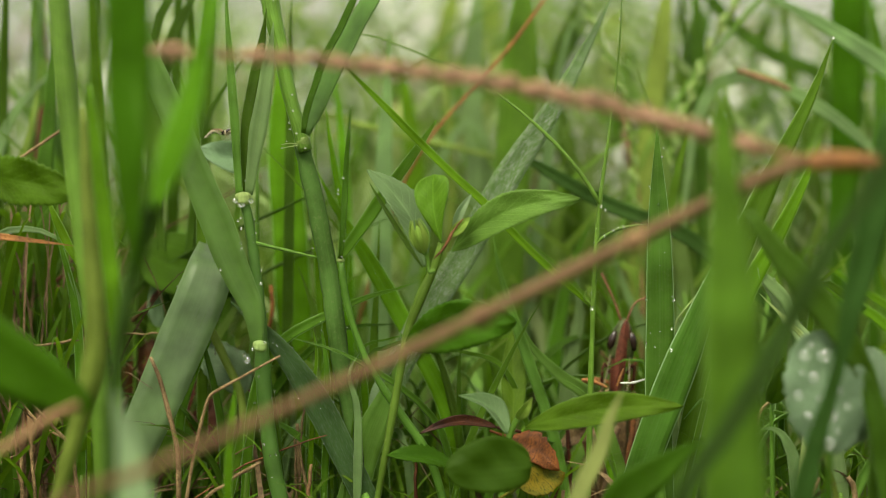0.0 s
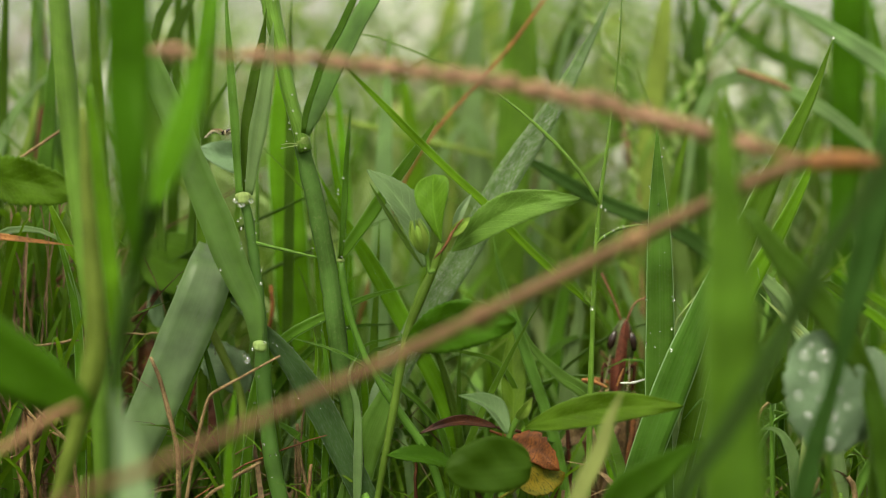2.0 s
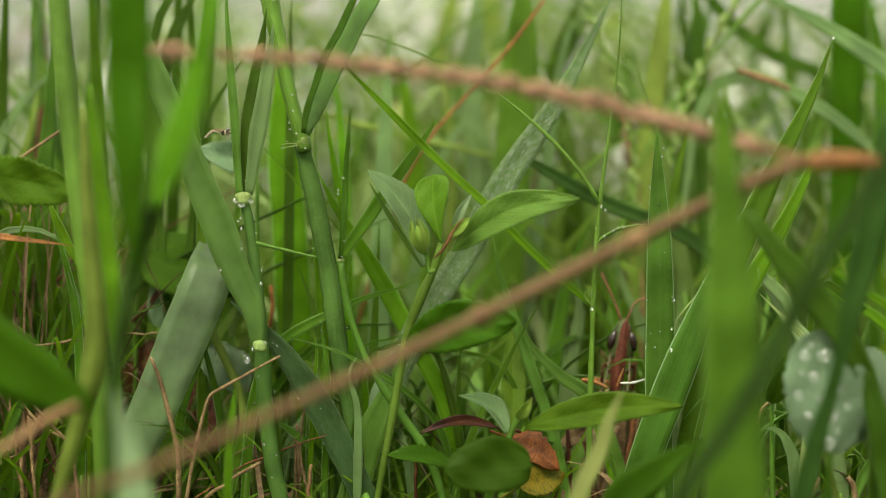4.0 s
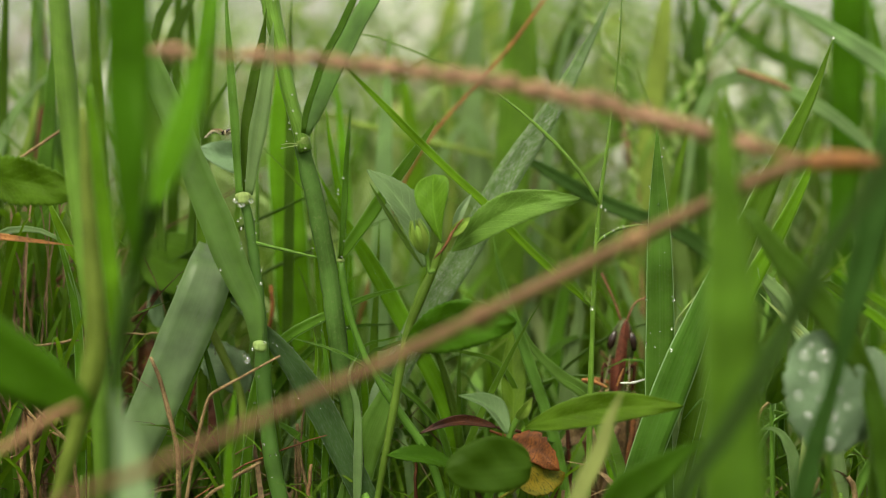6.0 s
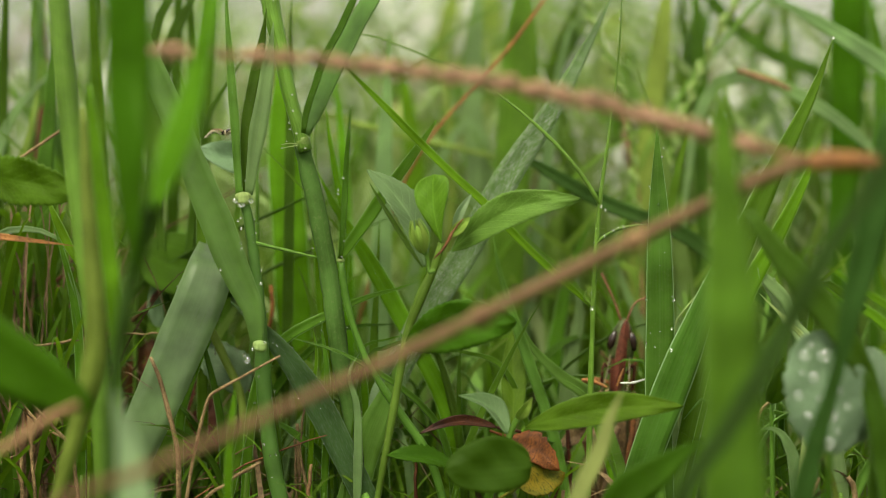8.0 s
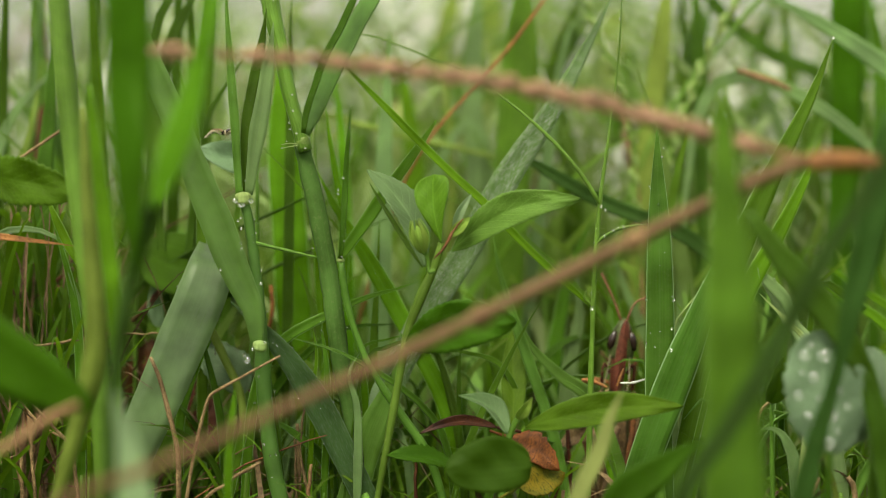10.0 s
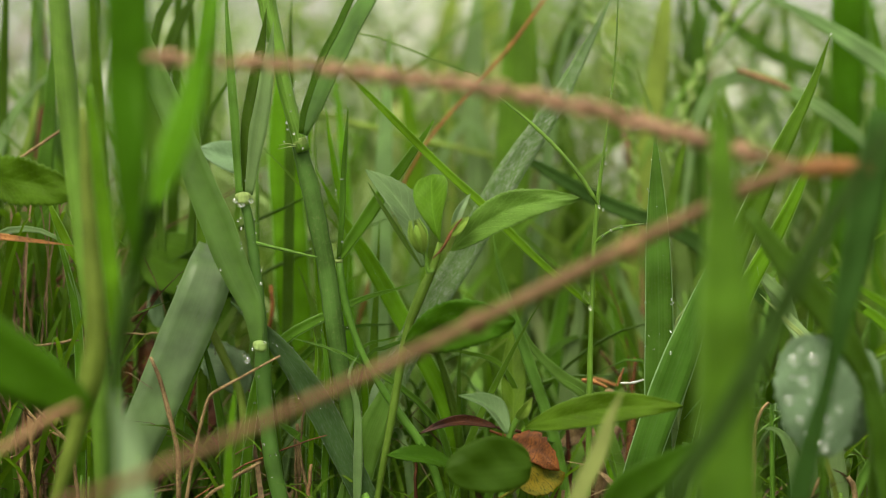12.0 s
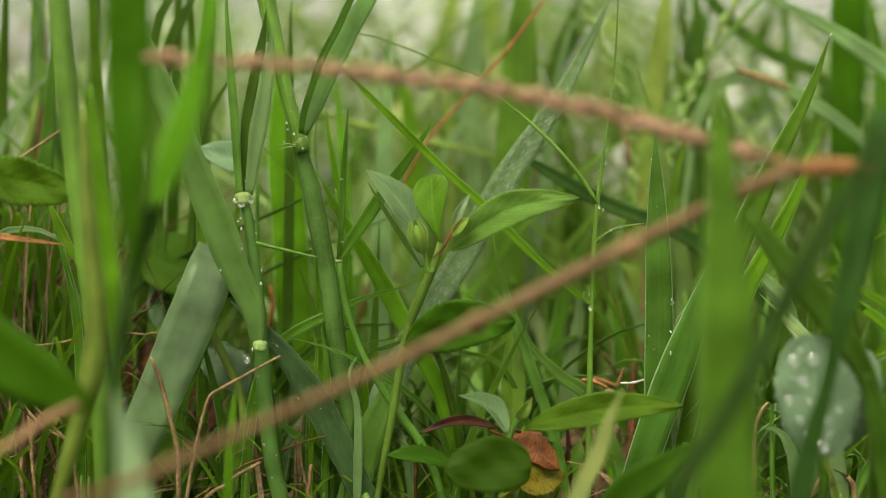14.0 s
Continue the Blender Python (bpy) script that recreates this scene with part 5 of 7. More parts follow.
stalk([(-0.0844, 0.5209, 0), (-0.0821, 0.5223, 0.0181), (-0.0793, 0.5236, 0.0343), (-0.0754, 0.5247, 0.0491), (-0.0743, 0.5249, 0.0509), (-0.0725, 0.5249, 0.052), (-0.0641, 0.5253, 0.0567), (-0.0522, 0.5258, 0.0632)], [0.0006, 0.00056, 0.00052, 0.0005, 0.00032], STRAW, "kinked straw-coloured dead stalk", crooked=False, n=48)
stalk([(-0.0822, 0.5209, 0), (-0.0759, 0.5223, 0.0177), (-0.0677, 0.5228, 0.0235), (-0.0583, 0.5232, 0.0293)], [0.00109, 0.00091, 0.00072], STRAW, "short broken straw on the ground")
blade([(-0.1891, 0.5209, 0), (-0.1692, 0.528, 0.0921), (-0.1529, 0.5288, 0.1015), (-0.1348, 0.5287, 0.1004), (-0.1174, 0.5285, 0.0982)], 0.00435, ORANGE, "orange-brown withered grass blade lying across", tip=0.5, fold=0.3)
stalk([(-0.1344, 0.5815, 0.1348), (-0.1455, 0.5809, 0.1269), (-0.1614, 0.5801, 0.1164), (-0.1772, 0.5786, 0.0977), (-0.1911, 0.5711, 0)], [0.00079, 0.00099, 0.00099], STRAW, "thin pale dead stalk")
for pts, r in (
    ([(-0.1361, 0.541, 0), (-0.1357, 0.5423, 0.0173), (-0.137, 0.5435, 0.0323), (-0.1333, 0.5441, 0.0407), (-0.1229, 0.5446, 0.0463)], 0.00150),
    ([(-0.1449, 0.5611, 0), (-0.1459, 0.5622, 0.0148), (-0.1488, 0.5639, 0.0362), (-0.1508, 0.5653, 0.0556)], 0.00117),
    ([(-0.1248, 0.5435, 0.0323), (-0.1361, 0.5441, 0.0398), (-0.1474, 0.5451, 0.0529), (-0.1615, 0.551, 0)], 0.00094),
    ([(-0.0429, 0.551, 0), (-0.0457, 0.5521, 0.0132), (-0.0486, 0.5531, 0.0265), (-0.0467, 0.5543, 0.0418)], 0.00134),
    ([(-0.0514, 0.5611, 0), (-0.0505, 0.5622, 0.0148), (-0.0514, 0.5634, 0.0304)], 0.00117),
):
    stalk(pts, [r * 0.62, r * 0.6, r * 0.4], STRAW, "brown dead grass stalk among the blades")

def litter_left():
    """Dead and living slim shoots tangled beside the left stems."""
    rnd = random.Random(41)
    for i in range(46):
        y = rnd.uniform(0.56, 0.68)
        x = rnd.uniform(-0.285, -0.19) * y
        tall = rnd.uniform(0.03, 0.125)
        lean_x = rnd.gauss(0, 0.55) * tall
        pts = [(x, y, -0.004), (x + lean_x * 0.3, y, tall * 0.6), (x + lean_x, y + rnd.uniform(-0.01, 0.01), tall)]
        if i % 5 < 2:
            r = rnd.uniform(0.0004, 0.0011)
            stalk(pts, [r, r, r * 0.6], rnd.choice((STRAW, RUST, STRAW)), "brown dead stalk tangled among the grass", n=12, sides=6)
        else:
            # only dark greens here, so the left undergrowth's shade is partly in the colour
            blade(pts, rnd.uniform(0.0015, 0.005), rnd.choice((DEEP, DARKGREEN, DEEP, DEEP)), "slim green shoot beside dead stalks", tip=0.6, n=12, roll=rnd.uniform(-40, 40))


litter_left()


def straws():
    """Loose dead straws lying crosswise low among the stems."""
    rnd = random.Random(58)
    for i in range(32):
        y = rnd.uniform(0.54, 0.66)
        x = rnd.uniform(-0.29, -0.13) * y if i % 3 else rnd.uniform(-0.28, 0.28) * y
        if 0.03 < x < 0.09:
            continue
        z0, a, L = rnd.uniform(0.0, 0.012), rnd.uniform(-1.3, 1.3), rnd.uniform(0.03, 0.09)
        dx, dz = math.sin(a) * L, max(0.006, math.cos(a) * L * rnd.uniform(0.3, 0.75))
        r = rnd.uniform(0.0003, 0.0009)
        pts = [(x, y, z0), (x + dx * 0.4, y + 0.004, z0 + dz * 0.5), (x + dx, y + rnd.uniform(-0.01, 0.01), z0 + dz)]
        stalk(pts, [r, r, r * 0.6], rnd.choice((STRAW, STRAW, RUST, TAN)), "thin brown straw leaning low in the grass", n=14, sides=6)


straws()

# ---- perch of the grasshopper: a clump of dead stems ----
stalk([(0.0567, 0.5711, 0), (0.0579, 0.5721, 0.0127), (0.0593, 0.5728, 0.0225), (0.0615, 0.5735, 0.0314)], [0.00278, 0.00258, 0.00178], BROWNED, "thick streaky brown dead stem in a clump")
stalk([(0.0617, 0.5661, 0), (0.0633, 0.5671, 0.0137), (0.0649, 0.568, 0.0255), (0.0664, 0.5689, 0.0363)], [0.00177, 0.00177, 0.00118], RUST, "red-brown dead stem beside a thicker one")
stalk([(0.0524, 0.5761, 0), (0.0528, 0.577, 0.0116), (0.0512, 0.5778, 0.0216), (0.0492, 0.5783, 0.0279)], [0.00140, 0.00140, 0.00100], RUST, "dark dead stem in a clump")
stalk([(0.0545, 0.5912, 0), (0.057, 0.5916, 0.0063), (0.0586, 0.5932, 0.0267), (0.0607, 0.5943, 0.0411)], [0.00308, 0.00287, 0.00226], STRAW, "streaky brown dead stem in a clump")
stalk([(0.0648, 0.6012, 0), (0.0669, 0.6017, 0.0062), (0.069, 0.6034, 0.029), (0.0713, 0.6052, 0.0519)], [0.00167, 0.00146, 0.00104], RUST, "dark red-brown dead stem in a clump")
stalk([(0.0721, 0.6012, 0), (0.0696, 0.6037, 0.0332), (0.0642, 0.6047, 0.0457), (0.058, 0.6053, 0.0536)], [0.00104, 0.00083, 0.00063], RUST, "crooked red-brown dead twig")
stalk([(0.0474, 0.5945, 0.0431), (0.0545, 0.5946, 0.0447), (0.0627, 0.5944, 0.0427)], [0.00082, 0.00103, 0.00082], ORANGE, "short orange dead twig")
stalk([(0.0586, 0.6076, 0.0831), (0.0628, 0.6068, 0.0727), (0.0669, 0.6058, 0.0602), (0.0721, 0.6012, 0)], [0.00033, 0.00046, 0.00063], RUST, "thin red-brown twig with a drop")


def grasshopper():
    """Clings head up, its back to the lens; local z runs to the head."""
    at = (0.0617, 0.5833, 0.0286)
    k = 0.00020
    ob = plant("grasshopper", at, "red-brown and green slant-faced grasshopper clinging head up", "grasshopper")
    body = part("body", bead("body", HOPPER_SIDE, 16, 14, lambda s: (0.55 + 0.45 * math.sin(math.pi * min(1, s * 1.1))) * (math.sin(math.pi * min(1, 0.03 + s * 0.95)) ** 0.35), 25 * k, 22 * k, 225 * k), ob, "", pose(-2 * k, 0, -110 * k))
    part("dorsal_stripe", broad((-4 * k, -19 * k, 60 * k), (6 * k, -19 * k, 196 * k), 20 * k, HOPPER_BACK, (0, -1, 0), arch=0.02, fold=-0.5, blunt=0.9, thick=0.0008), ob, "red-brown stripe down the back")
    part("pronotum", bead("pronotum", HOPPER_BACK, 10, 12, lambda s: 0.75 + 0.25 * s, 13 * k, 21 * k, 70 * k), ob, "red-brown saddle", pose(-6 * k, -1.5 * k, 64 * k, 0, 4, 0))
    for sx in (-1, 1):
        part("keel", tube([(sx * 23 * k - 8 * k, -10 * k, 62 * k), (sx * 20 * k - 2 * k, -13 * k, 100 * k), (sx * 17 * k, -12 * k, 136 * k)], [1.0 * k, 1.5 * k, 0.9 * k], HOPPER_LINE, n=8, sides=6), ob, "pale line along the side")
    head = part("head", bead("head", HOPPER_SIDE, 12, 12, lambda s: math.sin(math.pi * min(1, 0.32 + s * 0.62)) ** 0.8, 23 * k, 19 * k, 78 * k), ob, "slanted green and brown head", pose(2 * k, 0, 122 * k, 0, 3, 0))
    part("crown_stripe", broad((0, -19 * k, 4 * k), (3 * k, -6 * k, 76 * k), 21 * k, HOPPER_BACK, (0, -1, 0.1), arch=0.05, fold=-0.4, blunt=0.9, thick=0.0008), head, "red-brown stripe")
    for sx in (-1, 1):
        part("eye", bead("eye", EYE, 8, 10, lambda s: math.sqrt(max(0, s * (1 - s))) * 2, 8 * k, 9 * k, 38 * k), head, "dark oval eye", pose(sx * 23 * k, -8 * k, 20 * k, 0, -sx * 15, 0))
        top = 74 * k
        tipx = -44 * k if sx < 0 else 34 * k
        part("antenna", tube([(sx * 4 * k, 0, top - 4 * k), (sx * 4 * k + tipx * 0.4, -3 * k, top + 34 * k), (sx * 4 * k + tipx, -4 * k, top + (80 if sx < 0 else 46) * k)], [2.4 * k, 2.0 * k, 1.2 * k], FEELER, n=10, sides=6), head, "thin red-brown feeler")
        part("wing", ribbon([(sx * 9 * k - 6 * k, -17 * k, 66 * k), (sx * 13 * k - 8 * k, -23 * k, 0), (sx * 10 * k - 10 * k, -24 * k, -80 * k), (sx * 5 * k - 12 * k, -18 * k, -150 * k)], 26 * k, HOPPER_WING, roll=sx * 25, fold=0.1, tip=0.4, thick=0.0003), ob, "folded streaky brown wing")
        femur = part("hind_leg", bead("hind_leg", HOPPER_BACK, 10, 8, lambda s: math.sin(math.pi * min(1, 0.1 + s * 0.85)) * (1.15 - 0.7 * s), 11 * k, 6 * k, 150 * k), ob, "long jumping leg", pose(sx * 24 * k, -6 * k, -100 * k, -8, sx * 6, 0))
        part("shin", tube([(0, 0, 148 * k), (sx * 6 * k, -6 * k, 80 * k), (sx * 9 * k, -8 * k, 0), (sx * 4 * k, -8 * k, -30 * k)], [3.5 * k, 2.6 * k, 2.2 * k], HOPPER_WING, n=10, sides=6), femur)
        part("foreleg", tube([(sx * 16 * k, 4 * k, 100 * k), (sx * 25 * k, 2 * k, 118 * k), (sx * 28 * k, 8 * k, 84 * k), (sx * 24 * k, 20 * k, 60 * k)], [3.4 * k, 3 * k, 2 * k], HOPPER_BACK, n=12, sides=6), ob)
        part("middle_leg", tube([(sx * 16 * k, 4 * k, 50 * k), (sx * 30 * k, 2 * k, 66 * k), (sx * 34 * k, 8 * k, 22 * k), (sx * 30 * k, 20 * k, 4 * k)], [3.4 * k, 3 * k, 2 * k], HOPPER_BACK, n=12, sides=6), ob)
    ob.rotation_euler = (0, radians(2), 0)
    return ob


hopper = grasshopper()


def gnat():
    """A tiny fly resting on a leaf edge, legs banded pale and dark."""
    at = (-0.076, 0.5773, 0.1333)
    k = 0.00020
    ob = plant("fly", at, "tiny grey-brown fly with banded legs on a leaf", "insect")
    part("body", bead("body", EYE, 8, 8, lambda s: math.sin(math.pi * s) ** 0.7, 5 * k, 5 * k, 22 * k), ob, "dark grey body", pose(-8 * k, 0, 2 * k, 0, 70, 0))
    part("head", bead("head", EYE, 6, 8, lambda s: math.sqrt(max(0, s * (1 - s))) * 2, 3.5 * k, 3.5 * k, 7 * k), ob, "", pose(11 * k, 0, 4 * k, 0, 40, 0))
    for sx in (-1, 1):
        part("wing", broad((-2 * k, sx * 2 * k, 7 * k), (-24 * k, sx * 7 * k, 9 * k), 9 * k, HOPPER_WING, (0, -0.4, 1), arch=0.05, thick=0.00006), ob, "clear folded wing")
        for x0, x1 in ((6, 16), (0, 4), (-6, -34)):
            leg = part("leg", tube([(x0 * k, sx * 3 * k, 2 * k), ((x0 + x1) / 2 * k, sx * 12 * k, 8 * k), (x1 * k, sx * 14 * k, -5 * k)], [1.3 * k, 1.2 * k, 0.7 * k], HOPPER_LINE, n=10, sides=5), ob)
            for f in (0.3, 0.55, 0.8):
                part("band", bead("band", EYE, 4, 6, lambda s: 1.0, 1.5 * k, 1.5 * k, 2.5 * k), leg, "", pose((x0 + (x1 - x0) * f) * k, sx * (3 + 11 * f) * k, (2 + 16 * f * (1 - f) - 5 * f) * k, 0, 70, 0))
    return ob


fly = gnat()

# ---- more single shoots among the sharp plants ----
blade([(0.0091, 0.5711, 0), (0.0012, 0.574, 0.0384), (-0.0107, 0.5759, 0.0621), (-0.0256, 0.5779, 0.0888), (-0.0385, 0.5795, 0.1095), (-0.0444, 0.5804, 0.1214)], 0.00634, BRIGHT, "light green grass blade leaning behind the stems", tip=0.4)
blade([(-0.0256, 0.5711, 0), (-0.0242, 0.5759, 0.0621), (-0.023, 0.5777, 0.0858), (-0.0222, 0.5791, 0.1046)], 0.00357, GREEN, "narrow upright green grass blade", drops=2, tip=0.6)
blade([(-0.0371, 0.551, 0), (-0.031, 0.5519, 0.0113), (-0.0247, 0.5534, 0.0313), (-0.018, 0.5547, 0.0475), (-0.0151, 0.5554, 0.0571)], 0.00995, BLUISH, "bluish-green broad grass blade, short", drops=5, tip=0.4)
blade([(0.0011, 0.551, 0), (0.0088, 0.5533, 0.0294), (0.0203, 0.5552, 0.0542), (0.0289, 0.5565, 0.0704), (0.0337, 0.557, 0.0781)], 0.00260, GREEN, "slim green grass blade leaning", drops=2, tip=0.6)
blade([(0.0674, 0.5611, 0), (0.0499, 0.5644, 0.044), (0.0421, 0.5649, 0.0494), (0.0304, 0.5658, 0.0611), (0.0255, 0.5665, 0.0712)], 0.00526, BLUISH, "bluish grass blade bending down", tip=0.5)
blade([(0.0635, 0.5611, 0), (0.0489, 0.5644, 0.043), (0.0392, 0.5649, 0.0502), (0.0333, 0.5653, 0.0556)], 0.00351, BRIGHT, "short bright green grass blade", tip=0.6)
blade([(0.0382, 0.5611, 0), (0.0206, 0.5652, 0.0537), (0.009, 0.5656, 0.0585), (-0.0027, 0.5657, 0.0599), (-0.0164, 0.5658, 0.0611)], 0.00195, GREEN, "thread-thin arching grass blade", tip=0.5)
blade([(-0.0378, 0.5611, 0), (-0.0281, 0.5657, 0.0599), (-0.0183, 0.5659, 0.0634), (-0.0076, 0.5662, 0.0663)], 0.00175, GREEN, "thread-thin green grass blade", tip=0.5)
blade([(0.007, 0.5611, 0), (0.0055, 0.5644, 0.044), (0.0058, 0.5653, 0.0556), (0.0066, 0.5659, 0.0634)], 0.00156, DEEP, "thin dark grass stem, upright", tip=0.3)
blade([(-0.041, 0.551, 0), (-0.039, 0.5548, 0.0494), (-0.0406, 0.556, 0.0647), (-0.0429, 0.5569, 0.0761)], 0.00268, GREEN, "small green shoot beaded with drops", drops=8, tip=0.6)
blade([(-0.0457, 0.551, 0), (-0.0438, 0.5547, 0.0475), (-0.0429, 0.5557, 0.0609), (-0.0452, 0.5566, 0.0723)], 0.00191, BRIGHT, "small bright shoot beaded with drops", drops=6, tip=0.6)
blade([(-0.0289, 0.541, 0), (-0.0286, 0.5444, 0.0435), (-0.0312, 0.5452, 0.0548), (-0.0271, 0.5458, 0.0623)], 0.00301, GREY, "short pale shoot with large drops", drops=8, size=0.0009, tip=0.6)
blade([(-0.0745, 0.551, 0), (-0.0725, 0.5519, 0.0113), (-0.0678, 0.5535, 0.0323), (-0.0635, 0.5547, 0.0475)], 0.00345, GREEN, "narrow grass blade near a joint", drops=3, tip=0.5)
blade([(-0.0908, 0.5611, 0), (-0.0904, 0.5639, 0.0362), (-0.0855, 0.565, 0.0517), (-0.0787, 0.5661, 0.0653)], 0.00351, GREEN, "narrow grass blade beside a bent one", tip=0.5)
blade([(-0.0931, 0.5912, 0), (-0.1034, 0.6045, 0.174), (-0.089, 0.6061, 0.1944)], 0.00328, DEEP, "dark green grass blade, leaning", tip=0.1)
blade([(-0.1155, 0.6012, 0), (-0.1009, 0.6139, 0.1652), (-0.0901, 0.6156, 0.187)], 0.00459, DEEP, "dark green grass blade, leaning", tip=0.1)
blade([(-0.084, 0.5711, 0), (-0.0868, 0.5817, 0.1372), (-0.091, 0.5827, 0.151), (-0.094, 0.5836, 0.1629)], 0.00436, GREEN, "green grass tip behind the blades", tip=0.6)
blade([(-0.0993, 0.5912, 0), (-0.0853, 0.6019, 0.1392), (-0.0783, 0.6028, 0.1515), (-0.0705, 0.6038, 0.1637)], 0.00287, DEEP, "dark thin grass blade, leaning", tip=0.3)
blade([(-0.1444, 0.5912, 0), (-0.1444, 0.6004, 0.1208), (-0.1427, 0.602, 0.1412), (-0.1413, 0.6042, 0.1699)], 0.00615, DEEP, "dark green upright grass blade", tip=0.3)
blade([(-0.1567, 0.5912, 0), (-0.1563, 0.5984, 0.0942), (-0.1526, 0.5997, 0.1106), (-0.1495, 0.6004, 0.1208)], 0.00533, DEEP, "dark grass blade in the shade", tip=0.5)
blade([(-0.1807, 0.551, 0), (-0.1539, 0.5585, 0.0971), (-0.1414, 0.5589, 0.1019), (-0.1319, 0.5587, 0.0994), (-0.1233, 0.5581, 0.0924)], 0.00459, GREY, "pale arching grass blade tipped with drops", drops=6, tip=0.5)
blade([(-0.1223, 0.551, 0), (-0.1233, 0.556, 0.0647), (-0.1261, 0.5575, 0.0838), (-0.1338, 0.5595, 0.1105)], 0.00345, GREEN, "slim green blade beside the stems", drops=2, tip=0.5)
blade([(-0.1817, 0.6212, 0), (-0.1667, 0.6316, 0.135), (-0.1537, 0.633, 0.1521), (-0.1408, 0.6339, 0.165)], 0.00517, GREY, "pale leaning grass blade", tip=0.4)
blade([(-0.1919, 0.6413, 0), (-0.1675, 0.65, 0.1127), (-0.1608, 0.6522, 0.1415), (-0.1575, 0.6539, 0.1637)], 0.00400, YELLOWISH, "dull yellow grass blade", tip=0.4)
blade([(-0.1386, 0.6112, 0), (-0.1449, 0.6156, 0.0568), (-0.1577, 0.6172, 0.078), (-0.1704, 0.6182, 0.0906)], 0.00551, GREEN, "green blade leaning across the litter", tip=0.5)
blade([(-0.1577, 0.6112, 0), (-0.1534, 0.6136, 0.0315), (-0.1428, 0.6156, 0.0568), (-0.1343, 0.6172, 0.078)], 0.00509, DEEP, "deep green blade leaning", tip=0.5)
blade([(-0.0492, 0.5811, 0), (-0.0351, 0.5889, 0.101), (-0.0391, 0.5906, 0.1231), (-0.0421, 0.5923, 0.1452)], 0.00484, BRIGHT, "light green upright grass blade", tip=0.5)
blade([(-0.0408, 0.5912, 0), (-0.0459, 0.5989, 0.1004), (-0.049, 0.6008, 0.1249), (-0.0459, 0.6028, 0.1515)], 0.00410, BRIGHT, "light green slender grass blade", tip=0.5)
blade([(-0.0572, 0.5912, 0), (-0.0552, 0.6036, 0.1617), (-0.0554, 0.6045, 0.174), (-0.0545, 0.6055, 0.1862)], 0.00369, DEEP, "dark green narrow grass blade", tip=0.4)
blade([(0.0932, 0.6313, 0), (0.0822, 0.6348, 0.0455), (0.0713, 0.6368, 0.0717), (0.0647, 0.6381, 0.0891)], 0.00525, GREY, "pale green grass blade, slightly blurred", tip=0.6)
blade([(0.0379, 0.6212, 0), (0.0433, 0.6255, 0.0555), (0.0487, 0.6275, 0.0813), (0.0573, 0.6292, 0.1028)], 0.00646, GREEN, "mid-green grass blade, slightly blurred", tip=0.6)
blade([(0.0691, 0.6112, 0), (0.067, 0.6149, 0.0484), (0.0648, 0.6166, 0.0695), (0.0617, 0.6177, 0.0843)], 0.00678, GREEN, "green grass blade behind the perch", tip=0.6)
blade([(0.0458, 0.6112, 0), (0.0479, 0.6149, 0.0484), (0.0511, 0.6162, 0.0653), (0.05, 0.6177, 0.0843)], 0.00636, GREY, "pale green blade behind the perch", tip=0.6)
blade([(0.1095, 0.5109, 0), (0.1192, 0.536, 0.0651), (0.1128, 0.5366, 0.0725), (0.1035, 0.5373, 0.082)], 0.00258, NODE, "whitish bleached grass blade", tip=0.4)
blade([(0.1321, 0.531, 0), (0.1233, 0.5457, 0.0604), (0.116, 0.5566, 0.0723), (0.1103, 0.5674, 0.0828), (0.1064, 0.5677, 0.0867)], 0.00651, GREY, "pale wet grass blade bending", drops=4, size=0.001, tip=0.5)
blade([(0.1315, 0.4558, 0), (0.1273, 0.4583, 0.0328), (0.1243, 0.4594, 0.047), (0.1214, 0.4602, 0.0581), (0.1189, 0.461, 0.0676)], 0.00954, DEEP, "dark green grass blade beside a dewy leaf", widths=(0.8, 1, 0.93, 0.67, 0.17))
blade([(0.1247, 0.4608, 0), (0.1247, 0.4636, 0.0364), (0.1227, 0.4647, 0.0509), (0.119, 0.4655, 0.0621)], 0.00964, DEEP, "dark green grass blade, blurred", tip=0.6)
blade([(-0.0657, 0.4909, 0), (-0.0651, 0.4928, 0.0248), (-0.0646, 0.4938, 0.0385), (-0.0637, 0.4947, 0.0495), (-0.0629, 0.4953, 0.0572)], 0.00256, BRIGHT, "narrow bright grass blade in front of the litter", widths=(0.8, 1, 0.93, 0.8, 0.2))
blade([(-0.048, 0.5661, 0), (-0.047, 0.567, 0.0118), (-0.044, 0.5685, 0.0314), (-0.0381, 0.57, 0.051), (-0.0362, 0.5709, 0.0627)], 0.00314, BRIGHT, "light green blade rising between dark ones", widths=(0.8, 1, 0.94, 0.81, 0.19), drops=4)
blade([(0.1255, 0.5109, 0), (0.1233, 0.5126, 0.0221), (0.1205, 0.5134, 0.0318), (0.1193, 0.514, 0.0398)], 0.0016, YELLOWISH, "short yellow-green stem beside a dewy leaf", tip=0.3)
blade([(0.1638, 0.551, 0), (0.1504, 0.5534, 0.0303), (0.1476, 0.5543, 0.0418), (0.1437, 0.5548, 0.0494)], 0.00766, GREY, "pale leaf tip clustered with drops", drops=16, size=0.0007, tip=0.5)
blade([(0.1152, 0.5209, 0), (0.1116, 0.5234, 0.0325), (0.1071, 0.524, 0.0394), (0.1016, 0.524, 0.0401)], 0.00471, GREY, "pale curved grass blade", tip=0.5)
stalk([(0.1008, 0.531, 0), (0.1045, 0.5344, 0.0449), (0.1109, 0.5347, 0.048), (0.1174, 0.5349, 0.0511)], [0.00092, 0.00111, 0.00055], STRAW, "pale bleached straw lying across")
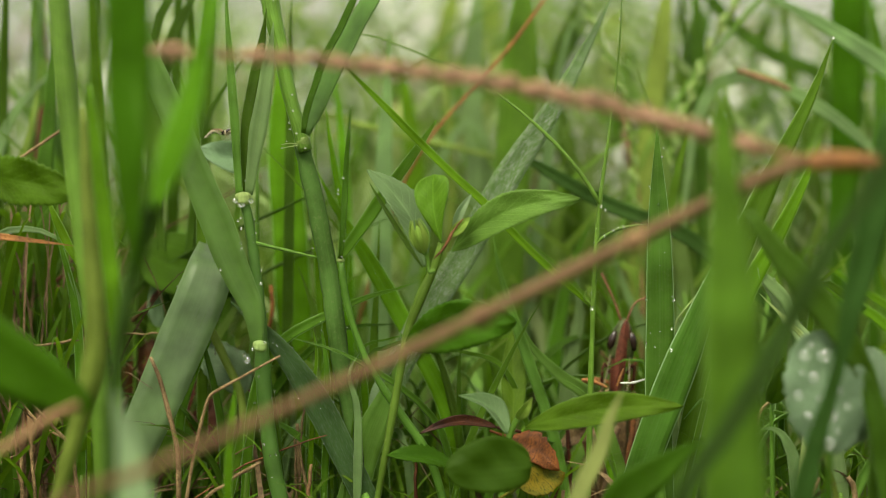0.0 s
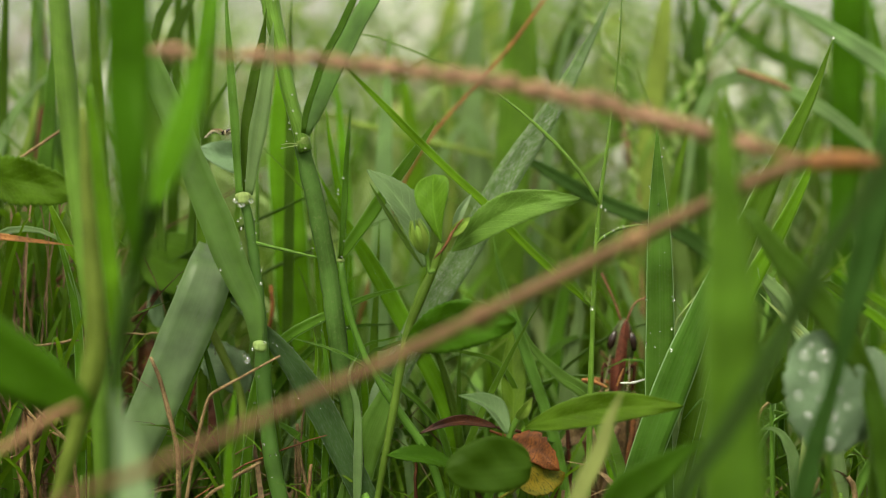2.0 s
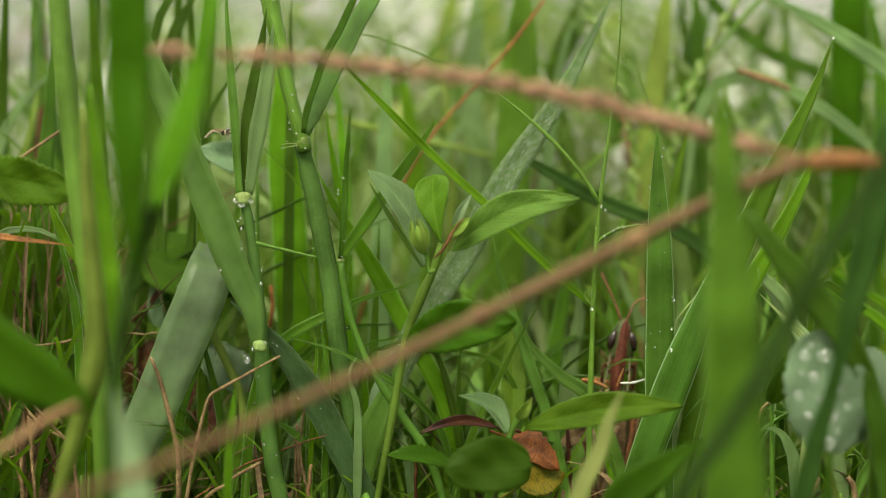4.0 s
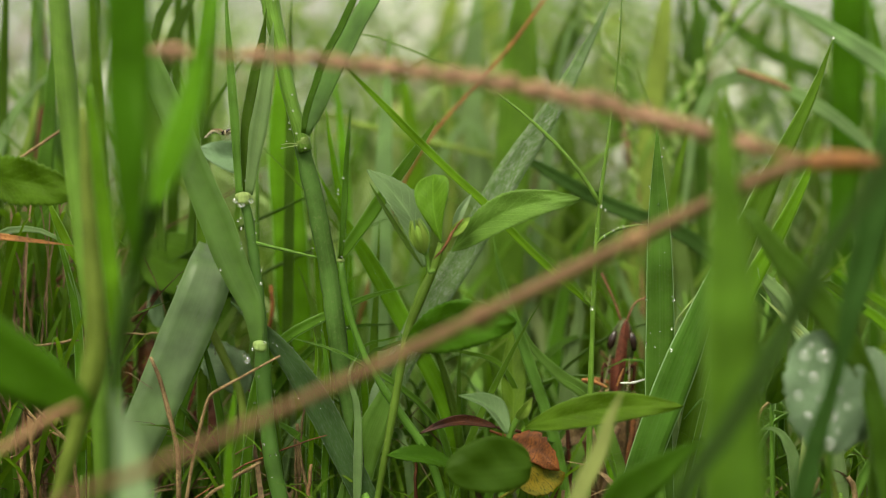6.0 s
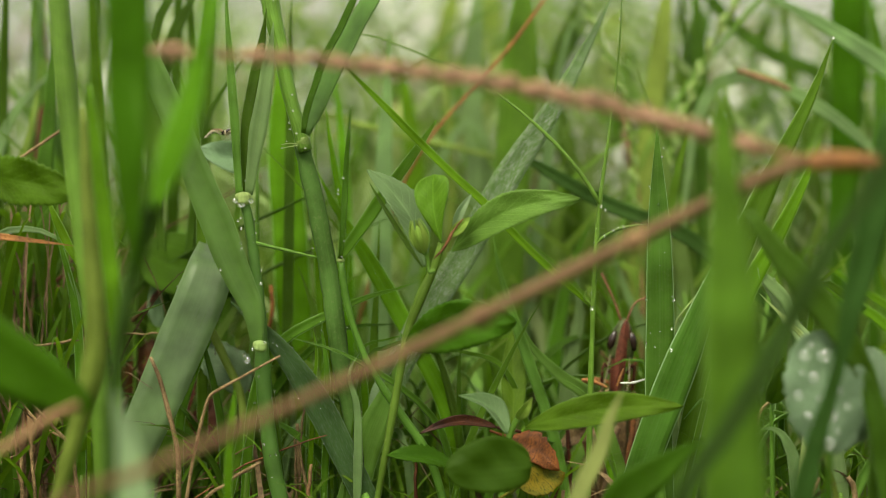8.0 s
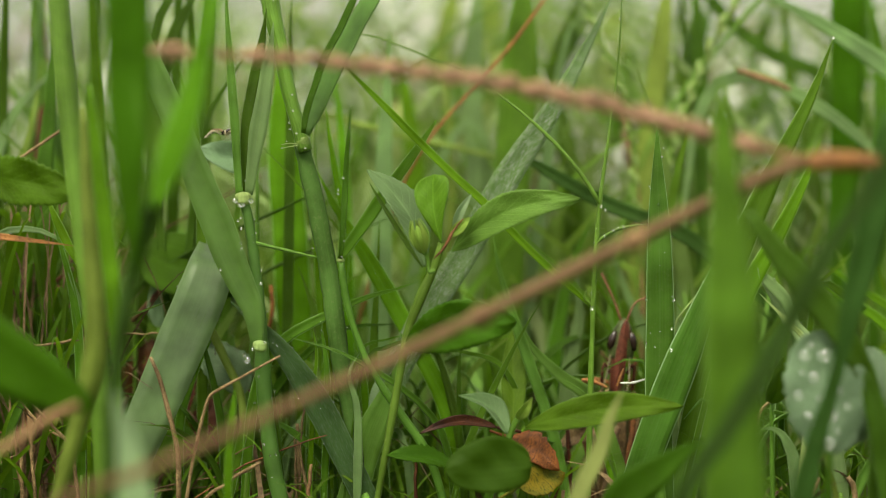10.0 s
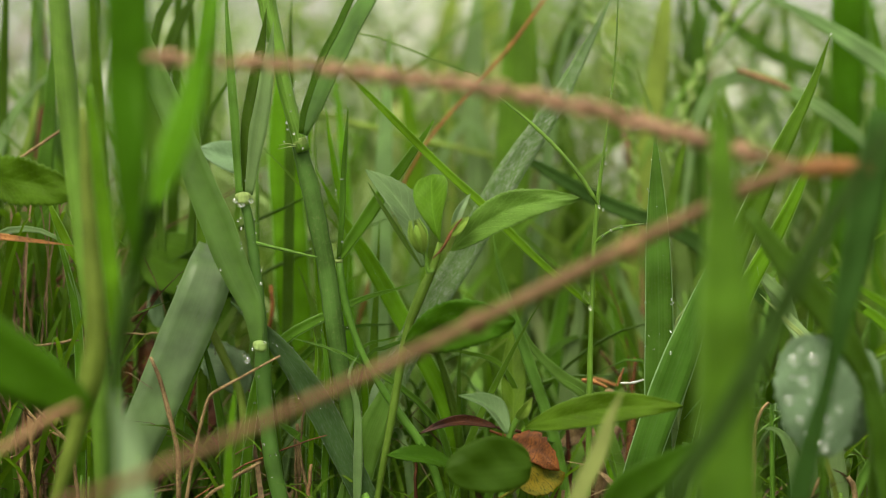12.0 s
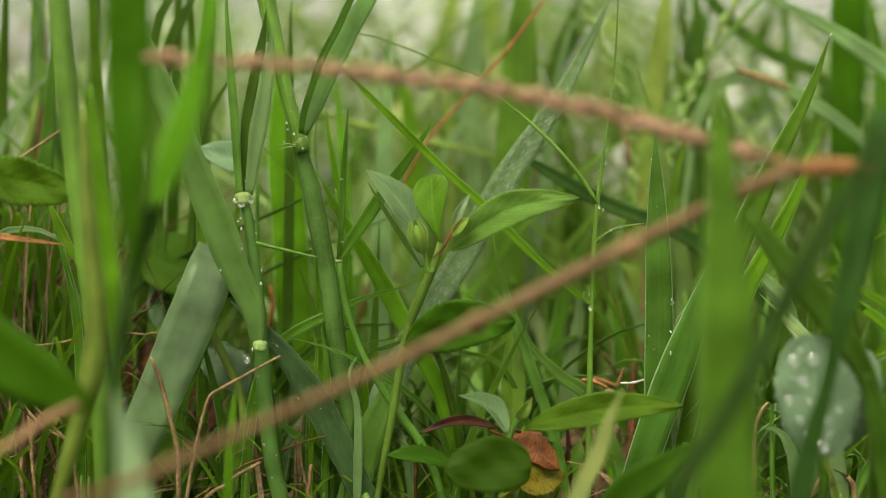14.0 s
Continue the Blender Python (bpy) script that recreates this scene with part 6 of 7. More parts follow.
stalk([(0.1174, 0.531, 0), (0.1211, 0.5323, 0.0167), (0.1229, 0.5327, 0.0222)], [0.00129, 0.00111, 0.00074], STRAW, "broken straw stub")
stalk([(0.1333, 0.5209, 0), (0.1319, 0.5225, 0.0199), (0.1297, 0.5228, 0.0244)], [0.00181, 0.00163, 0.00127], STRAW, "thick broken straw stub")
stalk([(-0.0651, 0.5611, 0), (-0.0699, 0.5644, 0.044), (-0.0758, 0.5655, 0.0576), (-0.0803, 0.5662, 0.0673)], [0.00175, 0.00175, 0.00136], YELLOWISH, "olive-brown stem leaning on a pale leaf", "grass_shoot", "grass", "grass stems")
stalk([(-0.1235, 0.5659, 0.0634), (-0.1118, 0.5661, 0.0649), (-0.0972, 0.5661, 0.0653)], [0.00039, 0.00058, 0.00039], STRAW, "thin straw lying across blades")
stalk([(-0.1386, 0.5558, 0.0624), (-0.1309, 0.5559, 0.0632), (-0.1204, 0.556, 0.0647)], [0.00057, 0.00077, 0.00057], STRAW, "pale straw lying across blades")
stalk([(0.0448, 0.5711, 0), (0.0444, 0.5728, 0.0225), (0.0438, 0.5736, 0.0324)], [0.00119, 0.00099, 0.00099], MAROON, "dark dead stem stub")
stalk([(0.0395, 0.5811, 0), (0.0456, 0.5829, 0.0226), (0.0557, 0.5834, 0.0296), (0.0607, 0.5836, 0.0322)], [0.00141, 0.00121, 0.00101], RUST, "reddish dead stalk leaning")
stalk([(-0.0083, 0.541, 0), (-0.0092, 0.5428, 0.0229), (-0.0098, 0.5433, 0.0295)], [0.00094, 0.00094, 0.00075], MAROON, "dark curled dead stem")
blade([(0.0869, 0.5611, 0), (0.0801, 0.5663, 0.0682), (0.084, 0.5668, 0.0741), (0.0888, 0.5672, 0.0799)], 0.00390, NODE, "twisted bleached blade end", tip=0.5, twist=90)
single_leaf((-0.0692, 0.5694, 0.0431), (-0.0868, 0.5809, 0.0618), 0.01705, HERB_PALE, (0.15, -0.65, 0.75), "pale crumpled veined leaf low down", teeth=8, arch=0.08, fold=0.2, ruffle=0.07, seed=3)
single_leaf((-0.1078, 0.5721, 0.0127), (-0.0915, 0.5833, 0.0286), 0.01388, HERB_DARK, (0, -0.8, 0.6), "low green leaf, its shade put into the colour", arch=0.06)

# ---- litter and small shoots seen between the plants ----
stalk([(-0.1367, 0.551, 0), (-0.1374, 0.5519, 0.0109), (-0.1382, 0.5526, 0.0208), (-0.1391, 0.5534, 0.0303), (-0.1401, 0.5541, 0.0395)], [0.00211, 0.00211, 0.00172, 0.00134], TAN, "thick tan dead stalk standing in the litter")
stalk([(-0.142, 0.551, 0), (-0.1424, 0.5519, 0.0113), (-0.1428, 0.5525, 0.0189), (-0.1426, 0.5531, 0.0265)], [0.00115, 0.00115, 0.00077], STRAW, "short pale dead stalk in the litter")
stalk([(-0.1181, 0.536, 0), (-0.1233, 0.5384, 0.031), (-0.1274, 0.5388, 0.0366), (-0.1315, 0.5391, 0.041), (-0.1352, 0.5395, 0.0451)], [0.00075, 0.00093, 0.00093, 0.00056], STRAW, "slanting tan straw over the litter")
stalk([(-0.1403, 0.5661, 0), (-0.1462, 0.5692, 0.04), (-0.1501, 0.5695, 0.0443), (-0.1533, 0.5699, 0.0494)], [0.00118, 0.00138, 0.00098], RUST, "dark brown dead stalk slanting in the litter")
stalk([(-0.1442, 0.5661, 0), (-0.1482, 0.5685, 0.0314), (-0.1513, 0.5691, 0.0392), (-0.1552, 0.5696, 0.0451)], [0.00118, 0.00138, 0.00098], STRAW, "brown dead stalk slanting in the litter")
stalk([(-0.1583, 0.5976, 0.0836), (-0.1485, 0.5974, 0.0807), (-0.1403, 0.5972, 0.0783), (-0.1333, 0.5969, 0.075)], [0.00082, 0.00082, 0.00082, 0.00062], RUST, "thin red-brown twig across dark grass", crooked=False)
stalk([(-0.1567, 0.5965, 0.0701), (-0.1485, 0.5969, 0.0742), (-0.1419, 0.5972, 0.0789), (-0.1382, 0.5975, 0.0824)], [0.00062, 0.00082, 0.00082, 0.00062], RUST, "thin reddish twig across dark grass", crooked=False)
stalk([(-0.1132, 0.5962, 0.0656), (-0.107, 0.5967, 0.0721), (-0.1025, 0.5971, 0.0775), (-0.1005, 0.5973, 0.0799)], [0.00082, 0.00103, 0.00103, 0.00062], RUST, "red-brown twig behind a bent blade", crooked=False)
stalk([(-0.0668, 0.5912, 0), (-0.0656, 0.5942, 0.039), (-0.0638, 0.5957, 0.0595), (-0.0621, 0.5967, 0.0717), (-0.0625, 0.5972, 0.0789)], [0.0010, 0.0012, 0.0012, 0.0010], RUSTY_STEM, "orange-brown dead stem stub behind the stems")
stalk([(0.0448, 0.5661, 0), (0.0444, 0.5667, 0.0075), (0.0436, 0.5679, 0.0235), (0.0432, 0.5686, 0.033)], [0.00118, 0.00118, 0.00098], MAROON, "dark thin dead stem standing")
stalk([(0.0685, 0.555, 0.051), (0.0639, 0.5549, 0.0498), (0.0601, 0.5549, 0.0498)], [0.0003, 0.0005, 0.0003], BLEACHED, "short whitish straw lying across a stem", crooked=False)
stalk([(0.0483, 0.5698, 0.0486), (0.0527, 0.5698, 0.0478), (0.057, 0.5696, 0.0459)], [0.0005, 0.0008, 0.0004], ORANGE, "orange dead twig beside a thin stem", crooked=False)
stalk([(0.0595, 0.5597, 0.0479), (0.0606, 0.56, 0.051), (0.0618, 0.5602, 0.054)], [0.0004, 0.0006, 0.0003], ORANGE, "short orange dead twig, upright", crooked=False)
stalk([(-0.0444, 0.541, 0), (-0.0449, 0.542, 0.0132), (-0.0442, 0.5425, 0.0192), (-0.0438, 0.5429, 0.0244)], [0.00150, 0.00132, 0.00075], TAN, "tan broken straw in the litter")
stalk([(-0.0495, 0.5661, 0), (-0.0499, 0.5673, 0.0157), (-0.0503, 0.568, 0.0255), (-0.0507, 0.5686, 0.0333)], [0.00118, 0.00118, 0.00098], STRAW, "brown dead stalk behind a slanting blade")
stalk([(-0.0653, 0.5561, 0), (-0.0664, 0.5589, 0.0371), (-0.0641, 0.5593, 0.0425), (-0.0664, 0.5596, 0.0467)], [0.00097, 0.00097, 0.00058], RUST, "brown dead stalk behind a joint")
single_leaf((-0.1165, 0.604, 0.0363), (-0.1067, 0.6057, 0.0582), 0.01167, RUST, (0.2, -1, 0.2), "brown withered leaf in the shade", False, teeth=5, tooth=0.15, arch=0.05, fold=0.3)
single_leaf((-0.0956, 0.5935, 0.0308), (-0.09, 0.5951, 0.0513), 0.00820, MAROON, (-0.2, -1, 0.2), "dark maroon withered leaf in the shade", False, teeth=4, tooth=0.15, arch=0.05, fold=0.3)
single_leaf((-0.0898, 0.593, 0.0237), (-0.0818, 0.5942, 0.039), 0.00902, MAROON, (0.1, -1, 0.3), "dark brown withered leaf behind a straw", False, teeth=4, tooth=0.15, arch=0.05, fold=0.3)
single_leaf((0.0402, 0.578, 0.0239), (0.0617, 0.5837, 0.033), 0.00680, STRAW, (0.1, -0.9, 0.5), "tan dead leaf lying over the litter", False, arch=0.03, fold=0.3)
single_leaf((0.0647, 0.5829, 0.0226), (0.0668, 0.5767, 0.0076), 0.00524, BROWNED, (0, -1, 0.1), "streaky brown dead sheath in a clump", False, arch=0.03, fold=0.4)
single_leaf((-0.1033, 0.596, 0.0635), (-0.1049, 0.5994, 0.0805), 0.00697, HERB_PALE, (0.3, -1, 0.2), "pale greyish leaf behind a bent blade", True, arch=0.03, fold=0.2)
blade([(-0.0259, 0.5561, 0), (-0.0247, 0.5589, 0.0371), (-0.0241, 0.5593, 0.0425), (-0.0232, 0.5596, 0.0467), (-0.0222, 0.5599, 0.0502)], 0.00270, MILKY, "small whitish wet leaf sliver", widths=(0.34, 0.43, 1, 1, 0.36))
blade([(-0.1184, 0.546, 0), (-0.121, 0.5528, 0.0884), (-0.1244, 0.5533, 0.0941), (-0.1282, 0.5538, 0.1017), (-0.1309, 0.5543, 0.1077), (-0.133, 0.5547, 0.1123)], 0.00303, BRIGHT, "narrow bright grass blade beside a leaf", widths=(0.4, 0.5, 0.94, 1, 0.62, 0.12))
blade([(-0.1194, 0.551, 0), (-0.1213, 0.5566, 0.0723), (-0.1233, 0.557, 0.0781), (-0.1252, 0.5574, 0.0828), (-0.1269, 0.5577, 0.0872)], 0.00134, GREY, "short pale grass tip by the stems", widths=(0.57, 0.71, 1, 0.86, 0.29), drops=3)
blade([(-0.1198, 0.551, 0), (-0.1217, 0.5557, 0.0609), (-0.1244, 0.5563, 0.0685), (-0.1263, 0.5569, 0.0761), (-0.1271, 0.5567, 0.0739)], 0.00153, GREEN, "short curled grass tip by the stems", widths=(0.6, 0.75, 1, 0.62, 0.25), drops=2)
blade([(-0.0346, 0.5591, 0), (-0.0334, 0.5611, 0.0269), (-0.0322, 0.5619, 0.0366), (-0.0314, 0.5626, 0.0462), (-0.0322, 0.5634, 0.0559)], 0.00388, BLUISH, "short wet grass blade sprinkled with drops", widths=(0.64, 0.8, 1, 0.9, 0.4), drops=14, size=0.0005)
blade([(-0.0262, 0.5631, 0), (-0.0266, 0.5655, 0.0319), (-0.027, 0.5664, 0.0436), (-0.0282, 0.5672, 0.0534), (-0.0301, 0.5678, 0.0612)], 0.00274, BRIGHT, "slim wet grass blade sprinkled with drops", widths=(0.57, 0.71, 1, 0.71, 0.21), drops=8, size=0.0005)
blade([(-0.0378, 0.5561, 0), (-0.0386, 0.5602, 0.0544), (-0.0398, 0.561, 0.064), (-0.0409, 0.5618, 0.0746), (-0.0413, 0.562, 0.0779)], 0.00232, BRIGHT, "slim shoot with drops along its edge", widths=(0.53, 0.67, 1, 0.67, 0.17), drops=8, size=0.0007)
blade([(0.0032, 0.5761, 0), (-0.0048, 0.5802, 0.0535), (-0.0098, 0.5808, 0.0614), (-0.0158, 0.5818, 0.0734), (-0.0188, 0.5824, 0.0814)], 0.00400, BRIGHT, "light green blade leaning behind the herb", widths=(0.48, 0.6, 0.9, 1, 0.5))
blade([(-0.0349, 0.546, 0), (-0.0245, 0.5507, 0.0606), (-0.0197, 0.5508, 0.0623), (-0.015, 0.551, 0.0642), (-0.0118, 0.551, 0.0648)], 0.00152, DEEP, "dark curved grass tip near a stalk", widths=(0.5, 0.62, 1, 0.88, 0.25))
blade([(0.1275, 0.551, 0), (0.1169, 0.5569, 0.0761), (0.1122, 0.5573, 0.0819), (0.1087, 0.5576, 0.0853), (0.1068, 0.5579, 0.0895)], 0.00421, GREY, "pale wet grass blade behind a stalk", widths=(0.73, 0.91, 1, 0.82, 0.27), drops=3, size=0.0011)
blade([(0.1261, 0.5711, 0), (0.1324, 0.5774, 0.0818), (0.138, 0.5772, 0.0795), (0.1429, 0.5769, 0.0759), (0.1479, 0.5767, 0.0724)], 0.00297, GREEN, "thin green blade lying sideways by a stem", widths=(0.64, 0.8, 1, 0.93, 0.67))
single_leaf((0.1054, 0.5246, 0.0479), (0.1073, 0.5159, 0.0643), 0.0078, HERB_MID, (0.1, -1, 0.2), "green curled leaf low behind a broad blade", True, arch=0.08, fold=0.3)


# ---- the middle distance ----
stalk([(-0.1644, 0.6513, 0), (-0.1633, 0.6584, 0.0921), (-0.162, 0.6608, 0.1236), (-0.1593, 0.6633, 0.1551), (-0.1611, 0.6664, 0.1955)], [0.00293, 0.00271, 0.00180], RUST, "dark red-brown dead stem, soft behind the leaves")
for x0, x1, x2, w0, far, mat in ((-40, -10, 30, 18, 63, DEEP), (30, 20, -20, 11, 64, GREEN), (70, 60, 75, 22, 66, DEEP), (110, 95, 60, 20, 66, SHEATH), (-10, 40, 95, 18, 66, GREY), (130, 150, 190, 24, 65, DEEP), (175, 180, 165, 24, 62, GREEN), (290, 300, 330, 22, 64, DEEP), (330, 350, 385, 26, 66, GREEN), (380, 365, 330, 18, 63, DEEP)):
    k = far / 100 / 2926
    y0 = far / 100
    blade([((x0 - 784) * k, y0, -0.004), ((x1 - 784) * k, y0 + 0.004, 0.09), ((x2 - 784) * k, y0 - 0.004, 0.22)], w0 * k, mat, "tall green grass blade standing behind the stems", tip=0.4)
blade([(0.1103, 0.6915, 0), (0.1091, 0.7024, 0.1418), (0.1081, 0.7046, 0.1704), (0.1062, 0.7071, 0.2038)], 0.00622, DEEP, "dark green narrow grass blade, blurred", tip=0.2)
blade([(0.0993, 0.6814, 0), (0.1016, 0.6912, 0.1276), (0.0993, 0.6932, 0.1535), (0.0957, 0.6949, 0.1746)], 0.00472, DEEP, "dark green slender grass blade, blurred", tip=0.5)
blade([(0.0148, 0.7015, 0), (0.0136, 0.7105, 0.1176), (0.0131, 0.7139, 0.1612), (0.016, 0.7172, 0.2047)], 0.00825, GREY, "pale green grass blade, blurred and tall", tip=0.2)
blade([(-0.0108, 0.7115, 0), (-0.0121, 0.72, 0.11), (-0.0157, 0.7228, 0.1468), (-0.0231, 0.7251, 0.1762)], 0.01083, BRIGHT, "light green broad grass blade, blurred", tip=0.5)
blade([(-0.0359, 0.6313, 0), (-0.0381, 0.64, 0.1131), (-0.0402, 0.6422, 0.1415), (-0.0435, 0.6437, 0.1611)], 0.00569, BRIGHT, "light green grass blade behind a stem", tip=0.5)
blade([(0.027, 0.6714, 0), (0.0467, 0.683, 0.1509), (0.0502, 0.6844, 0.1695), (0.0548, 0.6853, 0.1811), (0.0618, 0.685, 0.1764)], 0.00511, GREY, "grey-green withered blade curving over", tip=0.4)
blade([(0.1609, 0.7316, 0), (0.1558, 0.74, 0.1092), (0.1482, 0.7425, 0.142), (0.1305, 0.7452, 0.1773)], 0.00658, GREY, "pale green leaning blade, blurred", tip=0.4)
blade([(0.186, 0.7516, 0), (0.1704, 0.7606, 0.1162), (0.16, 0.7636, 0.1551), (0.1561, 0.7673, 0.2043)], 0.00623, GREEN, "green leaning blade, blurred and tall", tip=0.3)
blade([(0.1783, 0.6814, 0), (0.183, 0.6914, 0.13), (0.1821, 0.6938, 0.1605), (0.1759, 0.6967, 0.1982)], 0.00707, GREEN, "green broad blade, blurred and tall", tip=0.3)
blade([(0.0445, 0.7316, 0), (0.0218, 0.74, 0.1092), (0.004, 0.7429, 0.147), (-0.0086, 0.7448, 0.1723)], 0.00658, GREY, "pale green leaning blade, soft", tip=0.5)
blade([(0.0096, 0.7717, 0), (0.0309, 0.78, 0.1077), (0.0443, 0.7822, 0.1369), (0.0576, 0.7834, 0.1528)], 0.00746, GREEN, "green leaning blade, soft and blurred", tip=0.5)
blade([(0.022, 0.6614, 0), (0.0266, 0.6687, 0.096), (0.03, 0.6723, 0.1416), (0.033, 0.6768, 0.201)], 0.01511, NEARLIGHT, "broad green grass blade standing tall, blurred", tip=0.2)
blade([(0.0792, 0.6814, 0), (0.084, 0.69, 0.1112), (0.0887, 0.6932, 0.1535), (0.0948, 0.697, 0.2029)], 0.00849, YELLOWISH, "yellow-green narrow grass blade, blurred", tip=0.2)
stalk([(-0.0505, 0.6513, 0), (-0.0116, 0.6306, 0.1221), (0.0034, 0.6321, 0.1414), (0.0207, 0.6336, 0.1607), (0.04, 0.6356, 0.1865)], [0.00090, 0.00090, 0.00086], RUSTY_STEM, "thin orange-red dead stem")


def pale_head(pts, r, sz, seed):
    """A flowering grass stem with its grains set close along the upper part."""
    root = pts[0]
    rnd = random.Random(seed)
    ob = plant("flowering_grass", root, "pale green flowering grass stem with small grains", "grass", "flowering grass")
    stem = part("stem", tube(pts, [r, r, r * 0.6], SHEATH, origin=root), ob)
    P_, T_, L_ = curve_points(pts, 80)
    grain = bead("grain", NODE, 6, 6, lambda s: math.sin(math.pi * s) ** 0.8, sz * 0.2, sz * 0.2, sz)
    for i in range(38, 79):
        d = T_[i]
        a = d.cross(Vector((0, -1, 0))).normalized()
        g = i * 1.7
        out = a * math.cos(g) + a.cross(d) * math.sin(g)
        q = (d + out * 0.25).to_track_quat("Z", "Y").to_matrix().to_4x4()
        part("grain", grain, stem, "", Matrix.Translation(P_[i] + out * r * 0.6 - Vector(root)) @ q @ Matrix.Scale(rnd.uniform(0.7, 1.2), 4))
    return ob


pale_head([(0.0678, 0.6614, 0), (0.0884, 0.67, 0.1119), (0.098, 0.6723, 0.1416), (0.1095, 0.6745, 0.1702), (0.1285, 0.6768, 0.201)], 0.00114, 0.00595, 3)
pale_head([(0.0826, 0.6513, 0), (0.0724, 0.6626, 0.1461), (0.0623, 0.6645, 0.1708), (0.0532, 0.6664, 0.1955)], 0.00102, 0.00496, 4)
pale_head([(-0.0794, 0.7316, 0), (-0.0567, 0.7418, 0.1332), (-0.0212, 0.7419, 0.1339), (0.0192, 0.741, 0.1231), (0.0546, 0.7406, 0.1168)], 0.00101, 0.00556, 5)
stalk([(0.0627, 0.6814, 0), (0.0792, 0.69, 0.1112), (0.0957, 0.6925, 0.1441), (0.1158, 0.6945, 0.1699), (0.1358, 0.6963, 0.1935)], [0.00118, 0.00118, 0.00094], SHEATH, "pale green bare stem leaning, blurred", "grass_shoot", "grass", "grass stems")
stalk([(0.0803, 0.6513, 0), (0.0776, 0.66, 0.1123), (0.074, 0.6615, 0.1326), (0.0708, 0.6624, 0.1438)], [0.00135, 0.00135, 0.00090], TAN, "pinkish-brown dead stem, blurred")
stalk([(-0.0034, 0.7115, 0), (0.0039, 0.72, 0.11), (0.0015, 0.7232, 0.1517), (-0.001, 0.7251, 0.1762), (0.0076, 0.727, 0.2008)], [0.00295, 0.00271, 0.00197], YELLOWISH, "yellowish withered stem, blurred and far")
blade([(0.191, 0.7115, 0), (0.1811, 0.7183, 0.0879), (0.1713, 0.7224, 0.1419), (0.1619, 0.7238, 0.1596), (0.1454, 0.7243, 0.1659), (0.1299, 0.7251, 0.1767), (0.1166, 0.7262, 0.191), (0.1061, 0.7273, 0.2057)], 0.00591, DEEP, "dark green arching blade, blurred", widths=(0.47, 0.58, 0.83, 1, 1, 0.92, 0.83, 0.33))
blade([(0.0297, 0.7416, 0), (0.0015, 0.7513, 0.1267), (0.0118, 0.7547, 0.1702), (0.0195, 0.7572, 0.2034)], 0.00769, BLUISH, "soft green leaning blade far behind", tip=0.3)
blade([(-0.0249, 0.6915, 0), (-0.001, 0.7007, 0.1203), (0.011, 0.7021, 0.1382), (0.0278, 0.7, 0.1108)], 0.00526, GREY, "pale folded blade, soft", tip=0.4)
blade([(0.0554, 0.7416, 0), (0.0579, 0.7506, 0.1165), (0.049, 0.7533, 0.1523), (0.0579, 0.7557, 0.1829), (0.0656, 0.7572, 0.2034)], 0.00923, DEEP, "dark withered blade standing behind, soft", tip=0.3)
blade([(0.0916, 0.6513, 0), (0.0972, 0.66, 0.1123), (0.1011, 0.6619, 0.1371), (0.1062, 0.6628, 0.1494), (0.113, 0.6633, 0.1551), (0.1209, 0.6634, 0.1564), (0.1344, 0.6631, 0.1524), (0.1502, 0.6624, 0.1438), (0.1638, 0.6616, 0.1337), (0.1795, 0.6605, 0.1191)], 0.00564, GREY, "pale arching grass blade", widths=(0.32, 0.4, 0.72, 0.88, 0.96, 1, 1, 0.96, 0.8, 0.4))
blade([(0.1612, 0.6614, 0), (0.1617, 0.6684, 0.0914), (0.1626, 0.6714, 0.1302), (0.1633, 0.6735, 0.1576), (0.164, 0.6754, 0.1827), (0.1644, 0.6768, 0.201)], 0.01328, NEARWIDE, "dark green broad grass blade standing alone", widths=(0.63, 0.79, 0.9, 0.97, 1, 0.97))
blade([(0.2146, 0.6413, 0), (0.1902, 0.6524, 0.1437), (0.1679, 0.6539, 0.1637), (0.1457, 0.655, 0.1781), (0.1213, 0.6559, 0.1902)], 0.00800, GREY, "pale green grass blade arching down", tip=0.3)
blade([(-0.0267, 0.6212, 0), (-0.0245, 0.6255, 0.0555), (-0.0224, 0.6305, 0.1199), (-0.0202, 0.6348, 0.1758)], 0.00818, GREY, "light green upright grass blade, soft", tip=0.5)
blade([(0.1505, 0.6062, 0), (0.1337, 0.6106, 0.0575), (0.119, 0.6118, 0.0722), (0.1005, 0.613, 0.0879), (0.0853, 0.6138, 0.0984), (0.0706, 0.6142, 0.1036), (0.0559, 0.6147, 0.1099), (0.0454, 0.6151, 0.1158), (0.0349, 0.6156, 0.122), (0.0275, 0.6159, 0.1267)], 0.00589, NEARDARK, "dark bluish grass blade lying across", widths=(0.46, 0.57, 0.79, 0.93, 1, 1, 0.93, 0.86, 0.57, 0.18), drops=4, size=0.0009, fold=0.4)
blade([(0.1981, 0.5912, 0), (0.1632, 0.5959, 0.0615), (0.1468, 0.5968, 0.0738), (0.1325, 0.5974, 0.0809), (0.1161, 0.5978, 0.086)], 0.0044, BRIGHT, "thin green grass blade lying sideways", drops=3, tip=0.5)
blade([(0.2001, 0.5912, 0), (0.1673, 0.5962, 0.0656), (0.1509, 0.5971, 0.0779), (0.1304, 0.5982, 0.0922)], 0.0040, BRIGHT, "thin green grass blade lying sideways", tip=0.5)


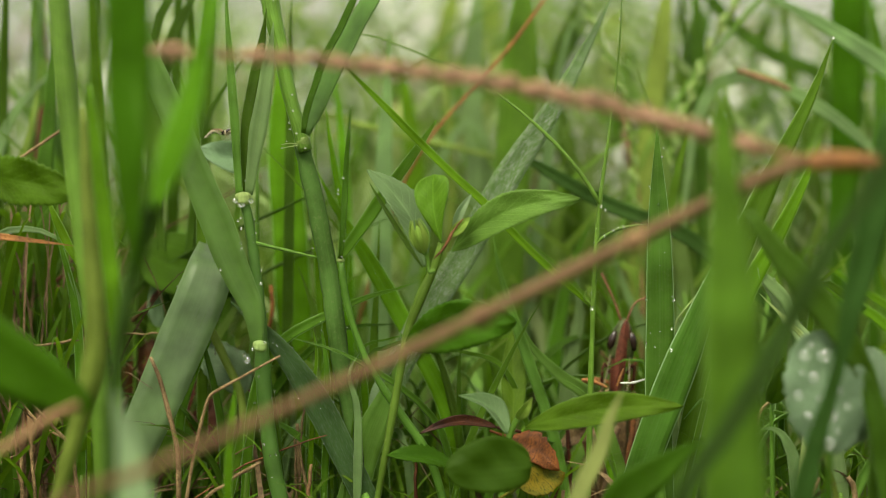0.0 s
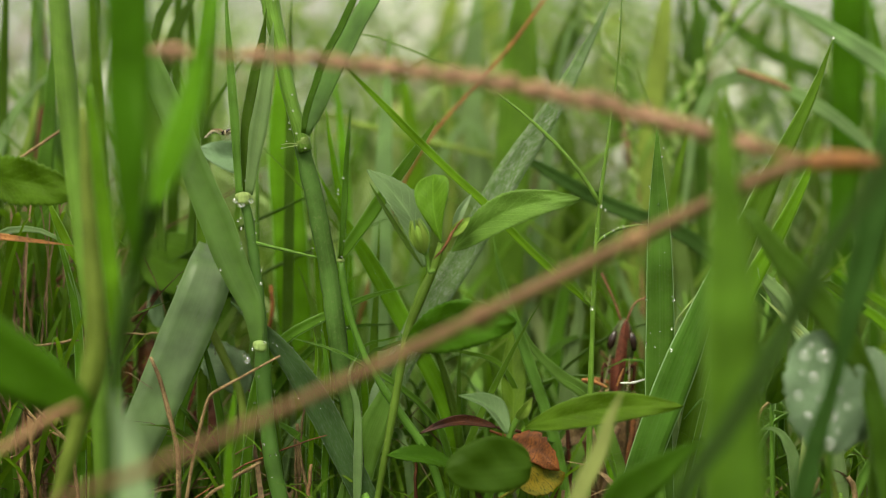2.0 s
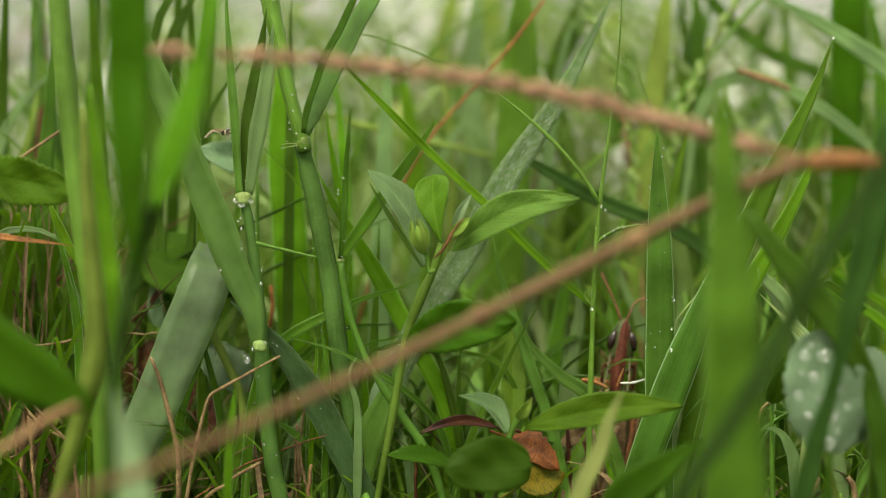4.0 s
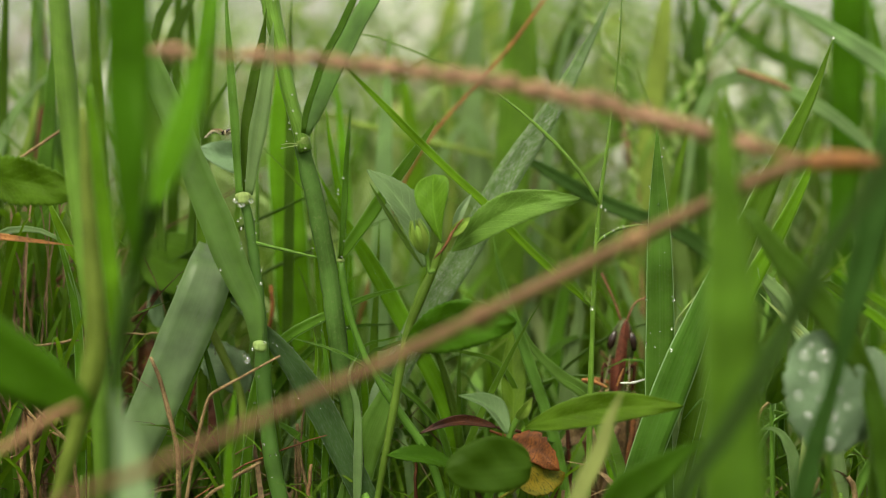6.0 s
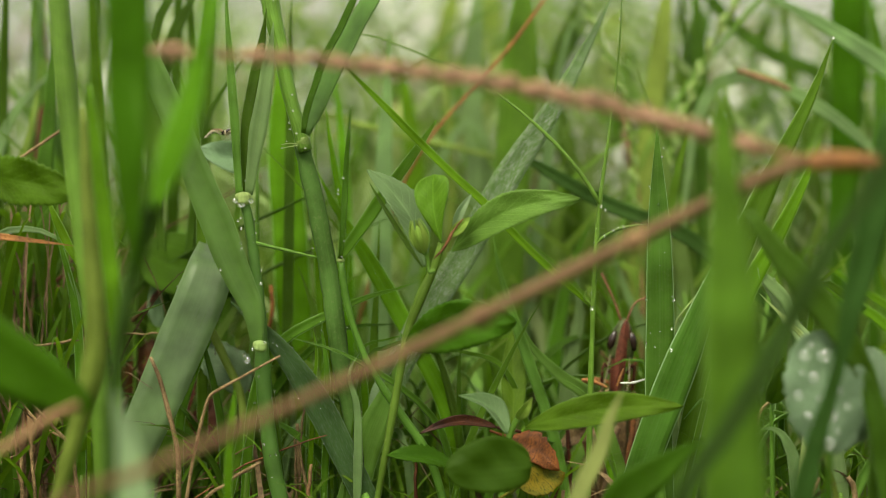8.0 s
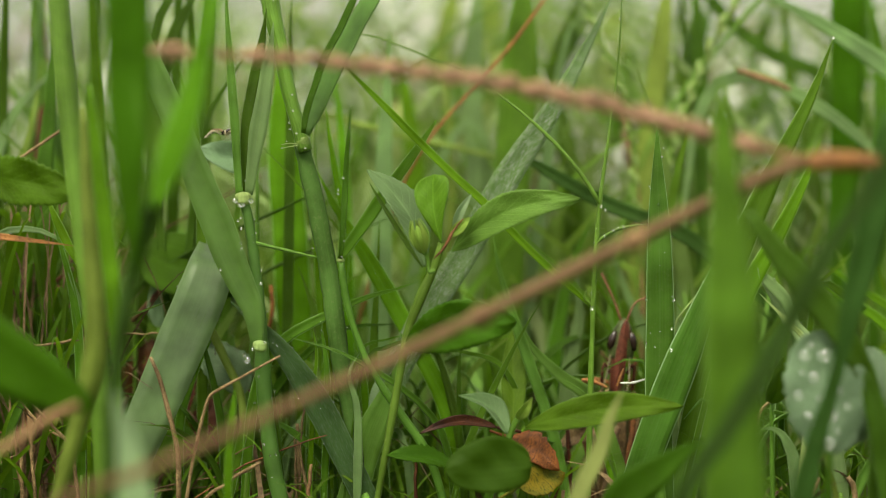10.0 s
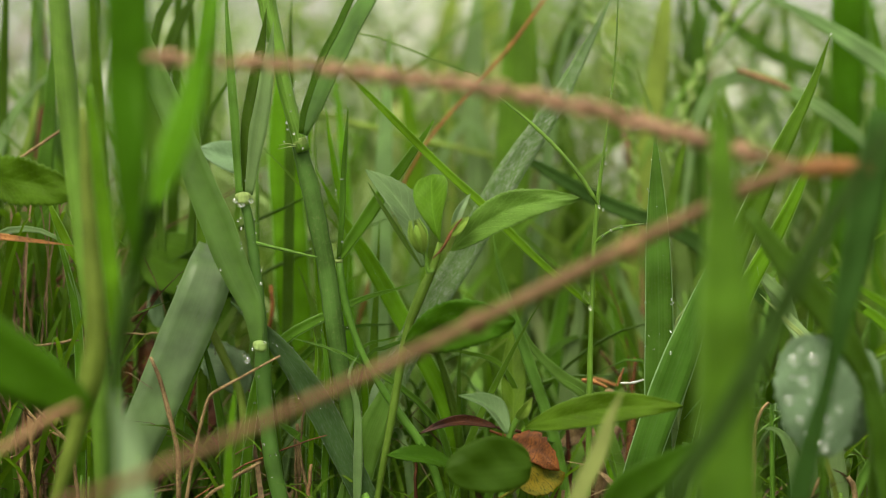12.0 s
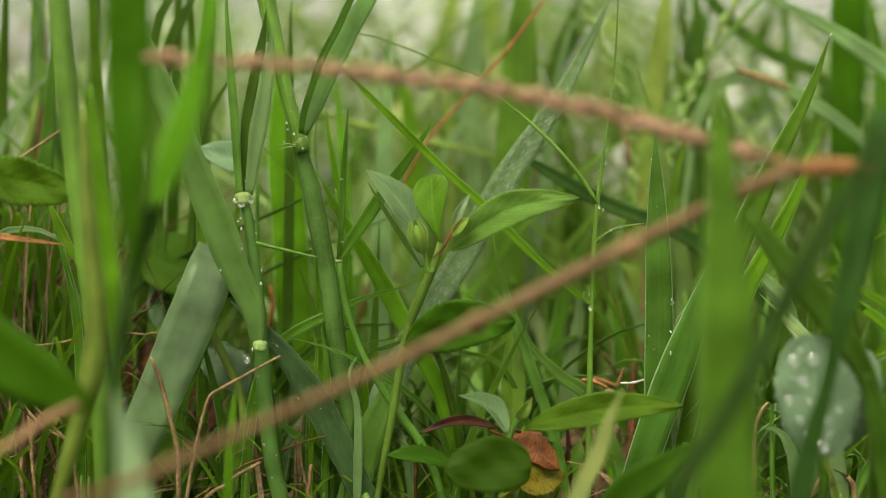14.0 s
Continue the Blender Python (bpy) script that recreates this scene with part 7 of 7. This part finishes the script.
stalk([(0.0851, 0.6789, 0.0981), (0.0641, 0.6797, 0.1081), (0.0409, 0.6804, 0.1171), (0.0153, 0.681, 0.125), (-0.0218, 0.6817, 0.1333), (-0.0462, 0.6822, 0.1403), (-0.0567, 0.6824, 0.1426), (-0.0632, 0.6818, 0.1359), (-0.0648, 0.68, 0.1116), (-0.0646, 0.6769, 0.0722), (-0.0641, 0.6714, 0)], [0.0006, 0.0009, 0.0011, 0.0012, 0.0012], YELLOWISH, "pale yellow-green grass stem arching across, blurred", "grass_shoot", "grass", "grass stems", crooked=False)
stalk([(0.1166, 0.6585, 0.1585), (0.1245, 0.6583, 0.1558), (0.1316, 0.6581, 0.1534), (0.1379, 0.6579, 0.1505)], [0.0009, 0.0013, 0.0013, 0.0007], TAN, "tan dead straw lying on an arching blade, blurred", crooked=False)


def soft_background():
    """Broad dead blades and dark stems of the meadow just behind the plants."""
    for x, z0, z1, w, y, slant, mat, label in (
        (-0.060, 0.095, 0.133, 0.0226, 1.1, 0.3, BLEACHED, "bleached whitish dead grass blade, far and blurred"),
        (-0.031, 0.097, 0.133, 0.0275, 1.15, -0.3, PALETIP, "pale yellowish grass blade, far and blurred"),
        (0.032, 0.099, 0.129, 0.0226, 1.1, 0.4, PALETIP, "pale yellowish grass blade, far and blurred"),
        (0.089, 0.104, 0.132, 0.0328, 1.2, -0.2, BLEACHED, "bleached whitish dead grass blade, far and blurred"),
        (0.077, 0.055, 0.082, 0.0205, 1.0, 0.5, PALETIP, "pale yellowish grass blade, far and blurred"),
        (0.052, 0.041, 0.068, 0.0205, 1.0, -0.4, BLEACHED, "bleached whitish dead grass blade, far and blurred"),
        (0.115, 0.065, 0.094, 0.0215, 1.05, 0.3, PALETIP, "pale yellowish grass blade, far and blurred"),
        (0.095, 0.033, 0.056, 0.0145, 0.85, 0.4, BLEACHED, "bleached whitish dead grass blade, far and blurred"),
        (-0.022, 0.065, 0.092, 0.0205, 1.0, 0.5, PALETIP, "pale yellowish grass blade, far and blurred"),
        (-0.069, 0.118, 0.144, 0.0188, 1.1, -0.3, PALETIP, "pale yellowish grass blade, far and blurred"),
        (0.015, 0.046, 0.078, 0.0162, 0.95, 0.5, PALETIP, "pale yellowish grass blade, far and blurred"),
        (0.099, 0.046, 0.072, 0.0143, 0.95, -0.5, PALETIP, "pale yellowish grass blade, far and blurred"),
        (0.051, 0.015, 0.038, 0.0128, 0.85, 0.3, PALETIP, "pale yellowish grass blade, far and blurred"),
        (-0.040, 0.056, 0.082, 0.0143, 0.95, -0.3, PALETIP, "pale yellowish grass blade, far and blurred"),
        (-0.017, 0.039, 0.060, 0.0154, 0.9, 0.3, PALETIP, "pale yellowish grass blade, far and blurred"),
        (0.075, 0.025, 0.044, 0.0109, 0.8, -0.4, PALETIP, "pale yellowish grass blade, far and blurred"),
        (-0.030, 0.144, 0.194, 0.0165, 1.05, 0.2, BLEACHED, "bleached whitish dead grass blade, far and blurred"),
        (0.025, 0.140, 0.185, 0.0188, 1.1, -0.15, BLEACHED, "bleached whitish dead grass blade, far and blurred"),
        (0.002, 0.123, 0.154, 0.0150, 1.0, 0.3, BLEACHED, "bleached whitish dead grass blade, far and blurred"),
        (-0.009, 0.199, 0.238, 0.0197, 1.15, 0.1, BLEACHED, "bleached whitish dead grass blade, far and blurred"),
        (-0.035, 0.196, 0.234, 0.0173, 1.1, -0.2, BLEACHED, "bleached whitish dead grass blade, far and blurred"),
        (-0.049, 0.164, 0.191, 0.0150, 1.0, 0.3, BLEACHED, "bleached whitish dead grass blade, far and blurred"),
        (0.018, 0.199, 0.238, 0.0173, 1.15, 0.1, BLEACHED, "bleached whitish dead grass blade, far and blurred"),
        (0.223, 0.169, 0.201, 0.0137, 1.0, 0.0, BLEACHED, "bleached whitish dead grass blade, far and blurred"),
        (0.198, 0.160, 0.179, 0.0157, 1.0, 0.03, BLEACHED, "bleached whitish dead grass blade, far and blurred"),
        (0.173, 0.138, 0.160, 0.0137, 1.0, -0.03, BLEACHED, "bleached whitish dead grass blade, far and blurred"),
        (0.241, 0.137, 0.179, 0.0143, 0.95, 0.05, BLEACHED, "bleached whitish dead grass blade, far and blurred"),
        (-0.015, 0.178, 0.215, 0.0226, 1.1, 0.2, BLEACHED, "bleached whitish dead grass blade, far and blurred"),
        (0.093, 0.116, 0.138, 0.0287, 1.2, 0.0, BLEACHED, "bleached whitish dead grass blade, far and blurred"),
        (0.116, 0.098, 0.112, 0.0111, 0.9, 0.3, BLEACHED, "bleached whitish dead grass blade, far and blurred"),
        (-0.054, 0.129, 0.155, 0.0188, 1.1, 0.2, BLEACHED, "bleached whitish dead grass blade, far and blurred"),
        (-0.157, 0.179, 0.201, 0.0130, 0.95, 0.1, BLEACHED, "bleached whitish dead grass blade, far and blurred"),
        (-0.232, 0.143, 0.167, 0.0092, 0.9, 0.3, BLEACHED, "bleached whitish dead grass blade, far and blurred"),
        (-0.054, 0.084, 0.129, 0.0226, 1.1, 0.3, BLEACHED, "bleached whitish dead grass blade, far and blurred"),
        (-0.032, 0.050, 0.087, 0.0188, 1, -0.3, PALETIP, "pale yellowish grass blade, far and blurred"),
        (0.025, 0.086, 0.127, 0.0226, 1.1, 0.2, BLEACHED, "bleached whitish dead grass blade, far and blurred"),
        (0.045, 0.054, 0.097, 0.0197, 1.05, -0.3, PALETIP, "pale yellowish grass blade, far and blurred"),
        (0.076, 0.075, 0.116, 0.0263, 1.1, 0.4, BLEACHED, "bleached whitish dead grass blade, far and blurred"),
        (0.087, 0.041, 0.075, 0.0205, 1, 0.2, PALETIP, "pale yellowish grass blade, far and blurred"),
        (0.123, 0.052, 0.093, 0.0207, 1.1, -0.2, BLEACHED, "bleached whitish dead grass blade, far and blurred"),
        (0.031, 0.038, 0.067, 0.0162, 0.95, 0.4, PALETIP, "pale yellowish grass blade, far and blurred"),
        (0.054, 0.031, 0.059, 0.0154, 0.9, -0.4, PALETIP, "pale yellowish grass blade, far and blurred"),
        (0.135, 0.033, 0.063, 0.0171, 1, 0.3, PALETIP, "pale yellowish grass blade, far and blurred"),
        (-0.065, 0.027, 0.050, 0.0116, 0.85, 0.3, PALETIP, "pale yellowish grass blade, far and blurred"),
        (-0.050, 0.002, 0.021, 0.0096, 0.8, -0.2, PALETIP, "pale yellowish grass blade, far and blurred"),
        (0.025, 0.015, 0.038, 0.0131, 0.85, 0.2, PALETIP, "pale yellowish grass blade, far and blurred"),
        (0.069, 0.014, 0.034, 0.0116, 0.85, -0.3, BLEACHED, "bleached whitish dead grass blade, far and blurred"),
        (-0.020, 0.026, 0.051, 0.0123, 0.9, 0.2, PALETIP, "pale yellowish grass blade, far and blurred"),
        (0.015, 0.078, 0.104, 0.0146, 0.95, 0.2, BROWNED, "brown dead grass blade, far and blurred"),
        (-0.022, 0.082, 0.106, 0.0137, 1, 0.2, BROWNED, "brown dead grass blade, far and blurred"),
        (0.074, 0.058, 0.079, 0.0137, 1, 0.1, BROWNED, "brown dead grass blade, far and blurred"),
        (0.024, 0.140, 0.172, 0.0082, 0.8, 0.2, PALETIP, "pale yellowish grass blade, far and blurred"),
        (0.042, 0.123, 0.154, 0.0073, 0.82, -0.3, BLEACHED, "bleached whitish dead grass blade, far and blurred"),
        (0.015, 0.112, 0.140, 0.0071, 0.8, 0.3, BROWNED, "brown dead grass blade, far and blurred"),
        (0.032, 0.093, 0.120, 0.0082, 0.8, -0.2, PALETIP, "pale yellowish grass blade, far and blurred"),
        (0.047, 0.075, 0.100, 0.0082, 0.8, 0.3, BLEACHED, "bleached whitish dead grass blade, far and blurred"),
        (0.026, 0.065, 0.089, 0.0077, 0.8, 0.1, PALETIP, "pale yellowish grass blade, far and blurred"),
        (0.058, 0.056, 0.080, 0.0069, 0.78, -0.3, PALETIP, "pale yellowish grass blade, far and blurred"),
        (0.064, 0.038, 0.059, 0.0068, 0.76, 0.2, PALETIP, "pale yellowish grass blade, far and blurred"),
        (-0.037, 0.057, 0.081, 0.0071, 0.8, 0.2, PALETIP, "pale yellowish grass blade, far and blurred"),
        (0.084, 0.103, 0.127, 0.0066, 0.8, 0.1, BLEACHED, "bleached whitish dead grass blade, far and blurred"),
        (-0.024, 0.116, 0.147, 0.0073, 0.82, 0.1, PALETIP, "pale yellowish grass blade, far and blurred"),
        (0.047, 0.106, 0.125, 0.0059, 0.78, 0.5, BROWNED, "brown dead grass blade, far and blurred"),
        (0.125, 0.164, 0.197, 0.0060, 0.8, 0.2, DEEP, "dark green grass blade, far and blurred"),
        (0.142, 0.112, 0.145, 0.0073, 0.82, -0.2, DEEP, "dark green grass blade, far and blurred"),
        (0.163, 0.167, 0.199, 0.0070, 0.85, 0.3, DEEP, "dark green grass blade, far and blurred"),
        (0.185, 0.109, 0.147, 0.0087, 0.85, 0.1, DEEP, "dark green grass blade, far and blurred"),
        (0.203, 0.161, 0.200, 0.0109, 0.8, 0.05, DEEP, "dark green grass blade, far and blurred"),
        (0.108, 0.134, 0.161, 0.0055, 0.8, -0.2, DEEP, "dark green grass blade, far and blurred"),
        (0.209, 0.115, 0.148, 0.0095, 0.82, -0.1, DEEP, "dark green grass blade, far and blurred"),
        (0.042, 0.040, 0.063, 0.0086, 0.74, 0.2, PALETIP, "pale yellowish grass blade, far and blurred"),
        (0.050, 0.025, 0.047, 0.0079, 0.72, -0.2, PALETIP, "pale yellowish grass blade, far and blurred"),
        (0.071, 0.047, 0.070, 0.0076, 0.74, 0.1, BLEACHED, "bleached whitish dead grass blade, far and blurred"),
        (0.071, 0.026, 0.048, 0.0081, 0.7, 0.2, PALETIP, "pale yellowish grass blade, far and blurred"),
        (0.084, 0.043, 0.065, 0.0069, 0.72, -0.1, PALETIP, "pale yellowish grass blade, far and blurred"),
        (0.085, 0.059, 0.080, 0.0078, 0.76, 0.3, PALETIP, "pale yellowish grass blade, far and blurred"),
        (0.038, 0.059, 0.080, 0.0078, 0.76, -0.3, BLEACHED, "bleached whitish dead grass blade, far and blurred"),
        (-0.054, 0.027, 0.046, 0.0067, 0.7, 0.1, PALETIP, "pale yellowish grass blade, far and blurred"),
        (-0.065, 0.044, 0.063, 0.0059, 0.72, -0.2, PALETIP, "pale yellowish grass blade, far and blurred"),
        (-0.023, 0.034, 0.054, 0.0064, 0.72, 0.2, PALETIP, "pale yellowish grass blade, far and blurred"),
        (0.019, 0.046, 0.066, 0.0071, 0.74, 0.2, PALETIP, "pale yellowish grass blade, far and blurred"),
        (0.118, 0.126, 0.205, 0.0071, 0.8, -0.12, NEARDARK, "dark green grass blade, far and blurred"),
        (0.190, 0.126, 0.160, 0.0205, 1.0, 0.1, DEEP, "dark green grass blade, far and blurred"),
        (0.028, 0.111, 0.189, 0.0162, 0.95, 0.15, DEEP, "dark green grass blade, far and blurred"),
        (-0.024, 0.123, 0.167, 0.0205, 1.0, -0.1, DEEP, "dark green grass blade, far and blurred"),
        (0.092, 0.108, 0.174, 0.0116, 0.85, 0.1, DEEP, "dark green grass blade, far and blurred"),
        (-0.069, 0.112, 0.155, 0.0123, 0.9, 0.05, DEEP, "dark green grass blade, far and blurred"),
        (0.066, 0.160, 0.192, 0.0099, 0.85, 0.3, NEARDARK, "dark green grass blade, far and blurred"),
        (-0.036, 0.105, 0.134, 0.0087, 0.85, -0.3, NEARDARK, "dark green grass blade, far and blurred"),
        (0.057, 0.072, 0.101, 0.0195, 0.95, 0.5, DEEP, "dark green grass blade, far and blurred"),
        (0.165, 0.106, 0.131, 0.0215, 0.9, 0.0, DEEP, "dark green grass blade, far and blurred"),
        (0.185, 0.079, 0.114, 0.0232, 0.85, 0.2, DEEP, "dark green grass blade, far and blurred"),
        (0.204, 0.060, 0.099, 0.0246, 0.8, 0.0, DEEP, "dark green grass blade, far and blurred"),
        (-0.191, 0.050, 0.086, 0.0154, 0.75, 0.2, NEARDARK, "dark green grass blade, far and blurred"),
        (-0.173, 0.109, 0.142, 0.0103, 0.75, 0.0, NEARDARK, "dark green grass blade, far and blurred"),
        (0.002, 0.169, 0.214, 0.0130, 0.95, 0.3, YELLOWISH, "yellowish grass blade, far and blurred"),
        (0.029, 0.198, 0.225, 0.0205, 1.0, 0.0, YELLOWISH, "yellowish grass blade, far and blurred"),
        (0.101, 0.171, 0.205, 0.0171, 1.0, 0.1, YELLOWISH, "yellowish grass blade, far and blurred"),
        (0.037, 0.131, 0.152, 0.0092, 0.9, 0.1, BROWNED, "brown dead grass blade, far and blurred"),
        (0.081, 0.110, 0.135, 0.0044, 0.72, -0.25, BROWNED, "brown dead grass blade, far and blurred"),
        (-0.015, 0.103, 0.115, 0.0123, 0.9, 0.2, BROWNED, "brown dead grass blade, far and blurred"),
        (0.159, 0.101, 0.127, 0.0130, 0.95, 0.1, BROWNED, "brown dead grass blade, far and blurred"),
        (0.147, 0.019, 0.054, 0.0098, 0.72, 0.0, BROWNED, "brown dead grass blade, far and blurred"),
        (0.178, 0.050, 0.078, 0.0103, 0.75, 0.1, BROWNED, "brown dead grass blade, far and blurred"),
        (0.054, 0.028, 0.050, 0.0137, 0.8, 0.1, BROWNED, "brown dead grass blade, far and blurred"),
    ):
        dx = slant * (z1 - z0)
        reach = (z0 + 0.005) * 0.2
        blade([(x - dx * 0.5 - reach * slant, y, -0.004), (x - dx * 0.5, y, z0), (x, y, (z0 + z1) / 2), (x + dx * 0.5, y, z1)], w, mat, label, widths=(0.15, 0.45, 1.0, 0.35), group="soft background grass", n=12)


soft_background()


def fine_grass():
    """Slim shoots in the sharp zone, low among the stems."""
    rnd = random.Random(77)
    mats = (GREEN, DEEP, BLUISH, DARKGREEN, GREY)
    for i in range(150):
        y = rnd.uniform(0.545, 0.62)
        x = rnd.uniform(-0.285, 0.285) * y
        if 0.035 < x < 0.085:
            continue
        tall = rnd.uniform(0.02, 0.07)
        lean_x = max(-0.045, min(0.045, rnd.gauss(0, 0.7) * tall))
        bend = rnd.uniform(0.2, 0.6)
        if x < -0.05 and lean_x < -0.03:
            lean_x = -0.012
        pts = [(x, y, -0.004), (x + lean_x * bend * 0.5, y, tall * 0.6), (x + lean_x * 0.8, y + rnd.uniform(-0.01, 0.01), tall), (x + lean_x * 1.3, y + rnd.uniform(-0.015, 0.015), tall * rnd.uniform(0.8, 1.15))]
        # darker greens on the left carry the shade there in their colour
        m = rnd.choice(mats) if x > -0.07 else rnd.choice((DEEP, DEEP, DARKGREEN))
        if x < -0.085 and i % 2:
            continue
        blade(pts, rnd.uniform(0.0009, 0.0042), m, "slim green shoot low among the stems", drops=rnd.choice((0, 0, 1, 2)), size=0.0005, tip=0.65, n=14, fold=rnd.uniform(0.2, 0.5), roll=rnd.uniform(-40, 40))


fine_grass()


def mid_grass():
    """Blades that stand between the sharp plants and the meadow, too many to count."""
    rnd = random.Random(23)
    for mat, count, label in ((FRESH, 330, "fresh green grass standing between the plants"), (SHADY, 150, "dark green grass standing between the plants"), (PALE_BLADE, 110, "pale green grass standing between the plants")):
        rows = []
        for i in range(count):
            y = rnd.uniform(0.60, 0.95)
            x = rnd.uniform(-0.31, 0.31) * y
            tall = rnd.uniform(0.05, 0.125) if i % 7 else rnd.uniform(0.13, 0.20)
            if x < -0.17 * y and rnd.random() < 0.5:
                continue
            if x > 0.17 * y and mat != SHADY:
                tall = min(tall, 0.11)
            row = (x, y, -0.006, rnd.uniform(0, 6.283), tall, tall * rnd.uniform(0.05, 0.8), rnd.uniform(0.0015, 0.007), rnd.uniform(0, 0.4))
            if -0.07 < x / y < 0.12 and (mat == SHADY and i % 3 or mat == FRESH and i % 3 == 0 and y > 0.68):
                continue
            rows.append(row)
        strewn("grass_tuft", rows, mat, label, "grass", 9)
    for mat, count, wide, label in ((SHADY, 130, 0.0035, "thin dark grass tangled over dead stalks"), (LOWGRASS, 16, 0.003, "thin fresh grass tangled over dead stalks"), (BROWNED, 150, 0.0014, "thin brown straw tangled under the grass")):
        rows = []
        for i in range(count):
            y = rnd.uniform(0.55, 0.70)
            x = rnd.uniform(-0.29, -0.12) * y if i % 4 else rnd.uniform(-0.29, 0.29) * y
            y = max(y, 0.585) if x > -0.2 * y else y
            tall = rnd.uniform(0.01, 0.10)
            if i % 4 == 1:
                y, tall = rnd.uniform(0.545, 0.60), rnd.uniform(0.06, 0.13)
                x = rnd.uniform(-0.29, -0.21) * y
            row = (x, y, -0.004, rnd.uniform(0, 6.283), tall, rnd.uniform(0.01, 0.07), rnd.uniform(0.0006, wide), rnd.uniform(0, 0.8))
            if mat == BROWNED and i % 3 == 0:
                continue
            rows.append(row)
        strewn("grass_tuft", rows, mat, label, "grass", 10)
    # shade at the far left deepened by extra dark-coloured blades
    for mat, count, lo, hi, near, label in ((SHADY, 60, 0.0012, 0.004, 0.56, "dark thin grass crossing over dead stalks"), (BROWNED, 60, 0.0006, 0.0016, 0.56, "brown stalks crossing in the shade"), (SHADY, 60, 0.005, 0.010, 0.62, "broad grass coloured dark for the shade")):
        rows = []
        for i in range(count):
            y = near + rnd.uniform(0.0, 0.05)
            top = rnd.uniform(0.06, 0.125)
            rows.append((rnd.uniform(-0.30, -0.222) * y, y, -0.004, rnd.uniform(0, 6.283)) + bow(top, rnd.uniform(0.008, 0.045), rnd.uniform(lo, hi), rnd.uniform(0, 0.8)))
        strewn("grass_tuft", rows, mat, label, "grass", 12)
    rows = []
    for i in range(420):
        y = rnd.uniform(0.545, 0.64)
        x = rnd.uniform(-0.29, 0.29) * y
        if 0.04 < x < 0.08 or (x < -0.19 * y and i % 4):
            continue
        tall = rnd.uniform(0.015, 0.06)
        rows.append((x, y, -0.004, rnd.uniform(0, 6.283), tall, tall * rnd.uniform(0.1, 1.4), rnd.uniform(0.0006, 0.002), rnd.uniform(0, 0.6)))
    strewn("grass_tuft", rows, LOWGRASS, "hair-fine fresh grass low among the stems", "grass", 9)


mid_grass()


# ---- what moves ----
def lean(ob, ry, dz=0.0, rx=0.0, dx=0.0):
    """A shoot that is brushed by the leaping insect and comes to rest leaning by ry degrees."""
    x, y, z = ob.location
    rows = [(0.0, pose(x, y, z))]
    for t, k in ((10.5, 0.0), (10.6, 1.35), (10.7, 0.75), (10.8, 1.15), (10.95, 1.0), (14.0, 1.0)):
        rows.append((t, pose(x + dx * k, y, z + dz * k, rx * k, ry * k, 0)))
    walk(ob, rows)


def motions():
    at = hopper.location.copy()
    rows = [(0.0, pose(*at, 0, 2, 0)), (10.5, pose(*at, 0, 2, 0))]
    for t, dx, dy, dz, ry in ((10.567, -0.003, 0.0, 0.0, 0), (10.6, -0.006, 0.004, 0.004, -6), (10.633, -0.008, 0.012, 0.05, -12), (10.667, -0.012, 0.04, 0.12, -20), (10.7, -0.02, 0.10, 0.20, -28), (10.8, -0.04, 0.38, 0.33, -35), (10.9, -0.06, 0.75, 0.36, -40), (11.1, -0.10, 1.45, 0.24, -40), (11.3, -0.14, 2.05, -0.012, -30), (14.0, -0.14, 2.05, -0.012, -30)):
        rows.append((t, pose(at.x + dx, at.y + dy, at.z + dz, 0, ry, 0)))
    walk(hopper, rows)
    x, y, z = fly.location
    walk(fly, [(0.0, pose(x, y, z)), (10.7, pose(x, y, z)), (10.76, pose(x - 0.004, y + 0.01, z + 0.03)), (10.85, pose(x - 0.03, y + 0.15, z + 0.10)), (11.1, pose(x - 0.15, y + 0.9, z + 0.20)), (11.8, pose(x - 0.6, y + 2.6, z + 0.02)), (12.2, pose(x - 0.8, y + 3.2, -0.003)), (14.0, pose(x - 0.8, y + 3.2, -0.003))])
    # the broken stalk: its hinge is pushed aside, stem and seed head swing about it
    x, y, z = seed.location
    k = 0.000136
    walk(seed, [(0.0, pose(x, y, z)), (10.5, pose(x, y, z)), (10.6, pose(x - 9 * k, y, z - 10 * k)), (10.8, pose(x - 10 * k, y, z - 12 * k)), (14.0, pose(x - 10 * k, y, z - 12 * k))])
    walk(seed_stem, [(t, pose(0, 0, 0, 0, a, 0)) for t, a in ((0.0, 0), (10.0, 0), (10.2, 0.4), (10.3, -0.6), (10.4, 0.6), (10.5, 2.2), (10.6, 1.8), (10.7, 2.4), (10.8, 1.5), (10.9, 0.8), (11.0, 0.2), (11.1, -0.1), (11.3, 0.0), (14.0, 0))])
    walk(seed_top, [(t, pose(0, 0, 0, 0, a, 0)) for t, a in ((0.0, 0), (10.0, 0), (10.1, -0.8), (10.2, 1.4), (10.3, -1.95), (10.4, 2.4), (10.5, -2.9), (10.6, 3.2), (10.7, -2.4), (10.8, 0.8), (10.9, -0.1), (11.0, 0.35), (11.1, -0.2), (11.3, 0.05), (11.5, 0.0), (14.0, 0))])
    lean(stout, -0.34)
    lean(blade_a, -0.25, -0.0009)
    lean(blade_b, -0.9)
    lean(thin, -0.4)
    lean(tip_b, -0.3, 0.001)
    lean(tip_c, -0.3)
    lean(dewy, -2.4, -0.001)
    lean(near_right, 0.8, 0.0, 0.0, -0.0026)
    lean(near_dark, -1.6)
    lean(near_lean, -1.3)
    lean(herb_a, -0.2)
    lean(forked, -0.35)


motions()
